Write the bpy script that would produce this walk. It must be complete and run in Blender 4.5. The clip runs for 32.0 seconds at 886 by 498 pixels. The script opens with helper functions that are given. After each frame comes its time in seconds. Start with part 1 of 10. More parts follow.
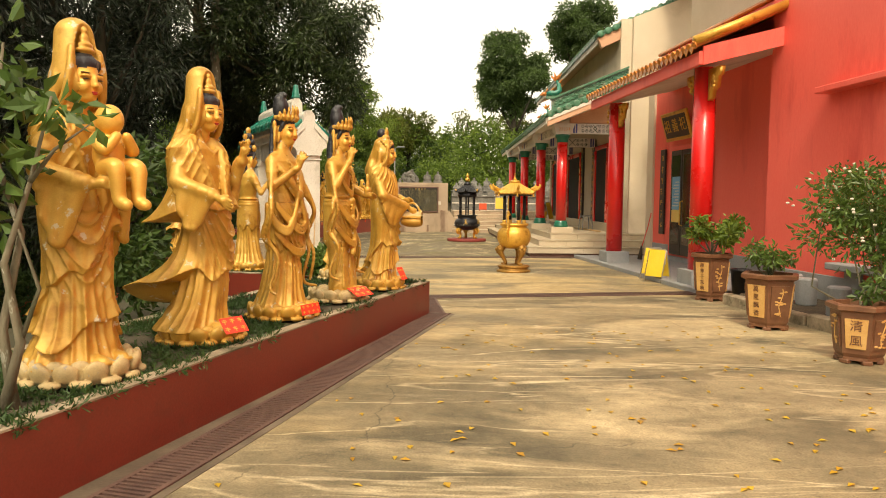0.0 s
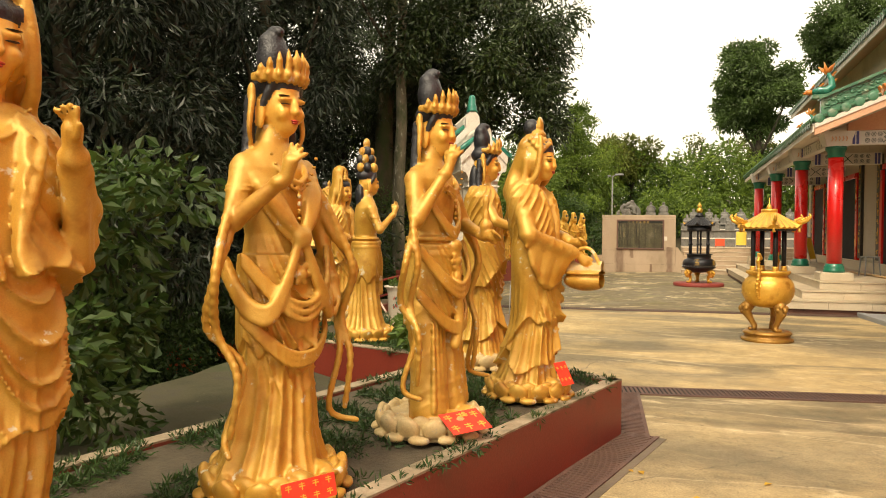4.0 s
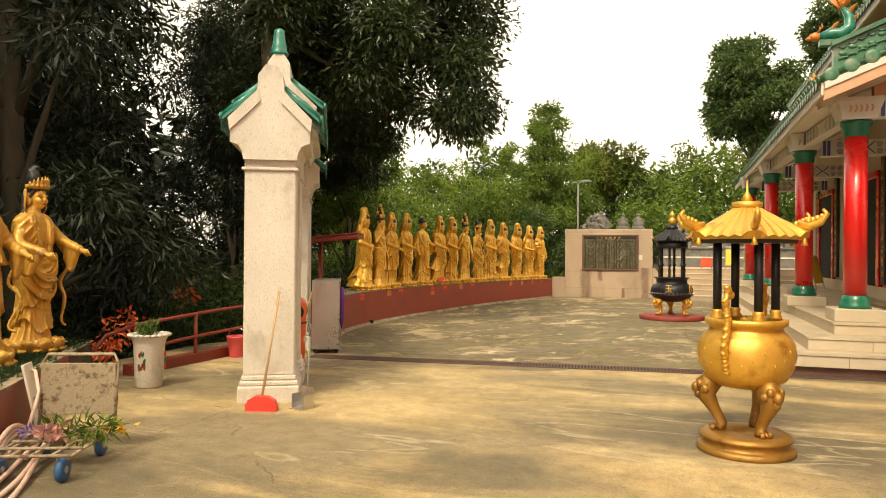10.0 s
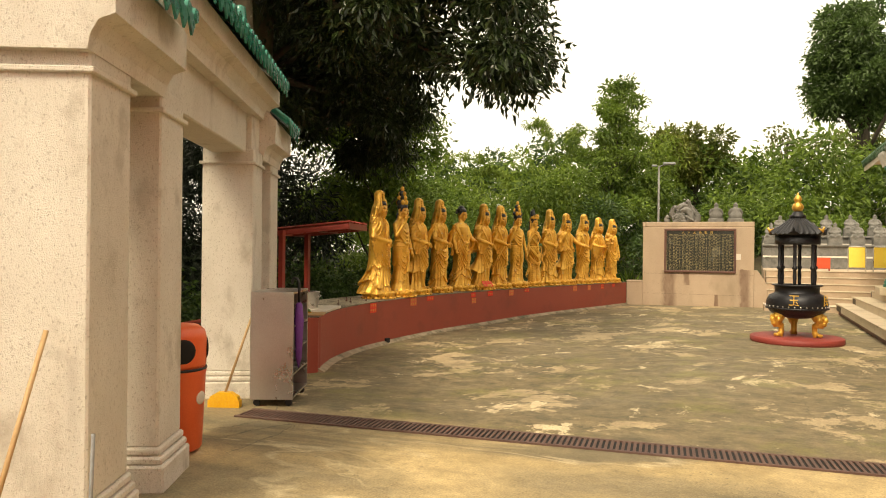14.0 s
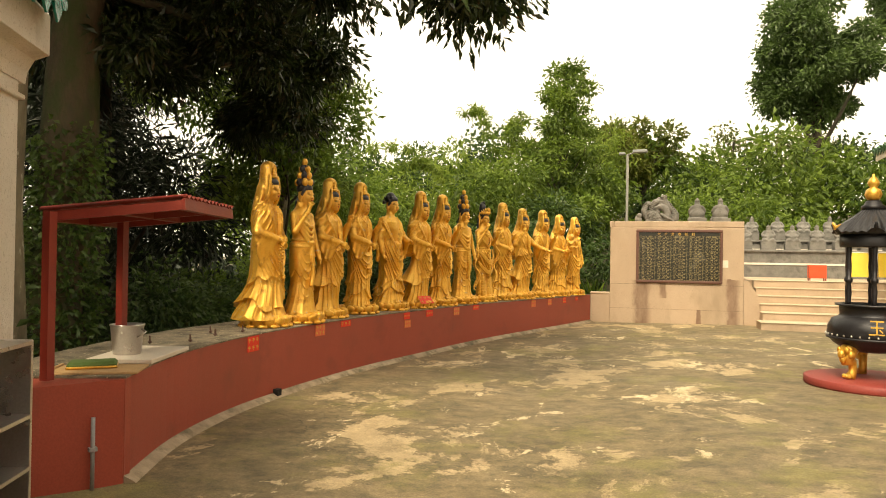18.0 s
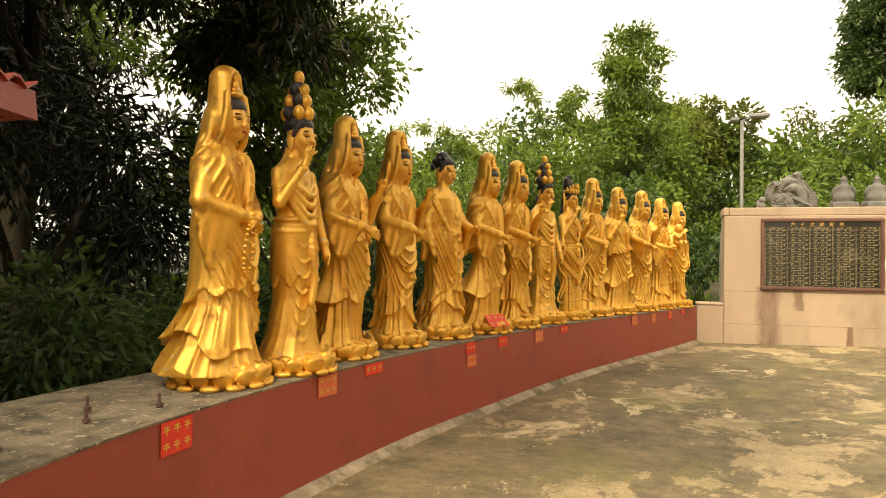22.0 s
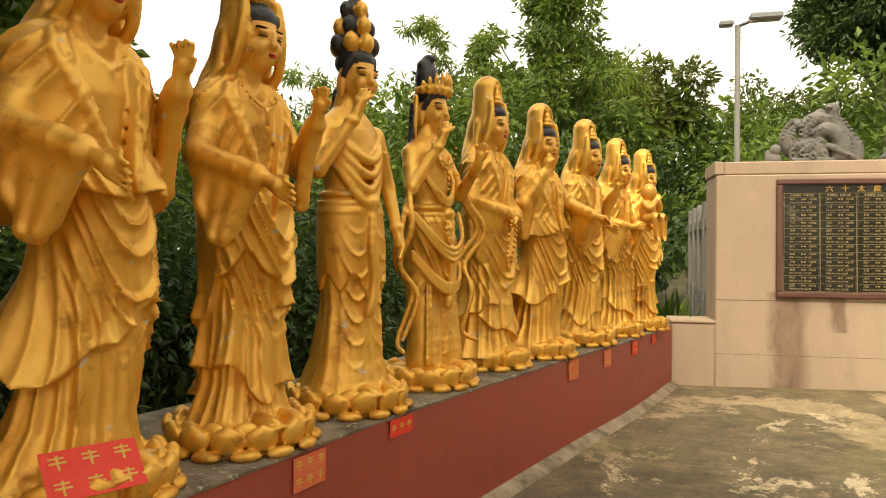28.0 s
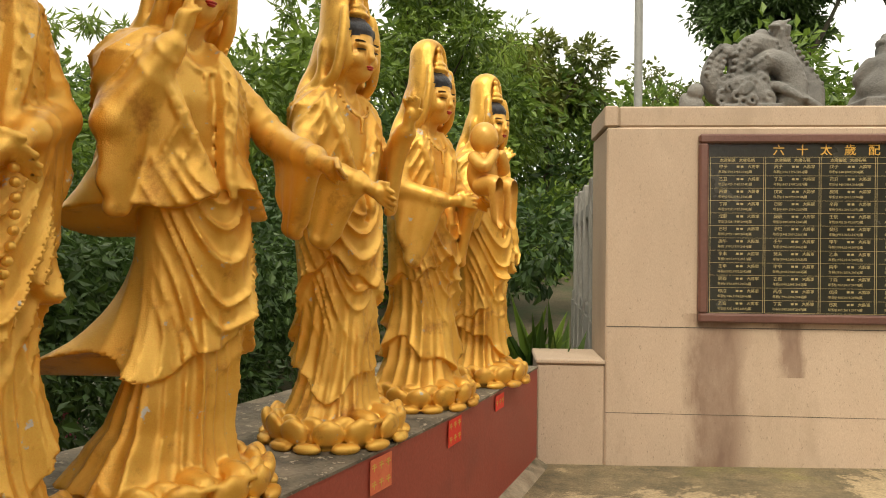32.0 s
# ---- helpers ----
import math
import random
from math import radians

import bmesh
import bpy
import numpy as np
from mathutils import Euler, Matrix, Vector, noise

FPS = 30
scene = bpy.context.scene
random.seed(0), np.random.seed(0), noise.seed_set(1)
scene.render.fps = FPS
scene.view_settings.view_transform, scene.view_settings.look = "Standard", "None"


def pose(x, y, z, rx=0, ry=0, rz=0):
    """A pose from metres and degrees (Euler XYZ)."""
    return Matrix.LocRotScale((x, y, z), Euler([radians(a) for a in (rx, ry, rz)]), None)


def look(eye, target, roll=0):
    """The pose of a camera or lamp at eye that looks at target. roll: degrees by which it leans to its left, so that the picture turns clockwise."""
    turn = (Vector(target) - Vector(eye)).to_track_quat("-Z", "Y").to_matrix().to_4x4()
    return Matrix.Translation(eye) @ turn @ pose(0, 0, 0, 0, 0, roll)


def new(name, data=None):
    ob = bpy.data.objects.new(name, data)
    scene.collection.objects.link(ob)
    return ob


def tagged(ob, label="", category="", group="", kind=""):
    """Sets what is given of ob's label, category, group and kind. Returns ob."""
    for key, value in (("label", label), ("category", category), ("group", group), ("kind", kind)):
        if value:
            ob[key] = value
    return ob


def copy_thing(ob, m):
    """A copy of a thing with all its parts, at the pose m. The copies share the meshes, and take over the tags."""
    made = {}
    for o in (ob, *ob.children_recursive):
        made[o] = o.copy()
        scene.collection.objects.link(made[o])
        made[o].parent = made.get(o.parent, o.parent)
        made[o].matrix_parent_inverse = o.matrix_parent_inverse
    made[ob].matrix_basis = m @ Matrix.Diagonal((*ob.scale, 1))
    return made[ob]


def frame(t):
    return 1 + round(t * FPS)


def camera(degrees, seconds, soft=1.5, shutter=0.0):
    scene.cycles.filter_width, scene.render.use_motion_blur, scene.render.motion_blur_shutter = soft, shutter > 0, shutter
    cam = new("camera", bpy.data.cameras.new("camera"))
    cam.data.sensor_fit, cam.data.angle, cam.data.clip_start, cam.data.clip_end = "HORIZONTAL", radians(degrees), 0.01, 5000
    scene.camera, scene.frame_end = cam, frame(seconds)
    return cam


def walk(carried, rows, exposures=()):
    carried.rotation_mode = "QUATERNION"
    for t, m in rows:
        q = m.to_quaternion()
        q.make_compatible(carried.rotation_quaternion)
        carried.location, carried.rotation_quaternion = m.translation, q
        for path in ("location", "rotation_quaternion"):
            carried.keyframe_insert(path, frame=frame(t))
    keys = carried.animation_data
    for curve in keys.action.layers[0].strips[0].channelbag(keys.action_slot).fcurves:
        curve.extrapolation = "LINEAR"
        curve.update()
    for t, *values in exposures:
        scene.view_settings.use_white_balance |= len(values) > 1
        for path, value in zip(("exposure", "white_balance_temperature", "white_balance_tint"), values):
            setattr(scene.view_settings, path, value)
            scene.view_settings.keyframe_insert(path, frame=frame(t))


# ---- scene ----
cam = camera(63.9, 32.0, soft=1.0)
METRES, EYE, TILT, LEAN, TURN = 30.0, 1.48, 0.0, 0.0, 0.0
ROWS = [
    (0.0, 0.0, 0.0, 0.0, 0.04, -3.92, -0.63),
    (0.5, -0.001, 0.0155, 0.0005, 2.98, -3.63, -0.72),
    (1.0, -0.0024, 0.0308, 0.0021, 5.41, -3.15, -0.62),
    (1.5, 0.0001, 0.0466, 0.0032, 8.05, -2.83, -0.49),
    (2.0, 0.0009, 0.0614, 0.0027, 11.09, -2.57, -0.51),
    (2.5, 0.0021, 0.0764, 0.0028, 13.94, -2.09, -0.46),
    (4.5, 0.0089, 0.1373, 0.0018, 18.4, -1.26, -0.35),
    (5.0, 0.0117, 0.1532, 0.0016, 18.39, -1.18, -0.32),
    (5.5, 0.0163, 0.1673, 0.001, 16.59, -1.04, -0.31),
    (6.0, 0.0206, 0.182, 0.0011, 14.87, -0.82, -0.37),
    (6.5, 0.0244, 0.1961, 0.0016, 14.39, -0.78, -0.33),
    (7.0, 0.0302, 0.2093, 0.0015, 14.33, -0.75, -0.3),
    (7.5, 0.0327, 0.2235, 0.0007, 14.52, -0.66, -0.41),
    (8.0, 0.0336, 0.2382, 0.0013, 14.98, -0.56, -0.44),
    (8.5, 0.0344, 0.2536, 0.002, 15.49, -0.49, -0.46),
    (9.0, 0.0325, 0.2688, 0.0013, 16.39, -0.32, -0.52),
    (9.5, 0.0319, 0.2837, 0.001, 17.36, -0.08, -0.46),
    (10.0, 0.0327, 0.2998, 0.0011, 18.24, 0.16, -0.48),
    (10.5, 0.0331, 0.3161, 0.0007, 18.68, 0.31, -0.42),
    (11.0, 0.0335, 0.3327, 0.0004, 18.85, 0.39, -0.43),
    (11.5, 0.0316, 0.3489, -0.0004, 19.09, 0.5, -0.46),
    (12.0, 0.0286, 0.365, 0.0003, 19.76, 0.47, -0.51),
    (12.5, 0.0252, 0.3819, 0.001, 20.68, 0.44, -0.46),
    (13.0, 0.0187, 0.3979, 0.0002, 22.39, 0.13, -0.59),
    (13.5, 0.0135, 0.4134, 0.0001, 23.26, -0.06, -0.54),
    (14.0, 0.0075, 0.4297, 0.0004, 23.72, -0.04, -0.61),
    (14.5, 0.0008, 0.4462, 0.0007, 23.58, 0.03, -0.58),
    (15.0, -0.003, 0.464, -0.0001, 21.64, 0.11, -0.52),
    (15.5, -0.0085, 0.4806, -0.0006, 17.99, 0.2, -0.64),
    (17.5, -0.0392, 0.5417, -0.0004, 17.11, 0.48, -0.86),
    (18.0, -0.0475, 0.5557, -0.0009, 17.5, 0.5, -0.86),
    (18.5, -0.0554, 0.5693, -0.0007, 17.92, 0.53, -0.83),
    (19.0, -0.0633, 0.5853, -0.0004, 18.13, 0.46, -0.83),
    (19.5, -0.0723, 0.6008, -0.0013, 18.35, 0.48, -0.83),
    (20.0, -0.0807, 0.617, -0.0028, 18.49, 0.63, -0.85),
    (20.5, -0.0892, 0.6322, -0.0031, 18.67, 0.78, -0.84),
    (21.0, -0.097, 0.6462, -0.0026, 18.93, 0.8, -0.81),
    (21.5, -0.1023, 0.6619, -0.0029, 19.12, 0.71, -0.72),
    (22.0, -0.1064, 0.6779, -0.0037, 19.37, 0.74, -0.68),
    (22.5, -0.1087, 0.6926, -0.0037, 19.64, 0.78, -0.61),
    (23.0, -0.1114, 0.7089, -0.0032, 19.92, 0.73, -0.55),
    (23.5, -0.1162, 0.7244, -0.0036, 20.18, 0.7, -0.55),
    (24.0, -0.1188, 0.7396, -0.004, 20.28, 0.63, -0.58),
    (24.5, -0.1222, 0.7548, -0.0048, 20.21, 0.6, -0.59),
    (26.5, -0.1267, 0.814, -0.0054, 16.53, 0.25, -0.44),
    (27.0, -0.1251, 0.8287, -0.0045, 15.35, 0.16, -0.39),
    (27.5, -0.1247, 0.8429, -0.0038, 14.59, 0.12, -0.42),
    (28.0, -0.122, 0.8559, -0.0042, 13.92, 0.13, -0.4),
    (28.5, -0.1199, 0.8699, -0.0046, 13.6, 0.08, -0.4),
    (29.0, -0.1202, 0.8843, -0.0044, 13.08, 0.03, -0.44),
    (29.5, -0.1192, 0.8975, -0.0047, 12.2, -0.03, -0.46),
    (30.0, -0.1179, 0.9102, -0.005, 11.37, -0.06, -0.49),
    (30.5, -0.1161, 0.9224, -0.0043, 9.48, -0.17, -0.48),
    (31.0, -0.1123, 0.9358, -0.0043, 7.94, -0.16, -0.43),
    (31.5, -0.1098, 0.9487, -0.0051, 7.32, -0.06, -0.52),
    (32.0, -0.1074, 0.9611, -0.0044, 6.38, 0.11, -0.51),
]
EXPOSURES = [(0.0, 0.0, 8200, 8), (2.5, -0.02, 8200, 8), (5.0, 0.1, 8300, 8), (9.0, 0.1, 8500, 8), (12.0, 0.02, 8200, 8), (15.0, 0.2, 8400, 8), (18.0, 0.35, 8700, 8), (21.0, 0.44, 8700, 8), (24.0, 0.38, 8100, 8), (28.0, 0.2, 7800, 8), (30.0, 0.08, 7200, 8), (32.0, 0.05, 7000, 8)]
walk(cam, [(t, pose(0, 0, EYE, TILT, LEAN, TURN) @ pose(METRES * x, METRES * y, METRES * z, 90 + pitch, roll, yaw)) for t, x, y, z, yaw, pitch, roll in ROWS], EXPOSURES)

# ---- sky and sun: a bright, thinly overcast day ----
world = bpy.data.worlds.new("sky")
scene.world = world
world.use_nodes = True
wn, wl = world.node_tree.nodes, world.node_tree.links
wn.clear()
sky = wn.new("ShaderNodeTexSky")
sky.sky_type, sky.sun_disc = "NISHITA", False
sky.sun_elevation, sky.sun_rotation = radians(52), radians(187)
sky.air_density, sky.dust_density, sky.ozone_density = 1.0, 4.0, 1.0
pale = wn.new("ShaderNodeHueSaturation")
pale.inputs["Saturation"].default_value = 0.12
back = wn.new("ShaderNodeBackground")
back.inputs["Strength"].default_value = 0.15
cloud_lift = wn.new("ShaderNodeMixRGB")
cloud_lift.blend_type = "ADD"
cloud_lift.inputs[0].default_value = 1.0
cloud_lift.inputs[2].default_value = (5.2, 5.05, 4.7, 1)
wout = wn.new("ShaderNodeOutputWorld")
wl.new(sky.outputs[0], pale.inputs["Color"])
wl.new(pale.outputs[0], cloud_lift.inputs[1])
wl.new(cloud_lift.outputs[0], back.inputs["Color"])
wl.new(back.outputs[0], wout.inputs["Surface"])

sun_data = bpy.data.lights.new("sun", "SUN")
sun_data.energy, sun_data.angle, sun_data.color = 2.4, radians(12), (1.0, 0.92, 0.78)
sun = new("sun", sun_data)
sun.matrix_world = look((-2.0, -8.0, 20.5), (0, 8, 0))
# ---- materials ----
def material(name, low, high, rough=0.7, size=0.5, fine=0.02, bump=0.25, metal=0.0, stain=None, stain_size=1.5, stain_amount=0.45, speck=None, speck_amount=0.3, speck_size=0.1, vary=0.0, coat=0.0, stretch=(1, 1, 1)):
    """A surface with colour variation at two scales, fine relief, and optionally broad stains, worn specks and a tone for each piece."""
    m = bpy.data.materials.new(name)
    m.use_nodes = True
    n, l = m.node_tree.nodes, m.node_tree.links
    bsdf = n["Principled BSDF"]
    where = n.new("ShaderNodeNewGeometry")
    place = n.new("ShaderNodeVectorMath")
    place.operation = "MULTIPLY"
    place.inputs[1].default_value = stretch
    l.new(where.outputs["Position"], place.inputs[0])

    def noise_at(scale, detail=5.0, rough_=0.6):
        t = n.new("ShaderNodeTexNoise")
        t.inputs["Scale"].default_value, t.inputs["Detail"].default_value, t.inputs["Roughness"].default_value = scale, detail, rough_
        l.new(place.outputs[0], t.inputs["Vector"])
        return t.outputs["Fac"]

    def ramp(src, a, b):
        r = n.new("ShaderNodeMapRange")
        r.inputs["From Min"].default_value, r.inputs["From Max"].default_value = a, b
        l.new(src, r.inputs["Value"])
        return r.outputs[0]

    def mix(fac, a, b):
        x = n.new("ShaderNodeMixRGB")
        for s, v in ((0, fac), (1, a), (2, b)):
            if isinstance(v, (tuple, float, int)):
                x.inputs[s].default_value = (*v, 1) if isinstance(v, tuple) else v
            else:
                l.new(v, x.inputs[s])
        return x.outputs[0]

    broad, grain = noise_at(1 / size), noise_at(1 / fine, 3)
    colour = mix(ramp(broad, 0.3, 0.7), low, high)
    grey = n.new("ShaderNodeMixRGB")
    grey.blend_type = "OVERLAY"
    grey.inputs[0].default_value = 0.25
    l.new(colour, grey.inputs[1])
    l.new(grain, grey.inputs[2])
    colour = grey.outputs[0]
    rough_out = None
    if stain:
        s = ramp(noise_at(1 / stain_size, 7, 0.65), 1 - stain_amount - 0.06, 1 - stain_amount + 0.1)
        colour = mix(s, colour, stain)
    if speck:
        s = ramp(noise_at(1 / speck_size, 4, 0.7), 1 - speck_amount - 0.02, 1 - speck_amount + 0.02)
        colour = mix(s, colour, speck)
        if metal:
            r = n.new("ShaderNodeMapRange")
            r.inputs["To Min"].default_value, r.inputs["To Max"].default_value = metal, 0.0
            l.new(s, r.inputs["Value"])
            l.new(r.outputs[0], bsdf.inputs["Metallic"])
    if vary:
        info = n.new("ShaderNodeObjectInfo")
        hsv = n.new("ShaderNodeHueSaturation")
        r = n.new("ShaderNodeMapRange")
        r.inputs["To Min"].default_value, r.inputs["To Max"].default_value = 1 - vary, 1 + vary
        l.new(info.outputs["Random"], r.inputs["Value"])
        l.new(r.outputs[0], hsv.inputs["Value"])
        l.new(colour, hsv.inputs["Color"])
        colour = hsv.outputs[0]
    l.new(colour, bsdf.inputs["Base Color"])
    if not (speck and metal):
        bsdf.inputs["Metallic"].default_value = metal
    r = n.new("ShaderNodeMapRange")
    r.inputs["To Min"].default_value, r.inputs["To Max"].default_value = max(0.03, rough - 0.12), min(1, rough + 0.12)
    l.new(broad, r.inputs["Value"])
    l.new(r.outputs[0], bsdf.inputs["Roughness"])
    bsdf.inputs["Coat Weight"].default_value = coat
    if bump:
        b = n.new("ShaderNodeBump")
        b.inputs["Strength"].default_value, b.inputs["Distance"].default_value = bump, 0.01
        l.new(grain, b.inputs["Height"])
        l.new(b.outputs[0], bsdf.inputs["Normal"])
    return m


def leafy(name, low, high, through_light=0.35, rough=0.5):
    """Leaves: each island its own tone, some light coming through."""
    m = bpy.data.materials.new(name)
    m.use_nodes = True
    n, l = m.node_tree.nodes, m.node_tree.links
    bsdf = n["Principled BSDF"]
    geo = n.new("ShaderNodeNewGeometry")
    big = n.new("ShaderNodeTexNoise")
    big.inputs["Scale"].default_value = 0.6
    add = n.new("ShaderNodeMath")
    add.operation = "MULTIPLY_ADD"
    add.inputs[1].default_value, add.inputs[2].default_value = 0.6, -0.1
    l.new(geo.outputs["Position"], big.inputs["Vector"])
    l.new(geo.outputs["Random Per Island"], add.inputs[0])
    tot = n.new("ShaderNodeMath")
    tot.operation = "ADD"
    l.new(add.outputs[0], tot.inputs[0])
    sub = n.new("ShaderNodeMath")
    sub.operation = "MULTIPLY_ADD"
    sub.inputs[1].default_value, sub.inputs[2].default_value = 1.2, -0.35
    l.new(big.outputs["Fac"], sub.inputs[0])
    l.new(sub.outputs[0], tot.inputs[1])
    mixer = n.new("ShaderNodeMixRGB")
    mixer.use_clamp = True
    mixer.inputs[1].default_value, mixer.inputs[2].default_value = (*low, 1), (*high, 1)
    l.new(tot.outputs[0], mixer.inputs[0])
    l.new(mixer.outputs[0], bsdf.inputs["Base Color"])
    bsdf.inputs["Roughness"].default_value = rough
    tr = n.new("ShaderNodeBsdfTranslucent")
    l.new(mixer.outputs[0], tr.inputs["Color"])
    ms = n.new("ShaderNodeMixShader")
    ms.inputs[0].default_value = through_light
    l.new(bsdf.outputs[0], ms.inputs[1])
    l.new(tr.outputs[0], ms.inputs[2])
    l.new(ms.outputs[0], n["Material Output"].inputs["Surface"])
    return m


# ---- mesh tools ----
def mesh_of(name, bm, mats, smooth=False):
    me = bpy.data.meshes.new(name)
    bmesh.ops.recalc_face_normals(bm, faces=bm.faces[:])
    bm.to_mesh(me)
    bm.free()
    for m in mats if isinstance(mats, (list, tuple)) else [mats]:
        me.materials.append(m)
    if smooth:
        me.polygons.foreach_set("use_smooth", [True] * len(me.polygons))
    return me


def thing(name, label, category, m=None, group="", kind=""):
    """An empty top-level thing at the pose m."""
    ob = new(name)
    ob.empty_display_size = 0.1
    if m is not None:
        ob.matrix_world = m
    return tagged(ob, label, category, group, kind)


def part(name, bm, mats, parent=None, label="", smooth=False, m=None):
    """One mesh object, under a thing or a part, its mesh given in the parent's space."""
    ob = new(name, mesh_of(name, bm, mats, smooth))
    ob.parent = parent
    if m is not None:
        ob.matrix_basis = m
    return tagged(ob, label)


def solo(name, bm, mats, label="", category="", group="", kind="", m=None, smooth=False):
    ob = new(name, mesh_of(name, bm, mats, smooth))
    if m is not None:
        ob.matrix_world = m
    return tagged(ob, label, category, group, kind)


def empty_bm():
    return bmesh.new()


def box(bm, x0, y0, z0, x1, y1, z1, bevel=0.0, mi=0, m=None):
    vs = [bm.verts.new(((x0, x1)[i & 1], (y0, y1)[i >> 1 & 1], (z0, z1)[i >> 2 & 1])) for i in range(8)]
    fs = [bm.faces.new([vs[i] for i in q]) for q in ((0, 2, 3, 1), (4, 5, 7, 6), (0, 1, 5, 4), (1, 3, 7, 5), (3, 2, 6, 7), (2, 0, 4, 6))]
    for f in fs:
        f.material_index = mi
    if bevel:
        es = list({e for f in fs for e in f.edges})
        r = bmesh.ops.bevel(bm, geom=es, offset=bevel, segments=1, affect="EDGES", clamp_overlap=True)
        for f in r["faces"]:
            f.material_index = mi
        vs = list({v for f in fs if f.is_valid for v in f.verts} | set(r["verts"]))
    if m is not None:
        bmesh.ops.transform(bm, matrix=m, verts=[v for v in vs if v.is_valid])
    return bm


def boxed(*a, **k):
    return box(empty_bm(), *a, **k)


def prism(bm, pts, z0, z1, mi=0, m=None):
    """An upright prism over a plan outline."""
    lo = [bm.verts.new((x, y, z0)) for x, y in pts]
    hi = [bm.verts.new((x, y, z1)) for x, y in pts]
    fs = [bm.faces.new(lo[::-1]), bm.faces.new(hi)]
    for i in range(len(pts)):
        j = (i + 1) % len(pts)
        fs.append(bm.faces.new((lo[i], lo[j], hi[j], hi[i])))
    for f in fs:
        f.material_index = mi
    if m is not None:
        bmesh.ops.transform(bm, matrix=m, verts=lo + hi)
    return bm


def lathe(bm, profile, sides=32, mi=0, m=None, sx=1.0, sy=1.0, turn=0.0):
    """A body of revolution: profile rows of radius and height, closed at both ends."""
    rings, made = [], []
    for r, z in profile:
        rings.append([bm.verts.new((r * sx * math.cos(turn + 2 * math.pi * k / sides), r * sy * math.sin(turn + 2 * math.pi * k / sides), z)) for k in range(sides)])
        made += rings[-1]
    for a, b in zip(rings, rings[1:]):
        for k in range(sides):
            f = bm.faces.new((a[k], a[(k + 1) % sides], b[(k + 1) % sides], b[k]))
            f.material_index = mi
    for ring, flip in ((rings[0], True), (rings[-1], False)):
        f = bm.faces.new(ring[::-1] if flip else ring)
        f.material_index = mi
    if m is not None:
        bmesh.ops.transform(bm, matrix=m, verts=made)
    return bm


def tube(bm, pts, radius, sides=8, mi=0, flat=1.0):
    """A tube along points; radius is a number or one per point."""
    pts = [Vector(p) for p in pts]
    radii = radius if isinstance(radius, (list, tuple)) else [radius] * len(pts)
    radii = [float(r) for r in radii]
    rings, side = [], None
    for i, p in enumerate(pts):
        way = (pts[min(i + 1, len(pts) - 1)] - pts[max(i - 1, 0)]).normalized()
        if side is None:
            side = way.orthogonal().normalized()
        side = (side - way * side.dot(way)).normalized()
        up = way.cross(side)
        rings.append([bm.verts.new(p + radii[i] * (math.cos(a) * side + flat * math.sin(a) * up)) for a in (2 * math.pi * k / sides for k in range(sides))])
    for a, b in zip(rings, rings[1:]):
        for k in range(sides):
            bm.faces.new((a[k], a[(k + 1) % sides], b[(k + 1) % sides], b[k])).material_index = mi
    bm.faces.new(rings[0][::-1]).material_index = mi
    bm.faces.new(rings[-1]).material_index = mi
    return bm


def ball(bm, centre, radii, mi=0, seg=16, rings=10, m=None):
    prof = [(max(1e-4, math.sin(math.pi * k / rings)), -math.cos(math.pi * k / rings)) for k in range(rings + 1)]
    mm = Matrix.Translation(centre) @ Matrix.Diagonal((*radii, 1))
    return lathe(bm, prof, seg, mi, (m @ mm) if m is not None else mm)


def extrude_path(bm, profile, path, mi=0, closed_ends=True):
    """Sweeps a profile of (outward, up) along plan points (x, y, z); outward is to the right of the way."""
    rings = []
    for i, p in enumerate(path):
        a, b = Vector(path[max(i - 1, 0)][:2]), Vector(path[min(i + 1, len(path) - 1)][:2])
        w = (b - a).normalized()
        o = Vector((w.y, -w.x))
        rings.append([bm.verts.new((p[0] + o.x * u, p[1] + o.y * u, p[2] + v)) for u, v in profile])
    n = len(profile)
    for a, b in zip(rings, rings[1:]):
        for k in range(n):
            bm.faces.new((a[k], a[(k + 1) % n], b[(k + 1) % n], b[k])).material_index = mi
    if closed_ends:
        bm.faces.new(rings[0][::-1]).material_index = mi
        bm.faces.new(rings[-1]).material_index = mi
    return bm


def from_arrays(name, verts, faces, mats, ids=None, smooth=True):
    """A mesh from arrays; faces all have the same number of corners."""
    me = bpy.data.meshes.new(name)
    nf, k = faces.shape
    me.vertices.add(len(verts))
    me.vertices.foreach_set("co", np.ascontiguousarray(verts, dtype=np.float32).ravel())
    me.loops.add(nf * k)
    me.loops.foreach_set("vertex_index", np.ascontiguousarray(faces, dtype=np.int32).ravel())
    me.polygons.add(nf)
    me.polygons.foreach_set("loop_start", np.arange(0, nf * k, k, dtype=np.int32))
    if ids is not None:
        me.polygons.foreach_set("material_index", np.ascontiguousarray(ids, dtype=np.int32))
    me.polygons.foreach_set("use_smooth", np.full(nf, smooth))
    for m in mats:
        me.materials.append(m)
    me.update(calc_edges=True)
    return me


def text_mesh(words, size, depth=0.004):
    """Lettering as a mesh, its middle at the origin, facing up its own z."""
    cu = bpy.data.curves.new("lettering", "FONT")
    cu.body, cu.size, cu.extrude, cu.align_x, cu.align_y = words, size, depth, "CENTER", "CENTER"
    cu.resolution_u = 2
    ob = bpy.data.objects.new("lettering", cu)
    scene.collection.objects.link(ob)
    me = bpy.data.meshes.new_from_object(ob.evaluated_get(bpy.context.evaluated_depsgraph_get()))
    bpy.data.objects.remove(ob)
    return me


rng = np.random.default_rng(7)
rng2 = np.random.default_rng(21)


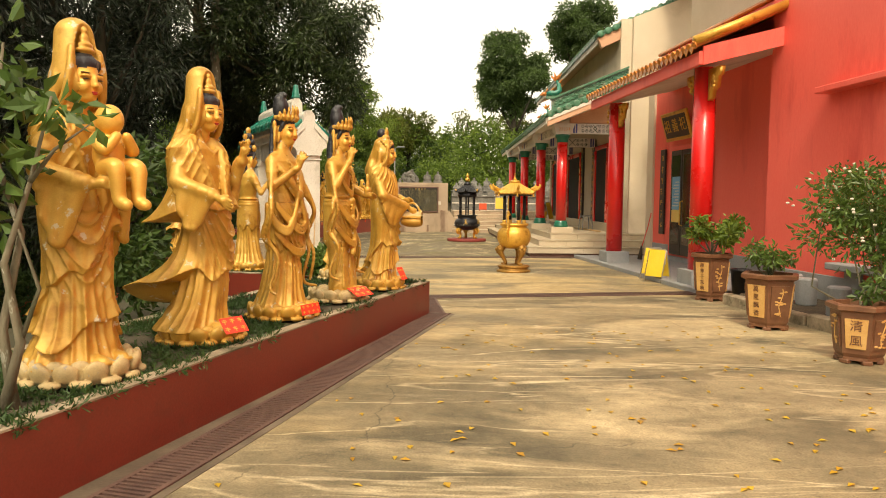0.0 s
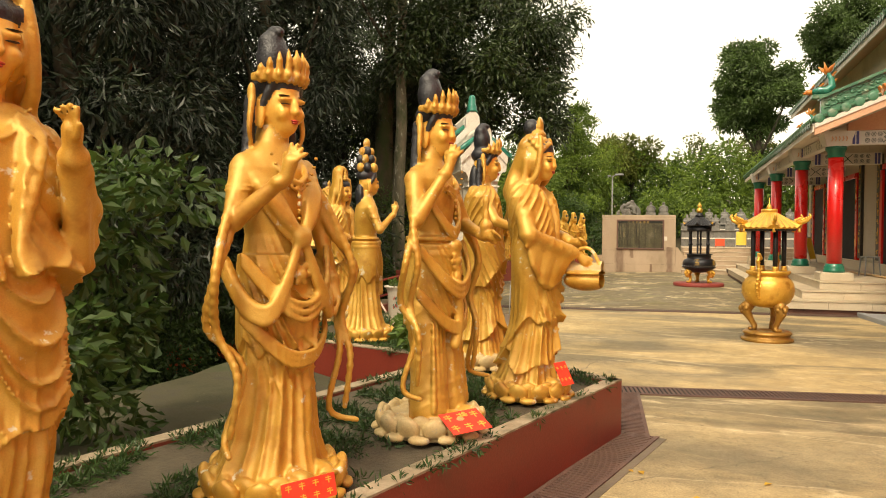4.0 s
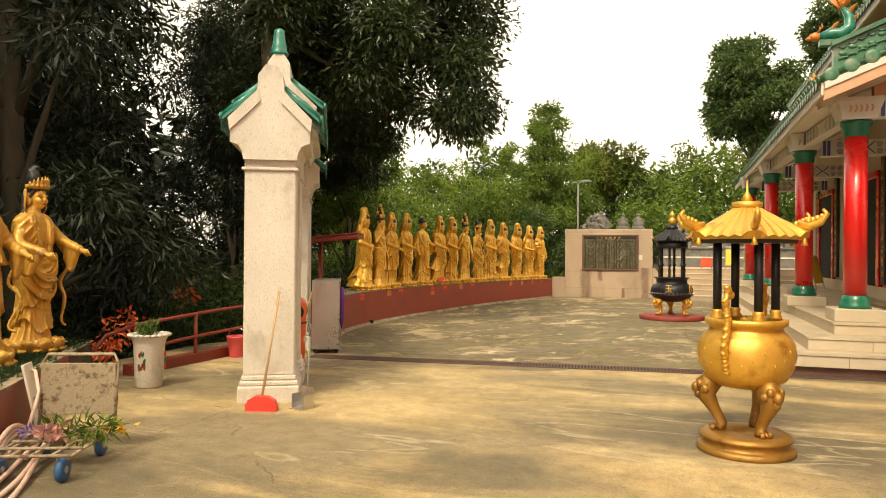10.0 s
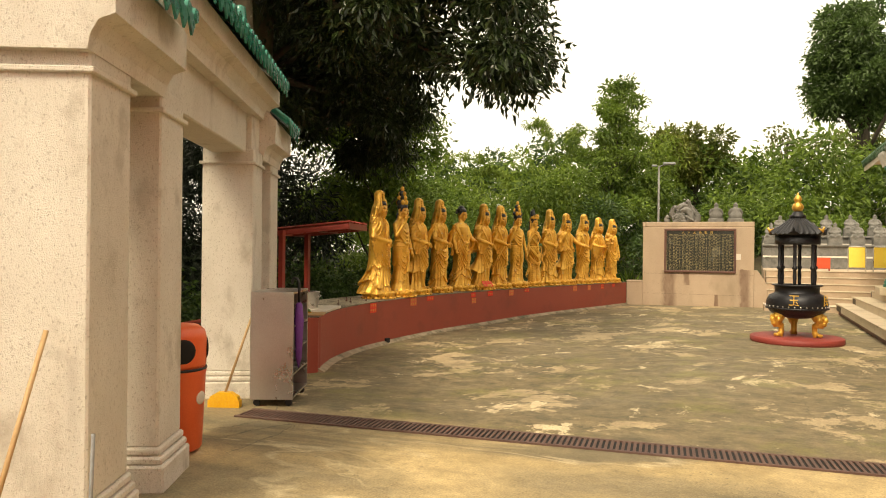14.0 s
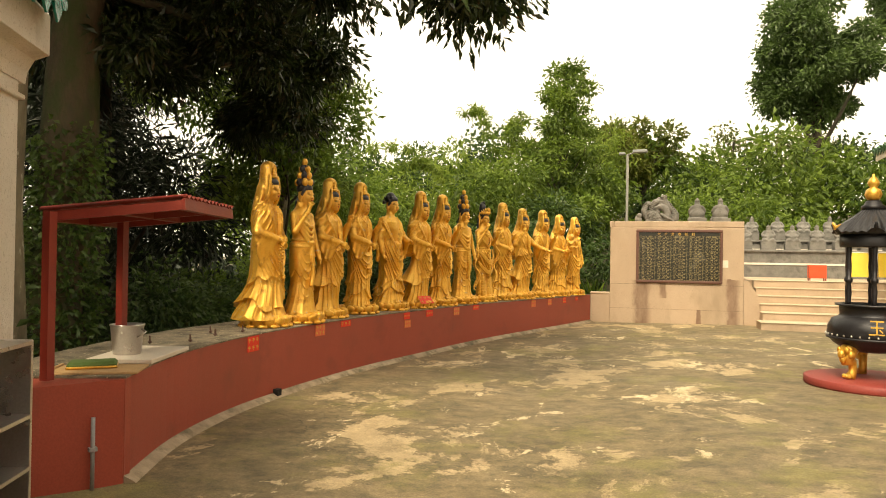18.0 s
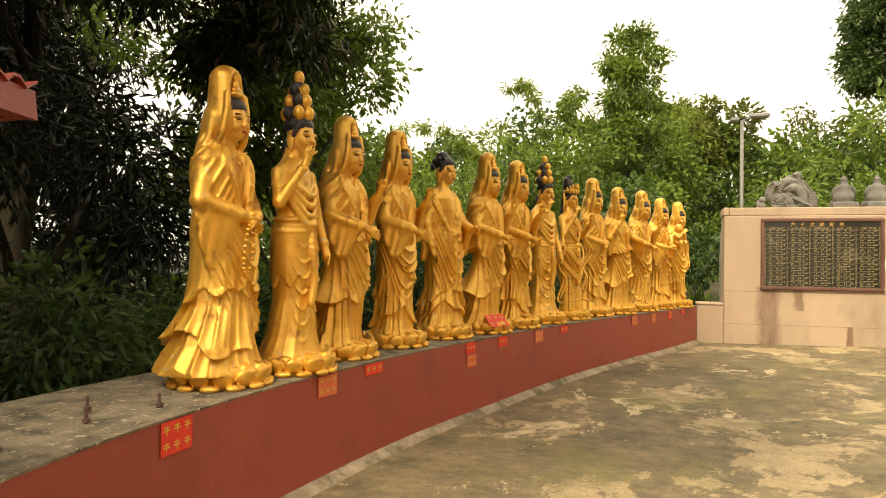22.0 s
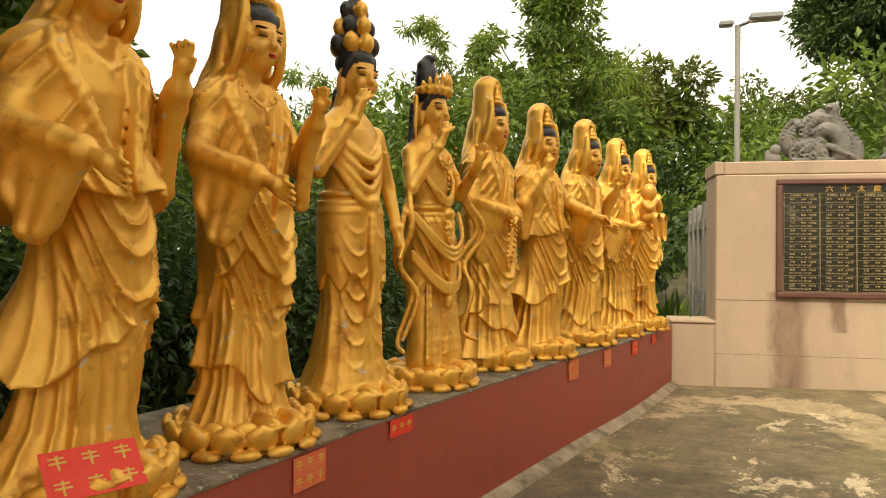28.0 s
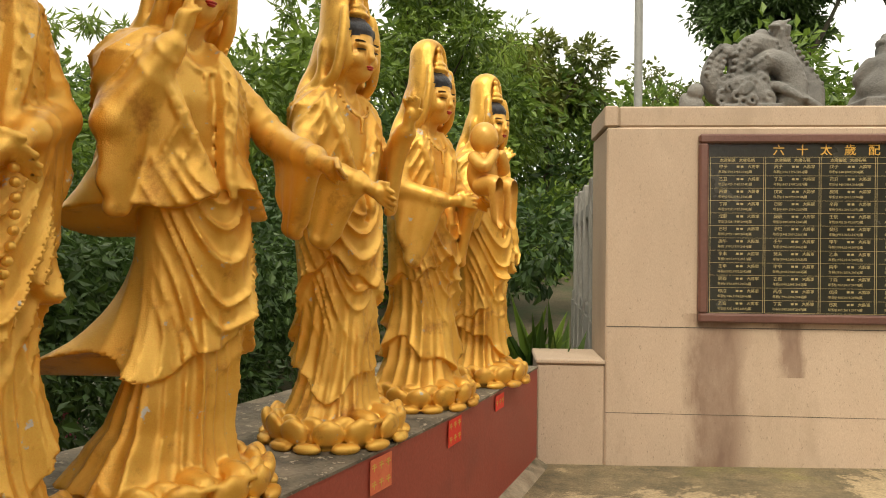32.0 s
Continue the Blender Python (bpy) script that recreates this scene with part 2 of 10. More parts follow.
def leaf_cloud(centres, radii, count, leaf, slim=0.45, droop=0.3, flat=0.8, shell=0.55):
    """Bent leaf blades scattered in clumps; returns vertices and faces. Each blade is two triangles sharing a midrib."""
    centres, radii = np.asarray(centres, float), np.asarray(radii, float)
    pick = rng.choice(len(centres), count, p=radii**2 / (radii**2).sum())
    d = rng.normal(size=(count, 3))
    d /= np.linalg.norm(d, axis=1)[:, None]
    r = radii[pick] * (shell + (1 - shell) * rng.random(count)) * (0.75 + 0.5 * rng.random(count))
    p = centres[pick] + d * r[:, None] * (1, 1, flat)
    way = d + rng.normal(size=(count, 3)) * 0.7
    way[:, 2] -= droop * 1.5
    way /= np.linalg.norm(way, axis=1)[:, None]
    side = np.cross(way, rng.normal(size=(count, 3)))
    side /= np.linalg.norm(side, axis=1)[:, None]
    up = np.cross(side, way)
    size = leaf * (0.6 + 0.8 * rng.random(count))[:, None]
    tip, wide = way * size, side * size * slim * 0.5
    v = np.stack([p, p + tip * 0.5 + wide + up * size * 0.08, p + tip - up * size * 0.12, p + tip * 0.5 - wide + up * size * 0.08], 1).reshape(-1, 3)
    k = np.arange(count)[:, None] * 4
    f = np.concatenate([k + [0, 1, 2], k + [0, 2, 3]], 0)
    return v, f


M_RED = material("red_painted_render", (0.165, 0.022, 0.013), (0.215, 0.034, 0.02), 0.42, 0.9, 0.015, 0.12, stain=(0.12, 0.03, 0.018), stain_amount=0.38, stain_size=0.7)
M_REDROW = material("brick_red_render", (0.31, 0.057, 0.036), (0.37, 0.073, 0.047), 0.5, 0.9, 0.015, 0.15, stain=(0.25, 0.054, 0.036), stain_amount=0.4, stain_size=0.7)
M_COPING = material("worn_coping", (0.22, 0.17, 0.11), (0.42, 0.34, 0.24), 0.85, 0.2, 0.02, 0.5, stain=(0.1, 0.09, 0.05), stain_size=0.3)
M_SOIL = material("dark_soil", (0.045, 0.035, 0.022), (0.1, 0.08, 0.05), 0.95, 0.2, 0.02, 1.0)
M_GOLD = material("gold_paint", (0.72, 0.36, 0.05), (0.9, 0.54, 0.11), 0.34, 0.2, 0.004, 0.2, metal=0.46, stain=(0.45, 0.19, 0.029), stain_size=0.12, stain_amount=0.39, speck=(0.55, 0.5, 0.42), speck_amount=0.33, speck_size=0.07)
M_YELLOW = material("yellow_gold_paint", (0.5, 0.25, 0.036), (0.64, 0.38, 0.085), 0.4, 0.22, 0.005, 0.2, metal=0.25, stain=(0.4, 0.18, 0.028), stain_size=0.16, stain_amount=0.4, speck=(0.62, 0.53, 0.37), speck_amount=0.35, speck_size=0.1)
M_BRASS = material("burnished_gold", (0.62, 0.33, 0.05), (0.8, 0.49, 0.11), 0.34, 0.2, 0.008, 0.2, metal=0.5, stain=(0.45, 0.21, 0.03), stain_size=0.2, stain_amount=0.42)
M_HAIR = material("black_hair_paint", (0.012, 0.012, 0.014), (0.03, 0.03, 0.035), 0.4, 0.1, 0.01, 0.4, speck=(0.35, 0.25, 0.1), speck_amount=0.3, speck_size=0.05)
M_LIPS = material("red_lips", (0.4, 0.03, 0.02), (0.5, 0.05, 0.03), 0.4)
M_FACE = material("face_gold", (0.72, 0.38, 0.07), (0.8, 0.46, 0.1), 0.38, 0.15, 0.01, 0.05, metal=0.25, speck=(0.6, 0.55, 0.48), speck_amount=0.24, speck_size=0.09)
M_PALE = material("pale_weathered_paint", (0.44, 0.3, 0.12), (0.58, 0.45, 0.25), 0.6, 0.15, 0.01, 0.3, metal=0.0, speck=(0.35, 0.3, 0.24), speck_amount=0.35, speck_size=0.06)
M_COLUMN = material("red_column_lacquer", (0.62, 0.01, 0.012), (0.7, 0.016, 0.016), 0.28, 1.2, 0.03, 0.04, coat=0.3)
M_GREENP = material("green_column_paint", (0.0, 0.12, 0.07), (0.01, 0.17, 0.1), 0.35, 0.5, 0.03, 0.1, coat=0.2)
M_REDWALL = material("scarlet_wall_paint", (0.86, 0.125, 0.095), (0.92, 0.16, 0.125), 0.5, 1.6, 0.02, 0.15, stain=(0.74, 0.09, 0.07), stain_size=0.6, stain_amount=0.4, stretch=(1, 1, 0.25))
M_GREYP = material("grey_painted_plinth", (0.22, 0.23, 0.24), (0.3, 0.31, 0.31), 0.6, 0.6, 0.02, 0.25, stain=(0.16, 0.16, 0.15), stain_amount=0.35)
M_CREAM = material("cream_render", (0.6, 0.5, 0.36), (0.68, 0.58, 0.44), 0.8, 1.0, 0.02, 0.2, stain=(0.5, 0.41, 0.28), stain_amount=0.4)
M_PEACH = material("peach_soffit_paint", (0.6, 0.32, 0.19), (0.66, 0.38, 0.24), 0.7, 0.8, 0.02, 0.15)
M_WHITE = material("old_white_paint", (0.62, 0.56, 0.47), (0.72, 0.66, 0.57), 0.7, 0.8, 0.02, 0.2, stain=(0.42, 0.36, 0.28), stain_amount=0.38)
M_GATE = material("pebbledash_gate", (0.64, 0.595, 0.51), (0.77, 0.725, 0.64), 0.9, 0.5, 0.006, 1.0, stain=(0.46, 0.41, 0.33), stain_amount=0.4, stain_size=0.35, stretch=(1, 1, 0.7), speck=(0.5, 0.45, 0.37), speck_amount=0.4, speck_size=0.012)
M_GRANITE = material("tan_granite", (0.4, 0.295, 0.205), (0.49, 0.37, 0.265), 0.75, 0.9, 0.005, 0.15, stain=(0.34, 0.255, 0.175), stain_amount=0.41, stain_size=0.8, stretch=(1, 1, 0.4), speck=(0.3, 0.225, 0.16), speck_amount=0.36, speck_size=0.012)
M_STEP = material("beige_step_tile", (0.5, 0.41, 0.29), (0.58, 0.49, 0.36), 0.5, 0.6, 0.01, 0.1, stain=(0.4, 0.32, 0.22), stain_amount=0.38, vary=0.05)
M_JOINT = material("dark_joint", (0.1, 0.08, 0.06), (0.14, 0.11, 0.08), 0.9)
M_PLINTH = material("brown_plinth", (0.12, 0.05, 0.035), (0.2, 0.09, 0.06), 0.6, 0.3, 0.02, 0.3, stain=(0.05, 0.035, 0.025), stain_amount=0.42, stain_size=0.4)
M_TILE = material("green_glazed_tile", (0.018, 0.07, 0.03), (0.04, 0.13, 0.06), 0.35, 0.4, 0.02, 0.25, stain=(0.14, 0.16, 0.09), stain_amount=0.36, stain_size=0.3, coat=0.25)
M_TEAL = material("teal_glazed_tile", (0.0, 0.13, 0.095), (0.015, 0.22, 0.15), 0.28, 0.3, 0.02, 0.2, stain=(0.02, 0.05, 0.04), stain_amount=0.38, stain_size=0.15, coat=0.3)
M_ORANGE = material("orange_glazed_tile", (0.5, 0.16, 0.03), (0.62, 0.24, 0.05), 0.35, 0.3, 0.02, 0.2, stain=(0.32, 0.09, 0.02), stain_amount=0.4, stain_size=0.2, coat=0.2)
M_IRON = material("black_cast_iron", (0.012, 0.012, 0.015), (0.03, 0.03, 0.034), 0.38, 0.2, 0.01, 0.3, metal=0.4)
M_DARKWOOD = material("dark_lacquer_wood", (0.015, 0.012, 0.01), (0.04, 0.028, 0.02), 0.4, 0.5, 0.02, 0.2)
M_REDTILE = material("red_disc", (0.22, 0.03, 0.025), (0.28, 0.045, 0.035), 0.6, 0.4, 0.02, 0.3)
M_BARK = material("lichened_bark", (0.1, 0.085, 0.055), (0.22, 0.19, 0.125), 0.95, 0.18, 0.03, 1.0, stain=(0.06, 0.075, 0.03), stain_amount=0.45, stain_size=0.25, stretch=(1, 1, 0.4), speck=(0.34, 0.33, 0.26), speck_amount=0.38, speck_size=0.09)
M_BARKD = material("dark_bark", (0.03, 0.024, 0.016), (0.075, 0.058, 0.036), 0.95, 0.25, 0.03, 1.0, stain=(0.03, 0.04, 0.014), stain_amount=0.45, stretch=(1, 1, 0.35))
M_BARKM = material("mossy_bark", (0.055, 0.045, 0.026), (0.12, 0.09, 0.052), 0.95, 0.2, 0.03, 1.0, stain=(0.05, 0.065, 0.02), stain_amount=0.5, stain_size=0.3, stretch=(1, 1, 0.4))
M_STONE = material("grey_stone", (0.11, 0.105, 0.095), (0.21, 0.2, 0.18), 0.85, 0.25, 0.015, 0.6, stain=(0.09, 0.09, 0.08), stain_amount=0.42, stain_size=0.2)
M_STEEL = material("stainless_steel", (0.5, 0.48, 0.46), (0.58, 0.56, 0.53), 0.3, 0.4, 0.01, 0.05, metal=0.9)
M_GRATE = material("rusty_iron_grate", (0.09, 0.05, 0.042), (0.15, 0.085, 0.065), 0.7, 0.2, 0.01, 0.4, metal=0.2)
# near-black colour painted where openings would be in shade
M_DARK = material("unlit_opening_black", (0.008, 0.008, 0.008), (0.012, 0.012, 0.012), 0.9)
M_ORANGEPL = material("orange_plastic", (0.75, 0.12, 0.035), (0.8, 0.15, 0.05), 0.38, 0.5, 0.01, 0.05)
M_REDPAPER = material("red_paper", (0.72, 0.03, 0.018), (0.8, 0.06, 0.03), 0.6, 0.05, 0.01, 0.05)
M_ORPAPER = material("faded_red_paper", (0.66, 0.12, 0.05), (0.74, 0.2, 0.09), 0.6, 0.05, 0.01, 0.05)
M_INK = material("gold_ink", (0.6, 0.35, 0.05), (0.7, 0.42, 0.08), 0.5)
M_WOOD = material("pale_wood", (0.4, 0.25, 0.11), (0.52, 0.34, 0.17), 0.6, 0.2, 0.01, 0.2, stretch=(1, 1, 0.2))
M_REDMETAL = material("red_oxide_steel", (0.2, 0.025, 0.018), (0.27, 0.04, 0.025), 0.45, 0.3, 0.01, 0.15)
M_LEAFD = leafy("dark_leaves", (0.014, 0.028, 0.009), (0.055, 0.085, 0.022), 0.22, 0.32)
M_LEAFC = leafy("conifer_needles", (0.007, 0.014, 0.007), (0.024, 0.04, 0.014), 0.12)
M_LEAFM = leafy("mid_green_leaves", (0.04, 0.085, 0.012), (0.22, 0.32, 0.045), 0.45)
M_LEAFB = leafy("bamboo_leaves", (0.1, 0.17, 0.025), (0.32, 0.42, 0.07), 0.5)
M_LEAFG = leafy("deep_green_leaves", (0.02, 0.05, 0.012), (0.085, 0.15, 0.03), 0.35)
M_BLOOM = leafy("red_orange_blossom", (0.5, 0.05, 0.02), (0.7, 0.2, 0.06), 0.3)
M_PINK = leafy("pink_blossom", (0.5, 0.08, 0.14), (0.75, 0.25, 0.32), 0.3)
M_LEAFO = leafy("olive_leaves", (0.05, 0.075, 0.01), (0.18, 0.2, 0.03), 0.35)
M_GRASS = leafy("dwarf_grass", (0.02, 0.05, 0.014), (0.07, 0.14, 0.035), 0.3)
M_LEAFH = leafy("hill_leaves", (0.035, 0.07, 0.018), (0.11, 0.18, 0.045), 0.4)
M_BUSH = leafy("potted_leaves", (0.04, 0.085, 0.018), (0.15, 0.25, 0.05), 0.35, 0.4)


def concrete():
    """The yard's worn concrete: pale and warm, with dark weathered films, drawn-out washes, scuffs and hairline cracks."""
    m = bpy.data.materials.new("worn_concrete")
    m.use_nodes = True
    n, l = m.node_tree.nodes, m.node_tree.links
    bsdf = n["Principled BSDF"]
    geo = n.new("ShaderNodeNewGeometry")

    def noise_at(scale, stretch=(1, 1, 1), detail=6.0, rough_=0.6, shift=(0, 0, 0), warp=0.0):
        mp = n.new("ShaderNodeMapping")
        mp.inputs["Scale"].default_value, mp.inputs["Location"].default_value = stretch, shift
        l.new(geo.outputs["Position"], mp.inputs["Vector"])
        t = n.new("ShaderNodeTexNoise")
        t.inputs["Scale"].default_value, t.inputs["Detail"].default_value, t.inputs["Roughness"].default_value, t.inputs["Distortion"].default_value = scale, detail, rough_, warp
        l.new(mp.outputs[0], t.inputs["Vector"])
        return t.outputs["Fac"]

    def ramp(src, a, b, lo=0.0, hi=1.0):
        r = n.new("ShaderNodeMapRange")
        for k, v in (("From Min", a), ("From Max", b), ("To Min", lo), ("To Max", hi)):
            r.inputs[k].default_value = v
        l.new(src, r.inputs["Value"])
        return r.outputs[0]

    def mix(fac, a, b, how="MIX"):
        x = n.new("ShaderNodeMixRGB")
        x.blend_type = how
        for s, v in ((0, fac), (1, a), (2, b)):
            if isinstance(v, (tuple, float, int)):
                x.inputs[s].default_value = (*v, 1) if isinstance(v, tuple) else v
            else:
                l.new(v, x.inputs[s])
        return x.outputs[0]

    def times(u, v):
        x = n.new("ShaderNodeMath")
        x.operation = "MULTIPLY"
        for k, w in enumerate((u, v)):
            if isinstance(w, float):
                x.inputs[k].default_value = w
            else:
                l.new(w, x.inputs[k])
        return x.outputs[0]

    def line_of(scale, shift, width, stretch=(1, 1, 1), warp=0.5):
        """Thin wandering tide lines: where a slow noise passes its middle."""
        x = n.new("ShaderNodeMath")
        x.operation = "ABSOLUTE"
        l.new(ramp(noise_at(scale, stretch, 5, 0.5, shift, warp), 0.0, 1.0, -0.5, 0.5), x.inputs[0])
        return ramp(x.outputs[0], 0.0, width, 1, 0)

    grain = noise_at(70, detail=5, rough_=0.75)
    y = n.new("ShaderNodeSeparateXYZ")
    l.new(geo.outputs["Position"], y.inputs[0])
    # bay by bay: the entrance bay is grey-olive, the middle bay pale and warm
    near = ramp(y.outputs["Y"], 11.2, 11.0)
    c = mix(ramp(noise_at(0.8, detail=5, rough_=0.55), 0.35, 0.65), (0.35, 0.255, 0.12), (0.48, 0.36, 0.185))
    c = mix(ramp(noise_at(0.4, (0.8, 1.4, 1), 6, 0.52, (3, 1, 0), 0.5), 0.45, 0.57, 0, 0.8), c, (0.19, 0.155, 0.095))
    c = mix(ramp(noise_at(0.45, (0.6, 1.9, 1), 6, 0.54, (9, 4, 0), 0.7), 0.47, 0.58, 0, 0.75), c, (0.115, 0.096, 0.058))
    film = mix(ramp(noise_at(0.8, (0.7, 1.4, 1), 6, 0.55, (2, 2, 0), 0.6), 0.38, 0.62), (0.1, 0.083, 0.048), (0.27, 0.215, 0.125))
    film = mix(ramp(noise_at(0.45, (0.6, 1.3, 1), 6, 0.55, (5, 7, 0), 0.8), 0.53, 0.62, 0, 0.8), film, (0.47, 0.37, 0.215))
    c = mix(times(near, ramp(noise_at(0.3, (1, 1, 1), 6, 0.6, (8, 3, 0), 0.4), 0.36, 0.52, 0.35, 1.0)), c, film)
    wash = times(line_of(0.34, (4, 9, 0), 0.011, (0.6, 2.0, 1), 0.9), ramp(noise_at(0.5, shift=(6, 6, 0)), 0.4, 0.55))
    c = mix(times(wash, 0.6), c, (0.56, 0.46, 0.29))
    wash = times(times(line_of(0.5, (2, 5, 0), 0.012, (0.5, 2.4, 1), 0.7), near), ramp(noise_at(0.4, shift=(1, 7, 0)), 0.42, 0.55))
    c = mix(times(wash, 0.8), c, (0.58, 0.48, 0.3))
    wash = times(line_of(0.6, (1, 3, 0), 0.014, (0.6, 2.2, 1), 0.9), ramp(noise_at(0.6, shift=(2, 9, 0)), 0.5, 0.62))
    c = mix(times(wash, 0.55), c, (0.5, 0.4, 0.24))
    # the far bay is older: dark mossy skin, flaked patches of pale render
    old = ramp(y.outputs["Y"], 18.35, 18.5)
    skin = mix(ramp(noise_at(3.5, (0.9, 1.1, 1), 10, 0.8, (5, 0, 0)), 0.4, 0.6), (0.095, 0.077, 0.043), (0.22, 0.17, 0.095))
    skin = mix(ramp(noise_at(0.75, (1.0, 0.8, 1), 12, 0.74, (2, 7, 0), 0.3), 0.545, 0.565), skin, (0.38, 0.29, 0.17))
    skin = mix(ramp(noise_at(1.0, (1.1, 0.7, 1), 12, 0.76, (7, 1, 0), 0.3), 0.585, 0.6), skin, (0.58, 0.47, 0.3))
    skin = mix(ramp(noise_at(0.8, (1, 1, 1), 10, 0.75, (1, 5, 0)), 0.52, 0.62, 0, 0.7), skin, (0.17, 0.155, 0.05))
    skin = mix(ramp(noise_at(0.35, (1, 1, 1), 8, 0.7, (7, 3, 0)), 0.55, 0.66, 0, 0.7), skin, (0.07, 0.06, 0.034))
    c = mix(times(old, 0.94), c, skin)
    crack = n.new("ShaderNodeTexVoronoi")
    crack.feature = "DISTANCE_TO_EDGE"
    crack.inputs["Scale"].default_value = 0.38
    wob = n.new("ShaderNodeTexNoise")
    wob.inputs["Scale"].default_value, wob.inputs["Detail"].default_value, wob.inputs["Roughness"].default_value = 1.1, 9, 0.65
    l.new(geo.outputs["Position"], wob.inputs["Vector"])
    va = n.new("ShaderNodeVectorMath")
    va.operation = "MULTIPLY_ADD"
    va.inputs[1].default_value = (0.55, 0.55, 0)
    l.new(wob.outputs["Color"], va.inputs[0])
    l.new(geo.outputs["Position"], va.inputs[2])
    l.new(va.outputs[0], crack.inputs["Vector"])
    line = ramp(crack.outputs["Distance"], 0.0, 0.0028, 1, 0)
    some = ramp(noise_at(0.35, shift=(4, 4, 0)), 0.5, 0.56)
    c = mix(times(times(line, some), 0.85), c, (0.06, 0.05, 0.03))
    c = mix(0.28, c, ramp(noise_at(5, (1, 1, 1), 10, 0.8, (3, 3, 0)), 0.33, 0.67), "OVERLAY")
    pits = times(ramp(noise_at(22, (1, 1, 1), 6, 0.7, (8, 1, 0)), 0.57, 0.64), ramp(noise_at(0.8, shift=(3, 8, 0)), 0.4, 0.6, 0.15, 0.6))
    c = mix(pits, c, (0.09, 0.075, 0.045))
    c = mix(0.45, c, ramp(grain, 0.25, 0.75), "OVERLAY")
    l.new(c, bsdf.inputs["Base Color"])
    l.new(ramp(noise_at(0.6, shift=(6, 2, 0)), 0.3, 0.7, 0.6, 0.9), bsdf.inputs["Roughness"])
    b = n.new("ShaderNodeBump")
    b.inputs["Strength"].default_value, b.inputs["Distance"].default_value = 0.35, 0.01
    l.new(grain, b.inputs["Height"])
    l.new(b.outputs[0], bsdf.inputs["Normal"])
    return m


M_GROUND = concrete()
M_EARTH = material("leaf_littered_earth", (0.05, 0.04, 0.022), (0.11, 0.09, 0.05), 0.95, 0.8, 0.05, 1.0, stain=(0.04, 0.06, 0.02), stain_amount=0.45)


def granite_runs():
    """The end wall's granite: tan, speckled, with long damp runs of their own shapes and a few drawn-out drips."""
    m = M_GRANITE.copy()
    m.name = "tan_granite_with_damp_runs"
    n, l = m.node_tree.nodes, m.node_tree.links
    bsdf = n["Principled BSDF"]
    colour = bsdf.inputs["Base Color"].links[0].from_socket
    tc = n.new("ShaderNodeTexCoord")
    wob = n.new("ShaderNodeTexNoise")
    wob.inputs["Scale"].default_value, wob.inputs["Detail"].default_value, wob.inputs["Roughness"].default_value = 3.0, 8.0, 0.65
    st = n.new("ShaderNodeVectorMath")
    st.operation = "MULTIPLY"
    st.inputs[1].default_value = (1.6, 1.0, 0.7)
    l.new(tc.outputs["Object"], st.inputs[0])
    l.new(st.outputs[0], wob.inputs["Vector"])
    sep = n.new("ShaderNodeSeparateXYZ")
    l.new(tc.outputs["Object"], sep.inputs[0])

    def calc(op, a, b=0.0, c=0.0):
        x = n.new("ShaderNodeMath")
        x.operation = op
        for i, v in enumerate((a, b, c)):
            if isinstance(v, (int, float)):
                x.inputs[i].default_value = v
            else:
                l.new(v, x.inputs[i])
        return x.outputs[0]

    drift = calc("MULTIPLY_ADD", wob.outputs["Fac"], 0.5, -0.25)
    total = None
    for cx, half, z0, z1 in ((1.15, 0.17, -0.2, 0.95), (1.62, 0.085, 0.55, 0.95), (3.09, 0.13, -0.2, 1.0), (2.4, 0.05, -0.2, 0.3)):
        off = calc("ABSOLUTE", calc("ADD", calc("SUBTRACT", sep.outputs["X"], cx), calc("MULTIPLY", drift, 0.55)))
        across = n.new("ShaderNodeMapRange")
        across.inputs["From Min"].default_value, across.inputs["From Max"].default_value = half * 1.25, half * 0.6
        l.new(off, across.inputs["Value"])
        along = calc("MULTIPLY", calc("GREATER_THAN", sep.outputs["Z"], z0), calc("GREATER_THAN", calc("MULTIPLY_ADD", drift, 0.25, z1), sep.outputs["Z"]))
        one = calc("MULTIPLY", across.outputs[0], along)
        total = one if total is None else calc("MAXIMUM", total, one)
    fade = n.new("ShaderNodeMapRange")
    fade.inputs["From Min"].default_value, fade.inputs["From Max"].default_value, fade.inputs["To Min"].default_value = 0.35, 0.6, 0.55
    l.new(wob.outputs["Fac"], fade.inputs["Value"])
    mixer = n.new("ShaderNodeMixRGB")
    mixer.inputs[2].default_value = (0.2, 0.125, 0.085, 1)
    l.new(calc("MULTIPLY", total, fade.outputs[0]), mixer.inputs[0])
    l.new(colour, mixer.inputs[1])
    l.new(mixer.outputs[0], bsdf.inputs["Base Color"])
    return m


M_RUNS = granite_runs()
# ---- ground ----
def smooth_line(pts, steps=8):
    out = []
    for i in range(len(pts) - 1):
        p0, p1, p2, p3 = (Vector(pts[min(max(k, 0), len(pts) - 1)]) for k in (i - 1, i, i + 1, i + 2))
        for s in range(steps):
            t = s / steps
            out.append(0.5 * (2 * p1 + (p2 - p0) * t + (2 * p0 - 5 * p1 + 4 * p2 - p3) * t * t + (3 * p1 - p0 - 3 * p2 + p3) * t**3))
    out.append(Vector(pts[-1]))
    return [(v.x, v.y) for v in out]


ROW_FRONT = smooth_line([(-4.91, 20.62), (-5.29, 21.6), (-5.5, 22.7), (-5.54, 23.7), (-5.49, 24.6), (-5.36, 25.7), (-5.16, 26.7), (-4.68, 28.7), (-4.02, 30.72), (-3.54, 32.05), (-3.12, 33.5)])
TOP3 = 0.6


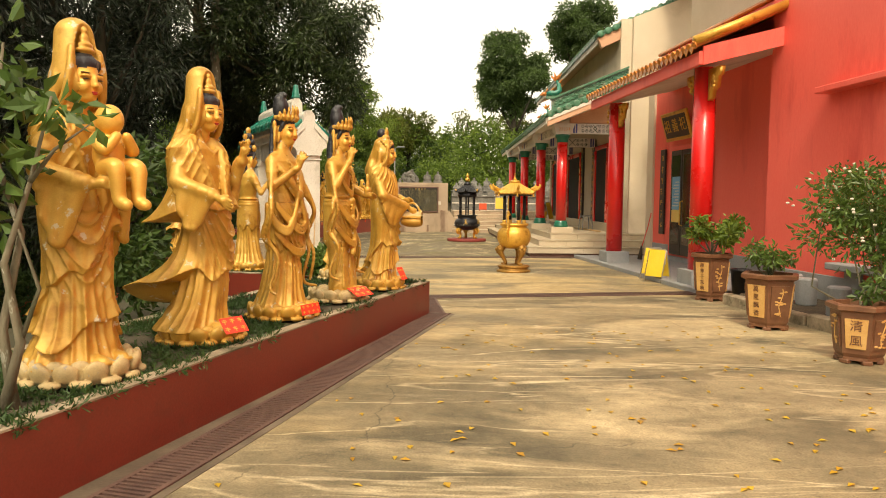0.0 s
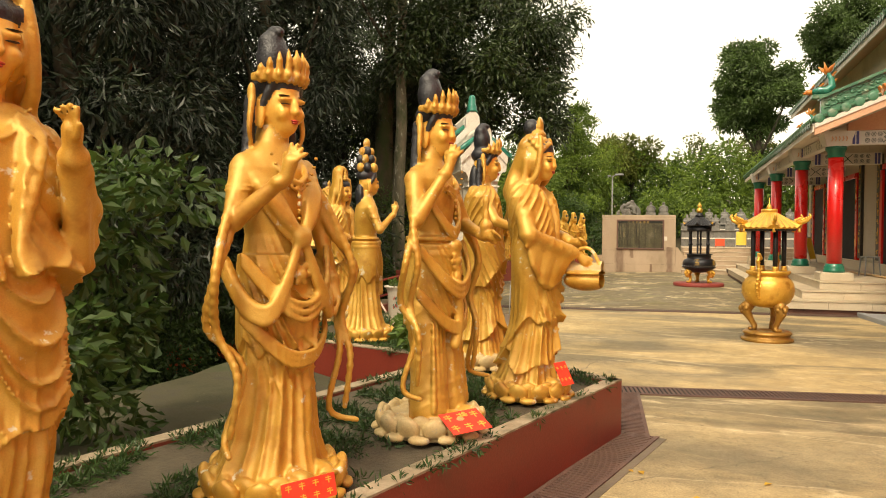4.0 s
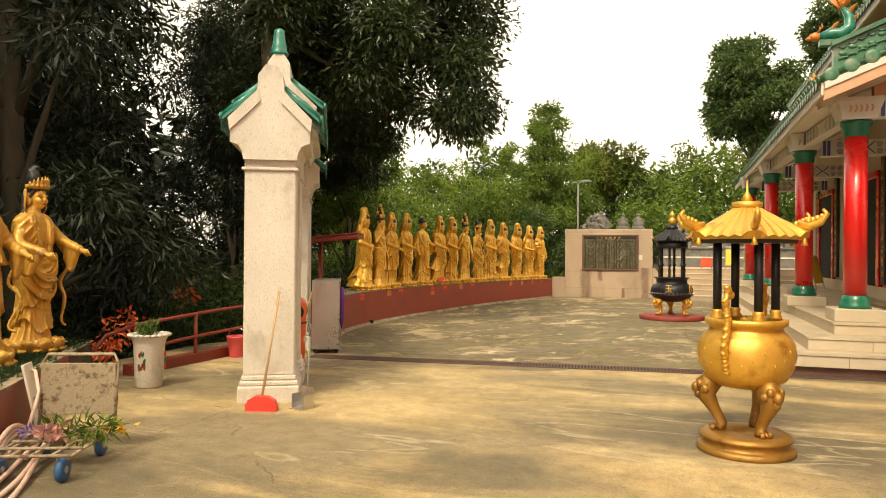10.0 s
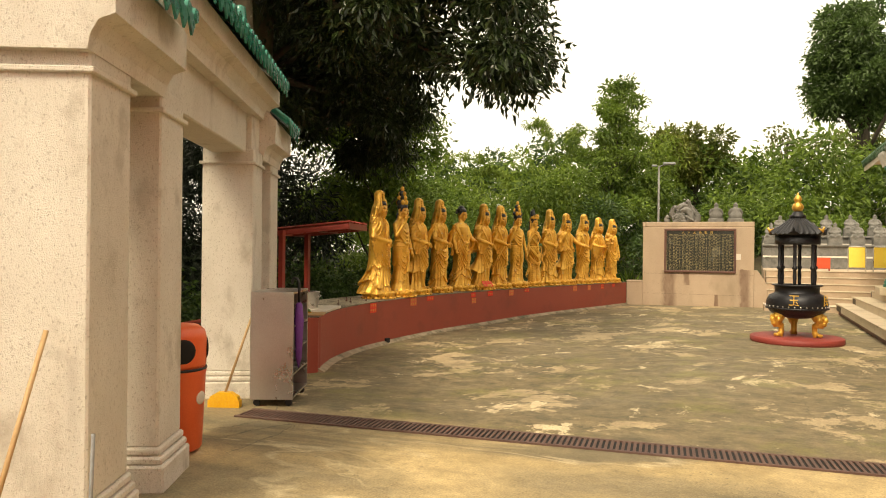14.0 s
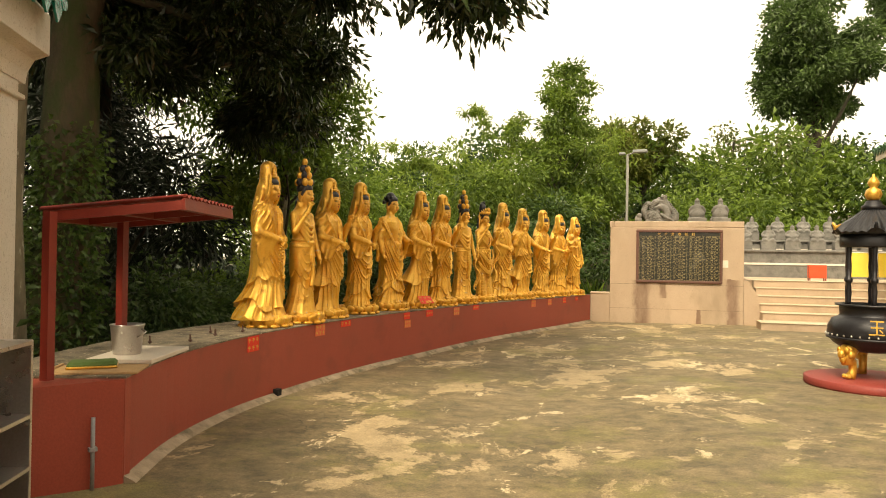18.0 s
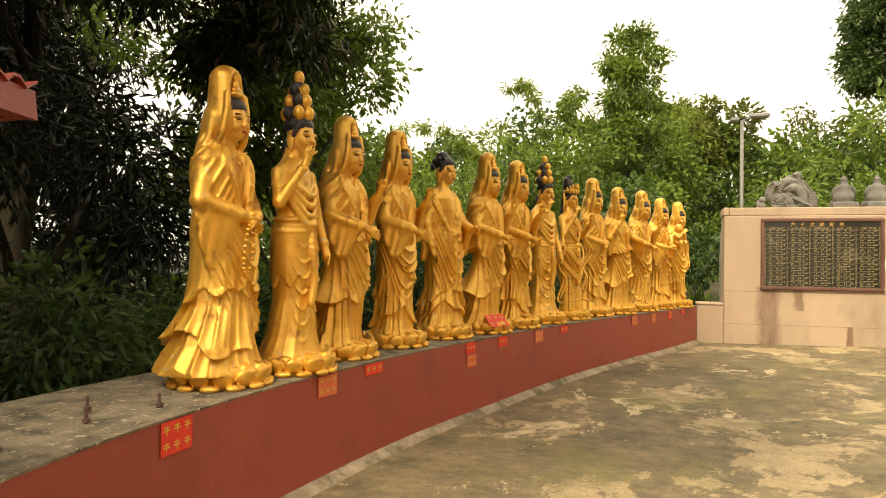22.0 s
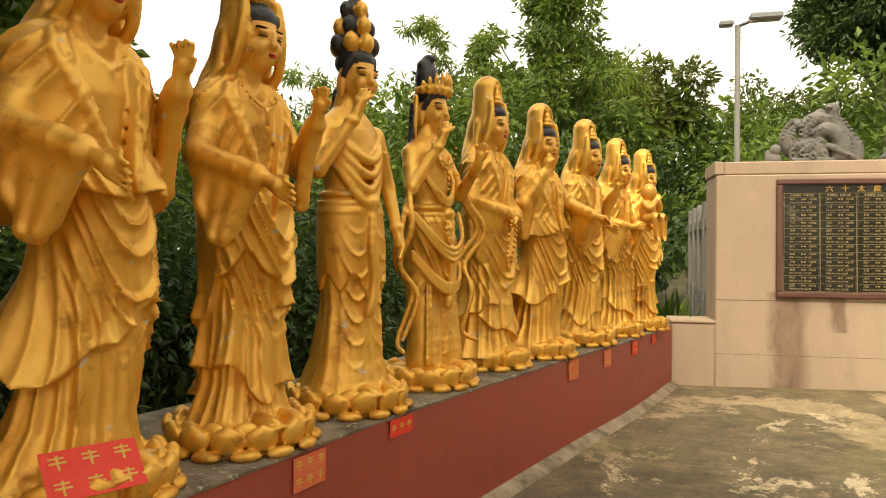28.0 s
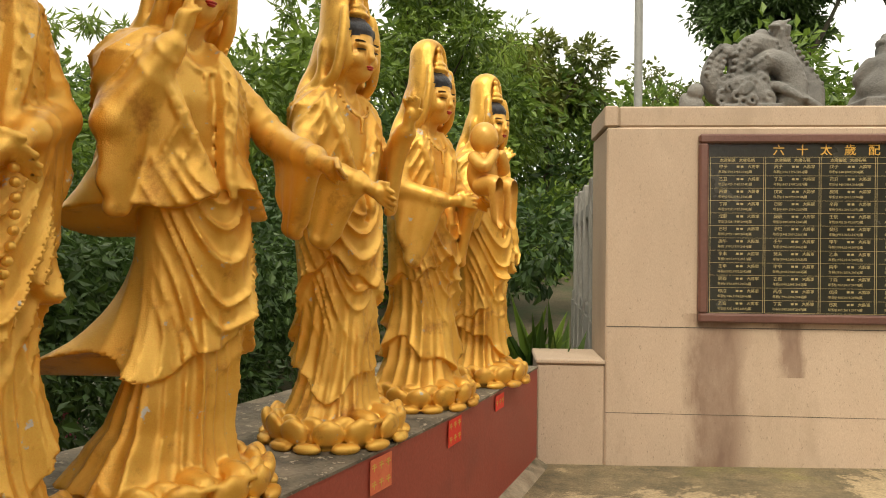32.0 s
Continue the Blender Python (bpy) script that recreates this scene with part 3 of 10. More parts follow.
def rise(x, y):
    """The lie of the land round the yard: it falls off to the west and climbs to the north."""
    z = -0.06 if y < 17.5 or x > 1.5 or y > 36 else -0.4
    west = -4.2 - 0.33 * max(0.0, min(y, 18.0) - 4.0) * 0.35
    if y > 19:
        west = -6.9
    if x < west:
        d = west - x
        z -= min(5.0, 0.42 * d + 0.25 * min(d, 2.0))
    if y > 37:
        z += min(4.5, 0.16 * (y - 37)) * (1.0 if x > -6 else max(0.0, 1 + (x + 6) / 8))
    return z


xs = sorted({*np.linspace(-40, 40, 81).round(2), *np.linspace(-600, 600, 13)})
ys = sorted({*np.linspace(-30, 90, 101).round(2), *np.linspace(-600, 900, 13)})
grid_v = np.array([(x, y, rise(x, y) + (0.12 * noise.noise((x * 0.4, y * 0.4, 0)) if x < -7 or y > 37 else 0)) for y in ys for x in xs])
nx = len(xs)
grid_f = np.array([(j * nx + i, j * nx + i + 1, (j + 1) * nx + i + 1, (j + 1) * nx + i) for j in range(len(ys) - 1) for i in range(nx - 1)])
tagged(new("ground", from_arrays("ground", grid_v, grid_f, [M_EARTH])), "dark earth with leaf litter round the yard", "ground", kind="structure")

def dip(x, y):
    """The far bay sinks a little towards the drain hole in the statue wall."""
    gx = float(np.interp(x, [-3.2, 0.4], [1.0, 0.0]))
    return -0.14 * float(np.interp(y, [18.6, 20.4, 23.5, 27.0, 29.5, 32.0, 34.0], [0.0, 0.85, 1.0, 0.85, 0.55, 0.35, 0.3])) * gx * gx * (3 - 2 * gx)


bm = empty_bm()
yard = [(-3.4, -14), (9, -14), (9, 37), (-3.2, 37), (-3.2, 33.0)] + [(x - 0.3, y) for x, y in ROW_FRONT[::-1][2:]] + [(-6.2, 20.2), (-6.2, 15.2), (-3.6, 10.2), (-2.6, 9.0), (-2.9, 3)]
prism(bm, yard, -0.35, 0.0)
for axis, cuts in ((0, np.arange(-5.5, 1.0, 0.5)), (1, np.arange(18.5, 34.1, 0.5))):
    for at in cuts:
        bmesh.ops.bisect_plane(bm, geom=bm.verts[:] + bm.edges[:] + bm.faces[:], plane_co=(at, at, 0), plane_no=(1, 0, 0) if axis == 0 else (0, 1, 0))
for v in bm.verts:
    v.co.z += dip(v.co.x, v.co.y)
solo("yard_pavement", bm, M_GROUND, "worn beige concrete yard with dark stains and cracks", "pavement", kind="structure")


# ---- drains ----
def drain(a, b, width, pitch=0.042):
    """A strip drain of iron bars in a frame, let into the yard."""
    a, b = Vector((*a, 0)), Vector((*b, 0))
    way = (b - a).normalized()
    m = Matrix.Translation(a) @ Matrix.Rotation(math.atan2(way.y, way.x), 4, "Z")
    length = (b - a).length
    d = thing("drain_grate", "rusty brown iron strip drain let into the concrete yard", "drain", m, "strip drains")
    part("trough", boxed(0, -width / 2, -0.02, length, width / 2, 0.004), M_DARK, d)
    for s in (-1, 1):
        part("rim", boxed(0, s * width / 2 - 0.015, -0.02, length, s * width / 2 + 0.015, 0.014), M_GRATE, d)
    bar = mesh_of("bar", boxed(-0.011, -width / 2 + 0.015, 0.0, 0.011, width / 2 - 0.015, 0.013), M_GRATE)
    for k in range(int(length / pitch)):
        o = new("bar", bar)
        o.parent, o.location = d, ((k + 0.5) * pitch, 0, 0)


drain((-2.55, -0.3), (-0.03, 9.25), 0.26)
drain((-0.1, 9.15), (-0.25, 10.7), 0.26)
drain((-0.28, 10.78), (4.2, 11.62), 0.31)
drain((-3.95, 18.0), (4.2, 18.92), 0.28)
solo("drain_surround", box(empty_bm(), 0, -0.2, -0.1, 9.87, 0.3, 0.004, m=Matrix.Translation((-2.55, -0.3, 0)) @ Matrix.Rotation(math.atan2(9.55, 2.52), 4, "Z")), material("damp_gutter_concrete", (0.1, 0.075, 0.05), (0.17, 0.13, 0.09), 0.7, 0.4, 0.02, 0.3, stain=(0.06, 0.045, 0.03)), "dark damp concrete channel along the planter", "pavement", kind="structure")


# ---- raised beds of the statues ----
def bed(name, plan, top, label, wall_w=0.1):
    """A planter: red rendered sides with a worn rim, soil inside."""
    b = thing(name, label, "planter", kind="structure")
    n = len(plan)
    cx, cy = sum(p[0] for p in plan) / n, sum(p[1] for p in plan) / n
    bm, rim = empty_bm(), empty_bm()
    for i in range(n):
        (x0, y0), (x1, y1) = plan[i], plan[(i + 1) % n]
        w = Vector((x1 - x0, y1 - y0)).normalized()
        o = Vector((w.y, -w.x))
        if o.x * (cx - x0) + o.y * (cy - y0) < 0:
            o = -o
        p = [(x0, y0), (x1, y1), (x1 + o.x * wall_w, y1 + o.y * wall_w), (x0 + o.x * wall_w, y0 + o.y * wall_w)]
        prism(bm, p, -0.5, top - 0.012)
        q = [(x0 - o.x * 0.004, y0 - o.y * 0.004), (x1 - o.x * 0.004, y1 - o.y * 0.004), p[2], p[3]]
        prism(rim, q, top - 0.012, top)
    part("wall", bm, M_RED, b)
    part("rim", rim, M_COPING, b, "worn pale rim")
    bm = empty_bm()
    prism(bm, [(cx + (x - cx) * 0.97, cy + (y - cy) * 0.985) for x, y in plan], -0.3, top - 0.03)
    part("soil", bm, M_SOIL, b, "dark soil")
    return b


BED1 = [(-2.97, -0.35), (-0.17, 9.18), (-1.1, 9.7), (-1.75, 9.45), (-4.2, 0.0)]
BED2 = [(-3.35, 10.1), (-1.62, 9.55), (-5.45, 15.55), (-6.5, 15.1)]
bed("planter_1", BED1, 0.435, "long raised planter with dark red painted walls")
bed("planter_2", BED2, 0.44, "raised planter with dark red painted walls, set back from the yard")

# ---- curved wall of the statue row ----
row_wall = thing("statue_wall", "low curved dark red wall with a worn concrete top", "wall", kind="structure")
bm = empty_bm()
prof = [(0, -0.4), (0, TOP3 - 0.014), (-0.95, TOP3 - 0.014), (-0.95, -1.6)]
extrude_path(bm, [(u, v) for u, v in prof], [(x, y, 0) for x, y in ROW_FRONT])
part("wall", bm, M_REDROW, row_wall)
bm = empty_bm()
extrude_path(bm, [(0.006, TOP3 - 0.014), (0.006, TOP3 - 0.003), (-0.03, TOP3), (-1.0, TOP3), (-1.0, TOP3 - 0.014)], [(x, y, 0) for x, y in ROW_FRONT])
part("coping", bm, material("grey_wall_top", (0.13, 0.105, 0.075), (0.3, 0.25, 0.175), 0.9, 0.15, 0.015, 0.6, stain=(0.07, 0.06, 0.04), stain_size=0.2, stain_amount=0.48, speck=(0.42, 0.35, 0.25), speck_amount=0.4, speck_size=0.05), row_wall, "worn grey concrete top")
bm = empty_bm()
prism(bm, [(-4.913, 20.61), (-4.93, 20.7), (-5.7, 21.2), (-6.5, 20.3), (-5.4, 19.82)], -0.4, TOP3 - 0.016)
part("return_wall", bm, M_REDROW, row_wall)
part("drain_hole", boxed(-0.04, -0.04, 0, 0.05, 0.04, 0.085, m=pose(-5.53, 23.62, -0.135, 0, 0, 0)), M_DARK, row_wall, "black drain hole")
bm = empty_bm()
extrude_path(bm, [(0.0, -0.02), (0.10, -0.02), (0.07, 0.012), (0.0, 0.05)], [(x, y, dip(x, y)) for x, y in ROW_FRONT])
part("mortar_fillet", bm, M_COPING, row_wall, "pale mortar fillet at the foot")

# ---- inscribed wall at the end of the yard ----
MON = Matrix.Translation((-3.12, 33.53, 0)) @ Matrix.Rotation(radians(2.6), 4, "Z")
mon = thing("inscription_wall", "tan granite wall carrying a dark inscribed plaque", "wall", MON, kind="structure")
part("main_block", boxed(0.44, 0.0, -0.3, 3.33, 0.62, 2.16, 0.012), M_RUNS, mon)
part("joint", boxed(0.445, -0.0015, 0.86, 3.325, 0.001, 0.866), M_JOINT, mon, "thin mortar joint")
part("joint", boxed(0.445, -0.0015, 0.3, 3.325, 0.001, 0.304), M_JOINT, mon, "thin mortar joint")
part("top_slab", boxed(0.52, 0.02, 2.163, 3.33, 0.62, 2.3, 0.012), M_GRANITE, mon)
part("left_top", boxed(0.425, -0.003, 2.163, 0.515, 0.62, 2.3, 0.01), M_GRANITE, mon)
part("low_wing", boxed(0.0, 0.0, -0.3, 0.437, 0.5, 0.61, 0.012), M_GRANITE, mon)
part("wing_coping", boxed(-0.01, -0.012, 0.613, 0.437, 0.5, 0.645, 0.008), M_GRANITE, mon)
bm = empty_bm()
vs = [(3.333, 0.0, -0.3), (3.69, 0.0, -0.3), (3.69, 0.0, 0.55), (3.42, 0.0, 0.99), (3.333, 0.0, 0.99)]
fr, bk = [bm.verts.new(v) for v in vs], [bm.verts.new((v[0], 0.5, v[2])) for v in vs]
bm.faces.new(fr), bm.faces.new(bk[::-1])
for i in range(5):
    bm.faces.new((fr[i], bk[i], bk[(i + 1) % 5], fr[(i + 1) % 5]))
part("stair_cheek", bm, M_GRANITE, mon)

# ---- stairs and the terrace behind ----
stairs = thing("stairs", "broad pink granite stairs up to the terrace", "stairs", pose(0.56, 32.95, 0, 0, 0, 2), kind="structure")
for k in range(6):
    part("step", boxed(0 if k else -0.12, k * 0.33 - (0.25 if k == 0 else 0), -0.3, 7, k * 0.33 + 0.36, 0.165 * (k + 1) - 0.02, 0.008), M_GRANITE, stairs)
    part("tread", boxed(-0.01 if k else -0.13, k * 0.33 - 0.02 - (0.25 if k == 0 else 0), 0.165 * (k + 1) - 0.018, 7, k * 0.33 + 0.34, 0.165 * (k + 1), 0.006), M_STEP, stairs)
bm = boxed(0.45, 34.9, -1, 20, 48, 0.97)
solo("terrace", bm, M_GRANITE, "paved terrace above the stairs", "terrace", kind="structure")


def tier(y0, z0, z1, x0=0.46, x1=16.0):
    """A stone retaining tier with a moulded cap."""
    t = thing("stone_tier", "grey stone retaining tier with a moulded cap", "wall", kind="structure")
    part("wall", boxed(x0, y0, z0, x1, y0 + 0.4, z1 - 0.08), M_STONE, t)
    part("cap", boxed(x0 - 0.04, y0 - 0.06, z1 - 0.078, x1 + 0.04, y0 + 0.5, z1, 0.02), M_STONE, t)
    part("band", boxed(x0, y0 - 0.025, z0 + (z1 - z0) * 0.45, x1, y0 - 0.002, z0 + (z1 - z0) * 0.52), M_WHITE, t)


tier(38.5, 0.97, 1.75)
tier(39.6, 1.5, 2.05)
solo("upper_ground", boxed(0.46, 39.9, 0.5, 16, 46, 1.95), M_STONE, "paved upper ground behind the stone tiers", "terrace", kind="structure")
# ---- memorial gate of four pillars ----
GATE = Matrix.Translation((-2.87, 15.17, 0)) @ Matrix.Rotation(radians(27), 4, "Z")
gate = thing("memorial_gate", "weathered white pebbledash gate with teal tiled gables", "gate", GATE, kind="structure")


def gate_pillar(y0, y1, half, top):
    p = part("pillar", box(box(empty_bm(), -half, y0, 0.26, half, y1, top, 0.012), -half - 0.025, y0 - 0.025, top - 0.16, half + 0.025, y1 + 0.025, top - 0.13, 0.006), M_GATE, gate)
    bm = empty_bm()
    for e, z0, z1 in ((0.05, -0.1, 0.16), (0.035, 0.162, 0.21), (0.018, 0.212, 0.262)):
        box(bm, -half - e, y0 - e, z0, half + e, y1 + e, z1, 0.012)
    part("plinth", bm, M_GATE, p, "moulded plinth")


def gate_head(y0, y1, half, z0, zf, apex, label=""):
    """A gabled head: flared foot, upright sides, pitched top, with a raised verge at the near face."""
    bm = empty_bm()
    ring = [(-half * 0.67, z0 - 0.17), (-half * 0.7, z0 - 0.1), (-half * 0.8, z0 - 0.03), (-half, z0), (-half, zf), (-0.13, zf + 0.29), (-0.12, apex - 0.1), (-0.05, apex), (0.05, apex), (0.12, apex - 0.1), (0.13, zf + 0.29), (half, zf), (half, z0), (half * 0.8, z0 - 0.03), (half * 0.7, z0 - 0.1), (half * 0.67, z0 - 0.17)]
    a, b = [bm.verts.new((x, y0, z)) for x, z in ring], [bm.verts.new((x, y1, z)) for x, z in ring]
    bm.faces.new(a), bm.faces.new(b[::-1])
    for i in range(len(ring)):
        j = (i + 1) % len(ring)
        bm.faces.new((a[i], b[i], b[j], a[j]))
    h = part("gable_head", bm, M_GATE, gate, label)
    # verge strips on the face
    bm = empty_bm()
    for s in (-1, 1):
        a = [(s * (half + 0.02), zf + 0.0), (s * 0.12, zf + 0.29), (s * 0.1, zf + 0.17), (s * (half + 0.005), zf - 0.12)]
        f = [bm.verts.new((x, y0 - 0.025, z)) for x, z in a]
        k = [bm.verts.new((x, y0 - 0.002, z)) for x, z in a]
        bm.faces.new(f), bm.faces.new(k[::-1])
        for i in range(4):
            bm.faces.new((f[i], k[i], k[(i + 1) % 4], f[(i + 1) % 4]))
    part("verge", bm, M_GATE, h)
    return h


def gate_tiles(y0, y1, half, zf):
    """Teal tile rolls down both slopes, with drip ends at the eaves."""
    n = max(3, int((y1 - y0) / 0.145))
    for s in (-1, 1):
        deck = empty_bm()
        p = [Vector((s * 0.12, y0 + 0.04, zf + 0.3)), Vector((s * 0.12, y1 - 0.04, zf + 0.3)), Vector((s * (half + 0.09), y1 - 0.04, zf + 0.0)), Vector((s * (half + 0.09), y0 + 0.04, zf + 0.0))]
        lo, hi = [deck.verts.new(v) for v in p], [deck.verts.new(v + Vector((0, 0, 0.035))) for v in p]
        deck.faces.new(lo), deck.faces.new(hi[::-1])
        for i in range(4):
            deck.faces.new((lo[i], hi[i], hi[(i + 1) % 4], lo[(i + 1) % 4]))
        d = part("tile_bed", deck, M_TEAL, gate, "teal glazed roof tiles")
        roll = empty_bm()
        a, b = Vector((s * 0.12, 0, zf + 0.34)), Vector((s * (half + 0.11), 0, zf + 0.04))
        tube(roll, [a, a.lerp(b, 0.5), b], 0.034, 8)
        roll_me = mesh_of("tile_roll", roll, M_TEAL, True)
        drip = empty_bm()
        lathe(drip, [(0.042, -0.012), (0.046, 0.0), (0.042, 0.012)], 12, m=Matrix.Translation(b) @ Matrix.Rotation(radians(90), 4, "Y"))
        drip_me = mesh_of("drip_end", drip, M_TEAL)
        pend = empty_bm()
        q = [(-0.055, 0.015), (0.055, 0.015), (0.05, -0.05), (0.0, -0.115), (-0.05, -0.05)]
        f, k = [pend.verts.new((b.x - 0.006, y, b.z + z - 0.02)) for y, z in q], [pend.verts.new((b.x + 0.008, y, b.z + z - 0.02)) for y, z in q]
        pend.faces.new(f), pend.faces.new(k[::-1])
        for i in range(5):
            pend.faces.new((f[i], k[i], k[(i + 1) % 5], f[(i + 1) % 5]))
        pend_me = mesh_of("drip_tile", pend, M_TEAL)
        for i in range(n):
            yy = y0 + 0.09 + (y1 - y0 - 0.18) * i / (n - 1)
            for nm, me, off in (("tile_roll", roll_me, 0), ("drip_end", drip_me, 0), ("drip_tile", pend_me, 0.5 * (y1 - y0 - 0.18) / (n - 1))):
                if off and i == n - 1:
                    continue
                o = new(nm, me)
                o.parent, o.location = d, (0, yy + off, 0)


for y0, y1 in ((0.0, 0.5), (0.98, 1.42), (3.68, 4.12), (4.6, 5.04)):
    gate_pillar(y0, y1, 0.25, 2.46)
HW = 0.385
gate_head(-0.06, 1.02, HW, 2.57, 2.8, 3.34)
gate_head(4.08, 5.1, HW, 2.57, 2.8, 3.34)
gate_head(0.92, 4.2, HW + 0.02, 2.98, 3.13, 3.72)
gate_tiles(0.0, 0.9, HW, 2.8)
gate_tiles(4.23, 5.06, HW, 2.8)
gate_tiles(1.0, 4.14, HW + 0.02, 3.13)
part("lintel", boxed(-0.17, 1.3, 2.42, 0.17, 3.8, 2.82, 0.012), M_GATE, gate)
part("upper_pier", boxed(-0.22, 1.0, 2.44, 0.22, 1.4, 3.0), M_GATE, gate)
part("upper_pier", boxed(-0.22, 3.7, 2.44, 0.22, 4.1, 3.0), M_GATE, gate)
for y in (1.0, 4.12):
    bm = empty_bm()
    lathe(bm, [(0.1, 3.715), (0.105, 3.74), (0.085, 3.77), (0.09, 3.8), (0.075, 3.84), (0.06, 3.96), (0.055, 4.0), (0.02, 4.02)], 10)
    part("finial", bm, M_TEAL, gate, "teal glazed ridge finial", True, pose(0, y, 0))
# ---- temple platform ----
PT = pose(2.27, 18.9, 0, 0, 0, 1.0)
plat = thing("temple_platform", "stepped beige tiled temple platform on a brown plinth", "platform", PT, kind="structure")
PL = 13.6


def apron(e, z0, z1, mats, name, par):
    """One level of the platform, set in by e on its open sides."""
    return part(name, boxed(e, e, z0, 8.0, PL, z1), mats, par)


apron(0.06, -0.2, 0.095, M_PLINTH, "plinth", plat)
M_TREAD = material("worn_beige_paving", (0.44, 0.36, 0.25), (0.54, 0.45, 0.32), 0.55, 0.7, 0.01, 0.12, stain=(0.34, 0.27, 0.18), stain_amount=0.42, stain_size=0.6)
LEVELS = ((0.0, 0.098, 0.27), (0.34, 0.272, 0.44), (0.72, 0.442, 0.6))
for e, z0, z1 in LEVELS:
    apron(e + 0.012, z0, z1 - 0.034, M_JOINT, "core", plat)
    apron(e - 0.014, z1 - 0.03, z1, M_TREAD, "tread", plat)
    W, H = 0.745, z1 - z0 - 0.036
    front = mesh_of("riser_tile", boxed(0, 0, 0, W - 0.006, 0.012, H, 0.002), M_STEP)
    for k in range(8):
        o = new("riser_tile", front)
        o.parent, o.location = plat, (e + 0.004 + k * W, e, z0)
    side = mesh_of("riser_tile", boxed(0, 0, 0, 0.012, W - 0.006, H, 0.002), M_STEP)
    for k in range(17):
        o = new("riser_tile", side)
        o.parent, o.location = plat, (e, e + 0.016 + k * W, z0)
PED = [(3.32, 20.1), (3.14, 23.1), (3.04, 26.9), (2.94, 30.6)]

# ---- temple columns ----
def column(x, y, z0, z1, r, pedestal=True):
    c = thing("temple_column", "glossy scarlet round temple column with green bands", "column", pose(x, y, 0), "temple columns", "structure")
    if pedestal:
        part("pedestal", boxed(-0.31, -0.31, 0.6, 0.31, 0.31, z0, 0.01), M_STEP, c, "beige stone pedestal")
    bm = empty_bm()
    lathe(bm, [(r * 1.38, z0), (r * 1.4, z0 + 0.05), (r * 1.25, z0 + 0.07), (r * 1.3, z0 + 0.11), (r * 1.16, z0 + 0.14), (r * 1.1, z0 + 0.17), (r * 1.02, z0 + 0.18)], 32)
    part("base_ring", bm, M_GREENP, c, "green moulded base", True)
    bm = empty_bm()
    lathe(bm, [(r, z0 + 0.17), (r, z1 - 0.2)], 40)
    part("shaft", bm, M_COLUMN, c, "", True)
    bm = empty_bm()
    lathe(bm, [(r * 1.04, z1 - 0.22), (r * 1.1, z1 - 0.2), (r * 1.1, z1 - 0.12), (r * 1.3, z1 - 0.07), (r * 1.36, z1 - 0.05), (r * 1.36, z1)], 32)
    part("capital", bm, M_GREENP, c, "green capital band", True)
    return c


CT = 3.35
for x, y in PED:
    column(x, y, 0.77, CT, 0.146)

# ---- temple roof and walls ----
M_PATTERN = material("painted_beam_white", (0.6, 0.58, 0.54), (0.7, 0.68, 0.64), 0.6, 0.3, 0.01, 0.05)
M_BLUE = material("painted_blue", (0.05, 0.06, 0.2), (0.08, 0.1, 0.3), 0.5)
M_GREENLINE = material("painted_dark_green", (0.01, 0.035, 0.03), (0.02, 0.06, 0.045), 0.5)
M_VERGE = material("weathered_green_glaze", (0.03, 0.13, 0.07), (0.07, 0.21, 0.12), 0.35, 0.3, 0.02, 0.25, stain=(0.2, 0.22, 0.15), stain_amount=0.42, stain_size=0.25, coat=0.25)
M_PEACHW = material("peach_wall", (0.55, 0.36, 0.25), (0.62, 0.42, 0.3), 0.8, 0.8, 0.02, 0.15)


def beam(a, b, z0, z1, thick=0.2, far=False):
    """A painted tie beam with blue end bands, key-fret scrolls and a plain panel between."""
    a, b = Vector((*a, 0)), Vector((*b, 0))
    L = (b - a).length
    w = (b - a) / L
    m = Matrix.Translation(a) @ Matrix.Rotation(math.atan2(w.y, w.x), 4, "Z")
    t = thing("painted_beam", "white painted beam with blue bands and dark fretwork", "beam", m, "painted beams", "structure")
    part("beam_body", boxed(0, -thick / 2, z0, L, thick / 2, z1, 0.008), M_PATTERN, t)
    h = z1 - z0
    for side in (-1, 1):
        yy = side * (thick / 2 + 0.003)
        bm = empty_bm()
        for x in (0.03, 0.1, L - 0.16, L - 0.09):
            box(bm, x, yy - 0.003, z0 + 0.01, x + 0.05, yy + 0.003, z1 - 0.01)
        part("band", bm, M_BLUE, t, "blue painted bands")
        bm = empty_bm()
        fret = min(0.7, L * 0.3)
        for s0, d in ((0.22, 1), (L - 0.22, -1)):
            for row in (0, 1):
                for k in range(3):
                    cx, cz = s0 + d * (0.08 + k * fret / 3.4), z0 + h * (0.28 + 0.44 * row)
                    for r in (0.05, 0.024):
                        for q in range(6):
                            a0, a1 = q * math.pi / 3, (q + 1) * math.pi / 3
                            p = [Vector((cx + rr * math.cos(a), yy, cz + rr * math.sin(a))) for rr, a in ((r, a0), (r, a1), (r - 0.011, a1), (r - 0.011, a0))]
                            bm.faces.new([bm.verts.new(v) for v in p])
            xa, xb = s0 + d * fret * 0.95, s0 + d * (fret * 0.95 + 0.12)
            zc = (z0 + z1) / 2
            for zz in (z0 + 0.03, z1 - 0.03):
                p = [Vector((xa, yy, zz)), Vector((xb, yy, zc)), Vector((xb - d * 0.025, yy, zc)), Vector((xa - d * 0.025, yy, zz))]
                bm.faces.new([bm.verts.new(v) for v in p])
        r = bmesh.ops.solidify(bm, geom=bm.faces[:], thickness=0.003)
        part("fretwork", bm, M_GREENLINE, t, "dark scroll fretwork")
    return t


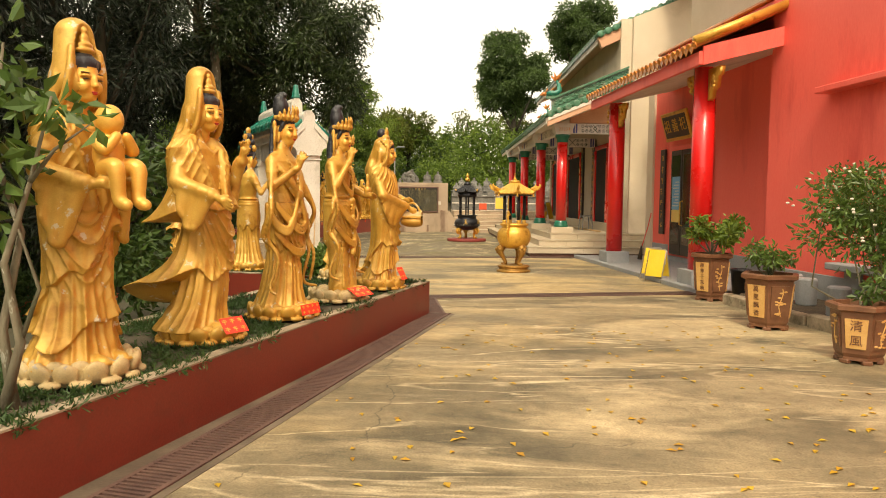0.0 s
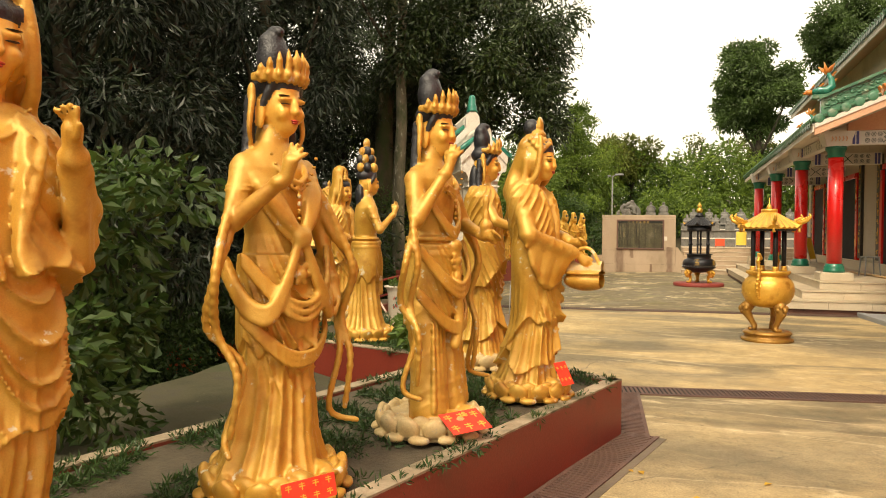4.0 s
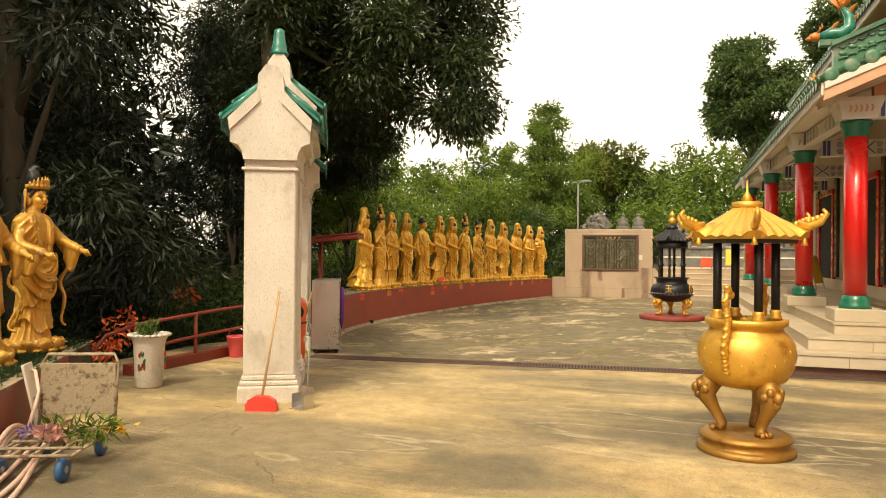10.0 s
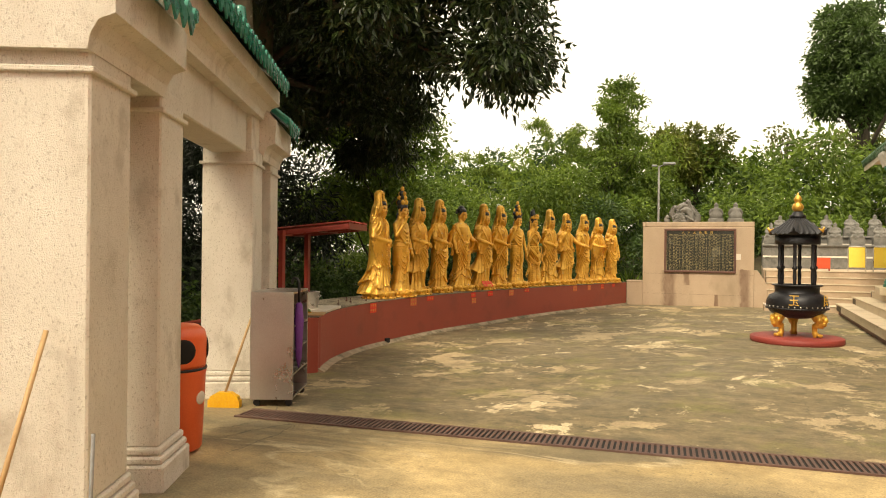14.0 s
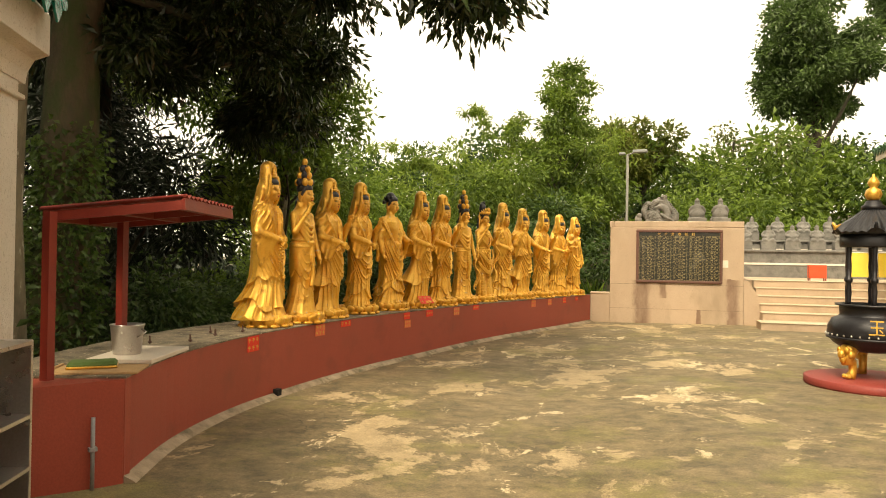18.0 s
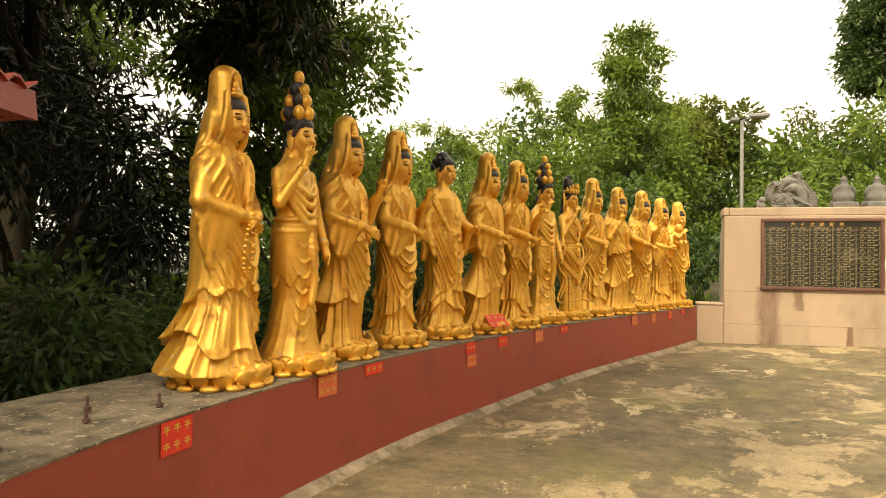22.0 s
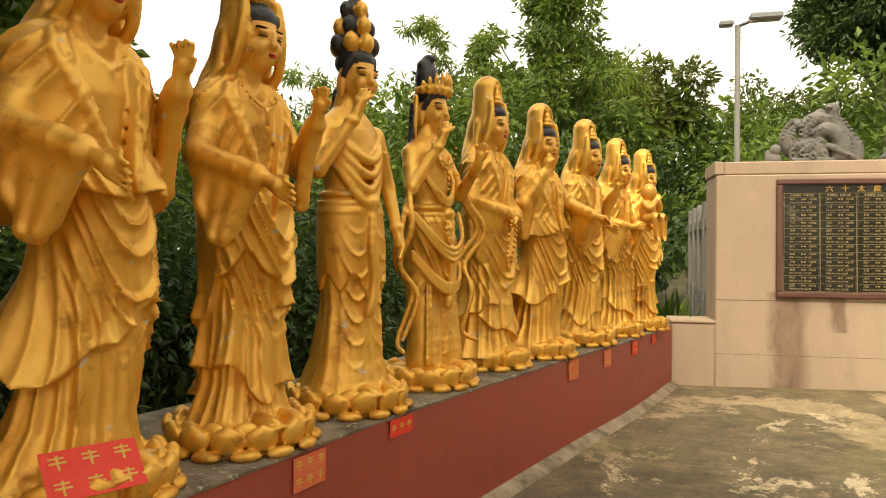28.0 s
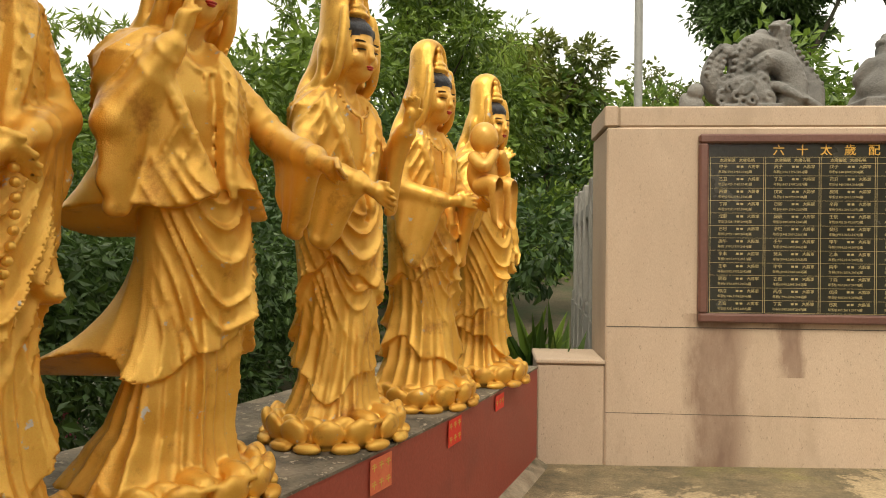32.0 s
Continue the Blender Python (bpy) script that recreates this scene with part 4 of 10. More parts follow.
for i, (x, y) in enumerate(PED):
    beam((x + 0.24, y), (4.86, y + 0.05), CT + 0.03 - (0.14 if i else 0), CT + 0.31 - (0.14 if i else 0))
    bm = empty_bm()
    lathe(bm, [(0.3, CT + 0.002), (0.3, CT + 0.03), (0.4, CT + 0.24), (0.4, CT + 0.29)], 4, turn=math.pi / 4)
    blk = thing("bracket_block", "pale splayed capital block with painted border", "capital", pose(x, y, 0), "capital blocks", "structure")
    part("block", bm, M_PATTERN, blk)
    bm = empty_bm()
    for s in (-1, 1):
        for q in range(5):
            tube(bm, [(-0.13 + 0.065 * q, s * 0.255, CT + 0.09), (-0.11 + 0.065 * q, s * 0.268, CT + 0.14), (-0.13 + 0.065 * q, s * 0.28, CT + 0.18)], 0.012, 5)
    part("painted_scroll", bm, M_PEACH, blk, "pink painted scrolls")
for (x0, y0), (x1, y1) in zip(PED, PED[1:]):
    w = (Vector((x1, y1)) - Vector((x0, y0))).normalized() * 0.3
    beam((x0 + w.x, y0 + w.y), (x1 - w.x, y1 - w.y), CT + 0.05, CT + 0.27, 0.16)

# walls of the hall behind the columns
hall = thing("temple_hall", "grey rendered temple hall with dark couplet boards", "building", kind="structure")
M_HALL = material("grey_beige_hall_wall", (0.42, 0.36, 0.27), (0.5, 0.43, 0.33), 0.75, 0.9, 0.02, 0.2, stain=(0.34, 0.28, 0.21), stain_amount=0.38)
HX = 4.93
part("front_wall", boxed(HX, 20.25, 0.4, HX + 0.3, 33.2, 4.5), M_HALL, hall)
part("upper_wall", boxed(HX, 20.25, 4.503, HX + 0.3, 33.2, 6.6), M_CREAM, hall, "cream upper wall")
part("side_wall", boxed(HX + 0.303, 20.1, 0.4, 9.0, 20.4, 6.6), M_CREAM, hall, "cream rendered end wall")
part("wall_footing", boxed(HX - 0.09, 20.25, 0.6, HX - 0.003, 33.2, 0.86, 0.01), M_STEP, hall, "beige tiled footing")
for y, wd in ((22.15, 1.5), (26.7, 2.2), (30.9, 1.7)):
    # no opening is cut: a black sheet paints the shade inside the door
    part("doorway", boxed(HX - 0.045, y - wd / 2, 0.863, HX - 0.003, y + wd / 2, 3.1), M_DARK, hall, "black sheet standing for the unlit inside of a doorway")
    part("lintel", boxed(HX - 0.08, y - wd / 2 - 0.1, 3.103, HX - 0.003, y + wd / 2 + 0.1, 3.24, 0.01), M_COLUMN, hall, "scarlet door lintel")
    for s in (-1, 1):
        part("door_post", boxed(HX - 0.09, y + s * (wd / 2 + 0.12) - 0.11, 0.863, HX - 0.003, y + s * (wd / 2 + 0.12) + 0.11, 3.1, 0.01), M_COLUMN, hall, "scarlet door post")
        yc = y + s * (wd / 2 + 0.44)
        q = part("couplet_board", boxed(HX - 0.07, yc - 0.16, 0.92, HX - 0.003, yc + 0.16, 3.5, 0.008), M_DARKWOOD, hall, "black couplet board with gold marks")
        bm = empty_bm()
        for k in range(10):
            zc = 1.15 + k * 0.235
            for j in range(5):
                dx, dz = random.uniform(-0.06, 0.06), random.uniform(-0.07, 0.07)
                hw, hh = random.choice(((0.055, 0.011), (0.013, 0.055), (0.045, 0.013)))
                box(bm, HX - 0.078, yc + dx - hw, zc + dz - hh, HX - 0.072, yc + dx + hw, zc + dz + hh)
        part("gold_marks", bm, M_INK, q)


def tile_slope(parent, ridge_a, ridge_b, eave_a, eave_b, mats, pitch=0.24, radius=0.055, drips=True, label=""):
    """A tiled slope between a ridge line and an eave line: a bed, rounded rolls and drip ends."""
    ra, rb, ea, eb = (Vector(v) for v in (ridge_a, ridge_b, eave_a, eave_b))
    up = (rb - ra).cross(ea - ra).normalized()
    if up.z < 0:
        up = -up
    bm = empty_bm()
    p = [ra, rb, eb, ea]
    lo, hi = [bm.verts.new(v - up * 0.04) for v in p], [bm.verts.new(v) for v in p]
    bm.faces.new(lo), bm.faces.new(hi[::-1])
    for i in range(4):
        bm.faces.new((lo[i], hi[i], hi[(i + 1) % 4], lo[(i + 1) % 4]))
    d = part("tile_bed", bm, mats, parent, label)
    n = max(2, int((eb - ea).length / pitch))
    rolls, ends, drops = empty_bm(), empty_bm(), empty_bm()
    for i in range(n + 1):
        t = i / n
        a, b = ra.lerp(rb, t) + up * 0.01, ea.lerp(eb, t) + up * 0.01
        tube(rolls, [a, a.lerp(b, 0.5), b], radius, 6)
        way = (b - a).normalized()
        m = Matrix.Translation(b) @ way.to_track_quat("Z", "Y").to_matrix().to_4x4()
        lathe(ends, [(radius * 1.35, -0.01), (radius * 1.4, 0.01), (radius * 1.2, 0.02)], 10, m=m)
        if drips and i < n:
            c = ea.lerp(eb, (i + 0.5) / n)
            al = (eb - ea).normalized() * pitch * 0.42
            q = [c - al + Vector((0, 0, 0.02)), c + al + Vector((0, 0, 0.02)), c + al * 0.8 - Vector((0, 0, 0.05)), c - Vector((0, 0, 0.12)), c - al * 0.8 - Vector((0, 0, 0.05))]
            off = Vector((way.x, way.y, 0)).normalized() * 0.015
            f, k = [drops.verts.new(v) for v in q], [drops.verts.new(v + off) for v in q]
            drops.faces.new(f), drops.faces.new(k[::-1])
            for s in range(5):
                drops.faces.new((f[s], k[s], k[(s + 1) % 5], f[(s + 1) % 5]))
    tagged(part("tile_rolls", rolls, mats, d, "", True), kind="stuff")
    tagged(part("round_tile_ends", ends, mats, d), kind="stuff")
    if drips:
        tagged(part("drip_tiles", drops, mats, d), kind="stuff")
    return d


roof = thing("temple_roof", "green glazed tile veranda roof with pale eaves", "roof", kind="structure")
EX, EY, EZ, FY = 2.76, 19.2, 3.66, 33.6
RAKE = math.tan(radians(22.5))
EW = HX - 0.003
EH = (EW - EX) * RAKE


def raked(y0, y1, lo, hi, x0=EX, x1=EW):
    """A slab that follows the rake of the veranda roof, between two heights above the eave."""
    bm = empty_bm()
    ring = [(x0, EZ + lo + (x0 - EX) * RAKE), (x1, EZ + lo + (x1 - EX) * RAKE), (x1, EZ + hi + (x1 - EX) * RAKE), (x0, EZ + hi + (x0 - EX) * RAKE)]
    f, k = [bm.verts.new((x, y0, z)) for x, z in ring], [bm.verts.new((x, y1, z)) for x, z in ring]
    bm.faces.new(f), bm.faces.new(k[::-1])
    for i in range(4):
        bm.faces.new((f[i], k[i], k[(i + 1) % 4], f[(i + 1) % 4]))
    return bm


part("soffit", raked(EY + 0.05, FY, -0.02, 0.06), M_WHITE, roof, "pale painted soffit")
part("eave_board", boxed(EX - 0.03, EY, EZ - 0.1, EX - 0.003, FY, EZ + 0.06), M_WHITE, roof, "pale eave board")
part("end_fascia", raked(EY - 0.03, EY + 0.047, -0.17, 0.02), M_PEACH, roof, "peach painted raking board")
part("end_moulding", raked(EY - 0.05, EY - 0.033, -0.03, 0.06), M_WHITE, roof, "cream raking moulding")
part("end_panel", raked(20.0, 20.12, -0.06, -0.023, 3.5), M_REDWALL, roof)
bm = empty_bm()
ring = [(3.52, CT + 0.32), (EW, CT + 0.32), (EW, EZ - 0.03 + EH), (3.52, EZ - 0.03 + (3.52 - EX) * RAKE)]
f, k = [bm.verts.new((x, 20.03, z)) for x, z in ring], [bm.verts.new((x, 20.17, z)) for x, z in ring]
bm.faces.new(f), bm.faces.new(k[::-1])
for i in range(4):
    bm.faces.new((f[i], k[i], k[(i + 1) % 4], f[(i + 1) % 4]))
part("spandrel", bm, M_PEACH, roof, "peach spandrel above the beam")
for x0, y0 in PED:
    part("rafter", raked(y0 - 0.1, y0 + 0.1, -0.16, -0.023, EX + 0.1), M_WHITE, roof, "pale soffit rib")
part("wall_plate", boxed(2.85, 20.4, CT + 0.3, 3.25, 33, CT + 0.36), M_WHITE, roof)
tile_slope(roof, (EW, EY, EZ + 0.09 + EH), (EW, FY, EZ + 0.09 + EH), (EX - 0.06, EY, EZ + 0.09), (EX - 0.06, FY, EZ + 0.09), M_TILE, 0.2, 0.045)
# the raking verge: large tile discs, a relief band and its cap
n = 10
for i in range(n):
    x = EX + 0.08 + i * 0.23
    z = EZ + 0.12 + (x - EX) * RAKE
    bm = lathe(empty_bm(), [(0.06, 0), (0.095, 0.01), (0.1, 0.03), (0.085, 0.05), (0.06, 0.055)], 14, m=Matrix.Translation((x, EY + 0.0, z)) @ Matrix.Rotation(radians(90), 4, "X"))
    part("verge_disc", bm, M_VERGE, roof, "", True)
    bm = tube(empty_bm(), [(x, EY + 0.02, z + 0.01), (x, EY + 0.3, z + 0.03)], 0.085, 8)
    part("verge_roll", bm, M_VERGE, roof, "", True)
part("verge_bed", raked(EY - 0.01, EY + 0.4, 0.062, 0.15), M_VERGE, roof)
part("relief_band", raked(EY + 0.12, EY + 0.24, 0.18, 0.5, EX + 0.13), M_VERGE, roof, "green glazed relief band")
part("band_cap", raked(EY + 0.06, EY + 0.3, 0.5, 0.56, EX + 0.1), M_VERGE, roof)
part("band_foot", raked(EY + 0.08, EY + 0.28, 0.15, 0.2, EX + 0.12), M_VERGE, roof)
bm = empty_bm()
for k in range(18):
    x = EX + 0.24 + k * 0.11
    z = EZ + 0.35 + (x - EX) * RAKE
    ball(bm, (x, EY + 0.115, z + 0.04 * math.sin(k * 1.9)), (0.05, 0.016, 0.03), 0, 8, 6)
    tube(bm, [(x - 0.05, EY + 0.112, z - 0.08), (x, EY + 0.105, z - 0.05), (x + 0.05, EY + 0.112, z - 0.08 + 0.05 * RAKE)], 0.014, 5)
    tube(bm, [(x - 0.05, EY + 0.112, z + 0.09), (x, EY + 0.105, z + 0.07), (x + 0.05, EY + 0.112, z + 0.09 + 0.05 * RAKE)], 0.012, 5)
part("relief", bm, M_VERGE, roof, "moulded scroll relief", True)


def roof_dragon(x, y, z, size, turn):
    """A glazed ridge-end fish-dragon: scaled body curling up to a forked tail, with fins and a horned head."""
    t = thing("roof_dragon", "orange and green glazed dragon ornament on the roof corner", "ornament", pose(x, y, z, 0, 0, turn) @ Matrix.Scale(size, 4), "roof dragons")
    body = [(0.3, 0, 0.1), (0.12, 0, 0.16), (-0.05, 0, 0.14), (-0.18, 0, 0.26), (-0.16, 0, 0.45), (-0.06, 0, 0.6)]
    part("body", tube(empty_bm(), body, [0.07, 0.1, 0.11, 0.1, 0.075, 0.04], 10), M_TEAL, t, "green scaled body", True)
    bm = empty_bm()
    ball(bm, (0.36, 0, 0.12), (0.11, 0.08, 0.08), 0, 12, 8)
    ball(bm, (0.46, 0, 0.09), (0.06, 0.05, 0.035), 0, 10, 6)
    for s in (-1, 1):
        tube(bm, [(0.33, 0.05 * s, 0.18), (0.26, 0.09 * s, 0.27), (0.28, 0.1 * s, 0.33)], [0.022, 0.015, 0.005], 6)
    part("head", bm, M_ORANGE, t, "orange horned head", True)
    bm = empty_bm()
    for tip in ((-0.24, 0, 0.86), (0.02, 0, 0.9), (0.16, 0, 0.78)):
        tube(bm, [(-0.06, 0, 0.58), ((tip[0] - 0.06) / 2, 0, (tip[2] + 0.6) / 2), tip], [0.05, 0.075, 0.01], 8, flat=0.3)
    part("tail_fin", bm, M_ORANGE, t, "flared orange tail", True)
    for k, (px, _, pz) in enumerate(body[1:]):
        part("back_fin", tube(empty_bm(), [(px, 0, pz + 0.05), (px - 0.08, 0, pz + 0.16), (px - 0.13, 0, pz + 0.2)], [0.05, 0.035, 0.006], 6, flat=0.35), M_ORANGE, t)
    part("plinth", boxed(-0.26, -0.08, -0.06, 0.3, 0.08, 0.05, 0.01), M_VERGE, t)


roof_dragon(EX + 0.2, EY + 0.2, EZ + 0.62, 0.75, 180)
roof_dragon(EX + 0.28, EY + 2.4, EZ + 0.3, 0.5, 160)
# the upper roof over the hall, its eave standing out above the veranda
UX, UZ, UY = 4.35, 6.0, 20.6
bm = empty_bm()
ring = [(UX, UZ), (9.4, UZ + 2.3), (9.4, UZ + 2.42), (UX, UZ + 0.12)]
f, k = [bm.verts.new((x, UY, z)) for x, z in ring], [bm.verts.new((x, FY, z)) for x, z in ring]
bm.faces.new(f), bm.faces.new(k[::-1])
for i in range(4):
    bm.faces.new((f[i], k[i], k[(i + 1) % 4], f[(i + 1) % 4]))
part("upper_soffit", bm, M_PEACH, roof, "peach painted upper soffit")
part("upper_eave_board", boxed(UX - 0.04, UY, UZ - 0.06, UX - 0.003, FY, UZ + 0.1), M_WHITE, roof)
tile_slope(roof, (9.4, UY, UZ + 2.46), (9.4, FY, UZ + 2.46), (UX - 0.08, UY, UZ + 0.15), (UX - 0.08, FY, UZ + 0.15), M_TILE, 0.22, 0.05, label="green glazed upper roof tiles")
bm = empty_bm()
ring = [(HX + 0.3, 6.6), (9.0, 6.6), (9.0, UZ + 2.1)]
f, k = [bm.verts.new((x, 20.1, z)) for x, z in ring], [bm.verts.new((x, 20.4, z)) for x, z in ring]
bm.faces.new(f), bm.faces.new(k[::-1])
for i in range(3):
    bm.faces.new((f[i], k[i], k[(i + 1) % 3], f[(i + 1) % 3]))
part("gable_wall", bm, M_CREAM, roof, "cream gable")
a, b = Vector((UX - 0.05, UY - 0.25, UZ + 0.1)), Vector((9.4, UY - 0.25, UZ + 2.42))
turn = Matrix.Translation(a) @ Matrix.Rotation(-math.atan2(b.z - a.z, b.x - a.x), 4, "Y")
part("upper_verge", boxed(0, 0, 0.0, (b - a).length, 0.25, 0.12, m=turn), M_VERGE, roof, "green glazed verge")
for k in range(24):
    bm = lathe(empty_bm(), [(0.06, 0), (0.1, 0.01), (0.1, 0.03), (0.07, 0.05)], 12, m=turn @ Matrix.Translation((0.1 + k * 0.23, 0.0, 0.06)) @ Matrix.Rotation(radians(90), 4, "X"))
    part("verge_disc", bm, M_VERGE, roof, "", True)
part("verge_board", boxed(0, 0.02, -0.3, (b - a).length, 0.2, -0.003, m=turn), M_PEACH, roof, "peach verge board")


# ---- red side hall with its portico ----
red = thing("red_hall", "scarlet painted side hall with grey footing", "building", kind="structure")
RW = Matrix.Translation((6.62, 6.0, 0)) @ Matrix.Rotation(radians(95.2), 4, "Z")
# local x runs north along the wall, local y out towards the yard
part("tall_wall", boxed(-9.0, 0.0, 0.45, 6.14, 0.6, 8.5), M_REDWALL, red, m=RW)
part("tall_footing", boxed(-9.0, 0.0, -0.2, 6.14, 0.612, 0.447, 0.01), M_GREYP, red, "grey painted footing", m=RW)
part("porch_wall", boxed(6.143, -0.35, 0.45, 12.6, 0.0, 4.6), M_REDWALL, red, m=RW)
part("porch_footing", boxed(6.143, -0.35, -0.2, 12.6, 0.012, 0.447, 0.01), M_GREYP, red, m=RW)
part("ledge", boxed(2.0, 0.603, 3.08, 4.55, 0.85, 3.17, 0.01), M_REDWALL, red, "red concrete canopy ledge", m=RW)
part("corner_pilaster", boxed(12.6, -0.45, -0.1, 13.0, 0.06, 4.3, 0.01), M_CREAM, red, "cream corner pilaster", m=RW)
part("parapet", boxed(6.143, -0.34, 4.603, 12.5, -0.04, 5.2, 0.01), M_REDWALL, red, "red parapet above the porch roof", m=RW)
part("parapet_cap", boxed(6.15, -0.4, 5.203, 12.55, 0.03, 5.28, 0.02), M_ORANGE, red, "orange tiled parapet cap", m=RW)
part("upper_wall", boxed(6.143, -1.6, 4.2, 13.4, -1.2, 7.4), M_CREAM, red, "cream upper wall", m=RW)
up = part("upper_eave", boxed(6.2, -1.9, 7.403, 13.9, -0.7, 7.5, 0.01), M_WHITE, red, "pale upper eave", m=RW)
t2 = tile_slope(red, (6.2, -1.9, 8.4), (13.9, -1.9, 8.4), (6.2, -0.62, 7.56), (13.9, -0.62, 7.56), M_TILE, 0.28, 0.06, label="green glazed upper roof tiles")
t2.matrix_basis = RW
# door, tablet, couplets
door = part("door", boxed(9.9, 0.013, 0.2, 11.5, 0.05, 2.85, 0.01), M_REDWALL, red, "dark glazed door in a red frame", m=RW)
M_GLASSD = material("dark_door_glass", (0.015, 0.012, 0.01), (0.03, 0.025, 0.02), 0.08, 0.5, 0.05, 0.0)
for x0, x1 in ((10.06, 10.7), (10.73, 11.34)):
    part("door_leaf", boxed(x0, 0.053, 0.25, x1, 0.09, 2.72, 0.008), M_DARKWOOD, door)
    part("pane", boxed(x0 + 0.08, 0.0905, 0.5, x1 - 0.08, 0.098, 2.6), M_GLASSD, door)
part("handle", tube(empty_bm(), [(10.62, 0.1, 0.95), (10.62, 0.16, 0.97), (10.62, 0.16, 1.5), (10.62, 0.1, 1.52)], 0.018, 8), M_BRASS, door, "brass pull handle")
part("poster", boxed(10.78, 0.099, 1.32, 11.22, 0.103, 2.1), material("blue_poster", (0.1, 0.3, 0.5), (0.16, 0.42, 0.62), 0.5), door, "blue notice on the glass")
part("poster_foot", boxed(10.78, 0.099, 1.02, 11.22, 0.103, 1.317), material("poster_yellow", (0.72, 0.5, 0.1), (0.78, 0.58, 0.2), 0.5), door, "yellow foot of the notice")
bm = empty_bm()
for q in range(9):
    box(bm, 10.83, 0.1032, 1.4 + q * 0.07, 11.17 - 0.07 * (q % 3), 0.1045, 1.42 + q * 0.07)
part("poster_writing", bm, M_WHITE, door)
TAB = RW @ Matrix.Translation((10.85, 0.2, 3.28)) @ Matrix.Rotation(radians(-16), 4, "X")
tab = thing("name_tablet", "dark tablet with gold frame and gold characters over the door", "sign", TAB)
part("frame", boxed(-0.72, -0.03, -0.34, 0.72, 0.03, 0.34, 0.015), M_BRASS, tab)
part("board", boxed(-0.63, 0.0, -0.26, 0.63, 0.036, 0.26, 0.006), M_DARKWOOD, tab)
for k, ch in enumerate("祀義祖"[::-1]):
    o = new("character", text_mesh(ch, 0.34))
    o.data.materials.append(M_INK)
    o.parent = tab
    o.matrix_basis = Matrix.Translation((0.42 - 0.42 * k, 0.038, 0)) @ Matrix.Rotation(radians(90), 4, "X") @ Matrix.Rotation(radians(180), 4, "Y")
for x in (9.45, 11.95):
    cp = part("couplet_board", boxed(x - 0.14, 0.013, 0.7, x + 0.14, 0.06, 2.8, 0.008), M_DARKWOOD, red, "dark hanging couplet board", m=RW)
    bm = empty_bm()
    for k in range(7):
        for j in range(4):
            dx, dz = random.uniform(-0.04, 0.04), random.uniform(-0.07, 0.07)
            hw, hh = random.choice(((0.05, 0.008), (0.01, 0.05), (0.035, 0.01)))
            box(bm, x + dx - hw, 0.061, 0.95 + k * 0.27 + dz - hh, x + dx + hw, 0.066, 0.95 + k * 0.27 + dz + hh)
    part("carved_marks", bm, M_INK, cp)
# portico
por = thing("portico", "portico with scarlet columns and orange tiled roof", "portico", kind="structure")
part("paving", boxed(5.6, 0.62, -0.1, 13.0, 1.85, 0.07, 0.01), M_GREYP, por, "grey tiled portico floor", m=RW)
part("paving_inner", boxed(6.15, 0.013, -0.1, 13.0, 0.618, 0.07), M_GREYP, por, m=RW)
part("kerb", boxed(5.6, 1.853, -0.1, 13.0, 1.98, 0.085, 0.01), M_GREYP, por, m=RW)
for x in (6.5, 11.0):
    part("column_block", boxed(x - 0.29, 1.3, 0.0, x + 0.29, 1.84, 0.33, 0.012), M_GREYP, por, "grey column block", m=RW)
    bm = lathe(empty_bm(), [(0.185, 0.33), (0.185, 3.78)], 40, m=Matrix.Translation((x, 1.58, 0)))
    part("column", bm, M_COLUMN, por, "scarlet column", True, RW)
    for s in (-1, 1):
        bm = empty_bm()
        ring = [(0.22, 3.72), (0.62, 3.72), (0.6, 3.6), (0.5, 3.56), (0.46, 3.4), (0.34, 3.36), (0.3, 3.24), (0.22, 3.2)]
        f, k = [bm.verts.new((x + s * u, 1.53, z)) for u, z in ring], [bm.verts.new((x + s * u, 1.63, z)) for u, z in ring]
        bm.faces.new(f), bm.faces.new(k[::-1])
        for i in range(8):
            bm.faces.new((f[i], k[i], k[(i + 1) % 8], f[(i + 1) % 8]))
        for q in range(7):
            ball(bm, (x + s * random.uniform(0.26, 0.5), 1.64, random.uniform(3.4, 3.68)), (0.05, 0.03, 0.04), 0, 8, 6)
        part("gilt_bracket", bm, M_BRASS, por, "carved gilt bracket", True, RW)


def slab_between(x0, x1, pts, thick):
    bm = empty_bm()
    ring = list(pts) + [(y, z + thick) for y, z in reversed(pts)]
    f, k = [bm.verts.new((x0, y, z)) for y, z in ring], [bm.verts.new((x1, y, z)) for y, z in ring]
    bm.faces.new(f), bm.faces.new(k[::-1])
    for i in range(len(ring)):
        j = (i + 1) % len(ring)
        bm.faces.new((f[i], k[i], k[j], f[j]))
    return bm


part("soffit", slab_between(5.85, 11.6, [(1.95, 3.74), (0.0, 4.2)], 0.05), M_WHITE, por, "pale soffit", m=RW)
part("fascia", boxed(5.8, 1.953, 3.7, 11.65, 2.02, 3.92, 0.01), M_REDWALL, por, "red fascia", m=RW)
part("end_wall", slab_between(5.8, 5.847, [(1.95, 3.7), (0.603, 4.05)], 0.3), M_REDWALL, por, m=RW)
ts = tile_slope(por, (5.8, 0.02, 4.9), (11.65, 0.02, 4.9), (5.8, 2.1, 4.0), (11.65, 2.1, 4.0), M_ORANGE, 0.2, 0.05, label="orange glazed roof tiles")
ts.matrix_basis = RW
bm = tube(empty_bm(), [(5.78, 2.12, 4.07), (5.78, 1.4, 4.36), (5.78, 0.55, 4.72)], 0.075, 10)
part("verge_roll", bm, M_BRASS, por, "gold glazed verge roll", True, RW)
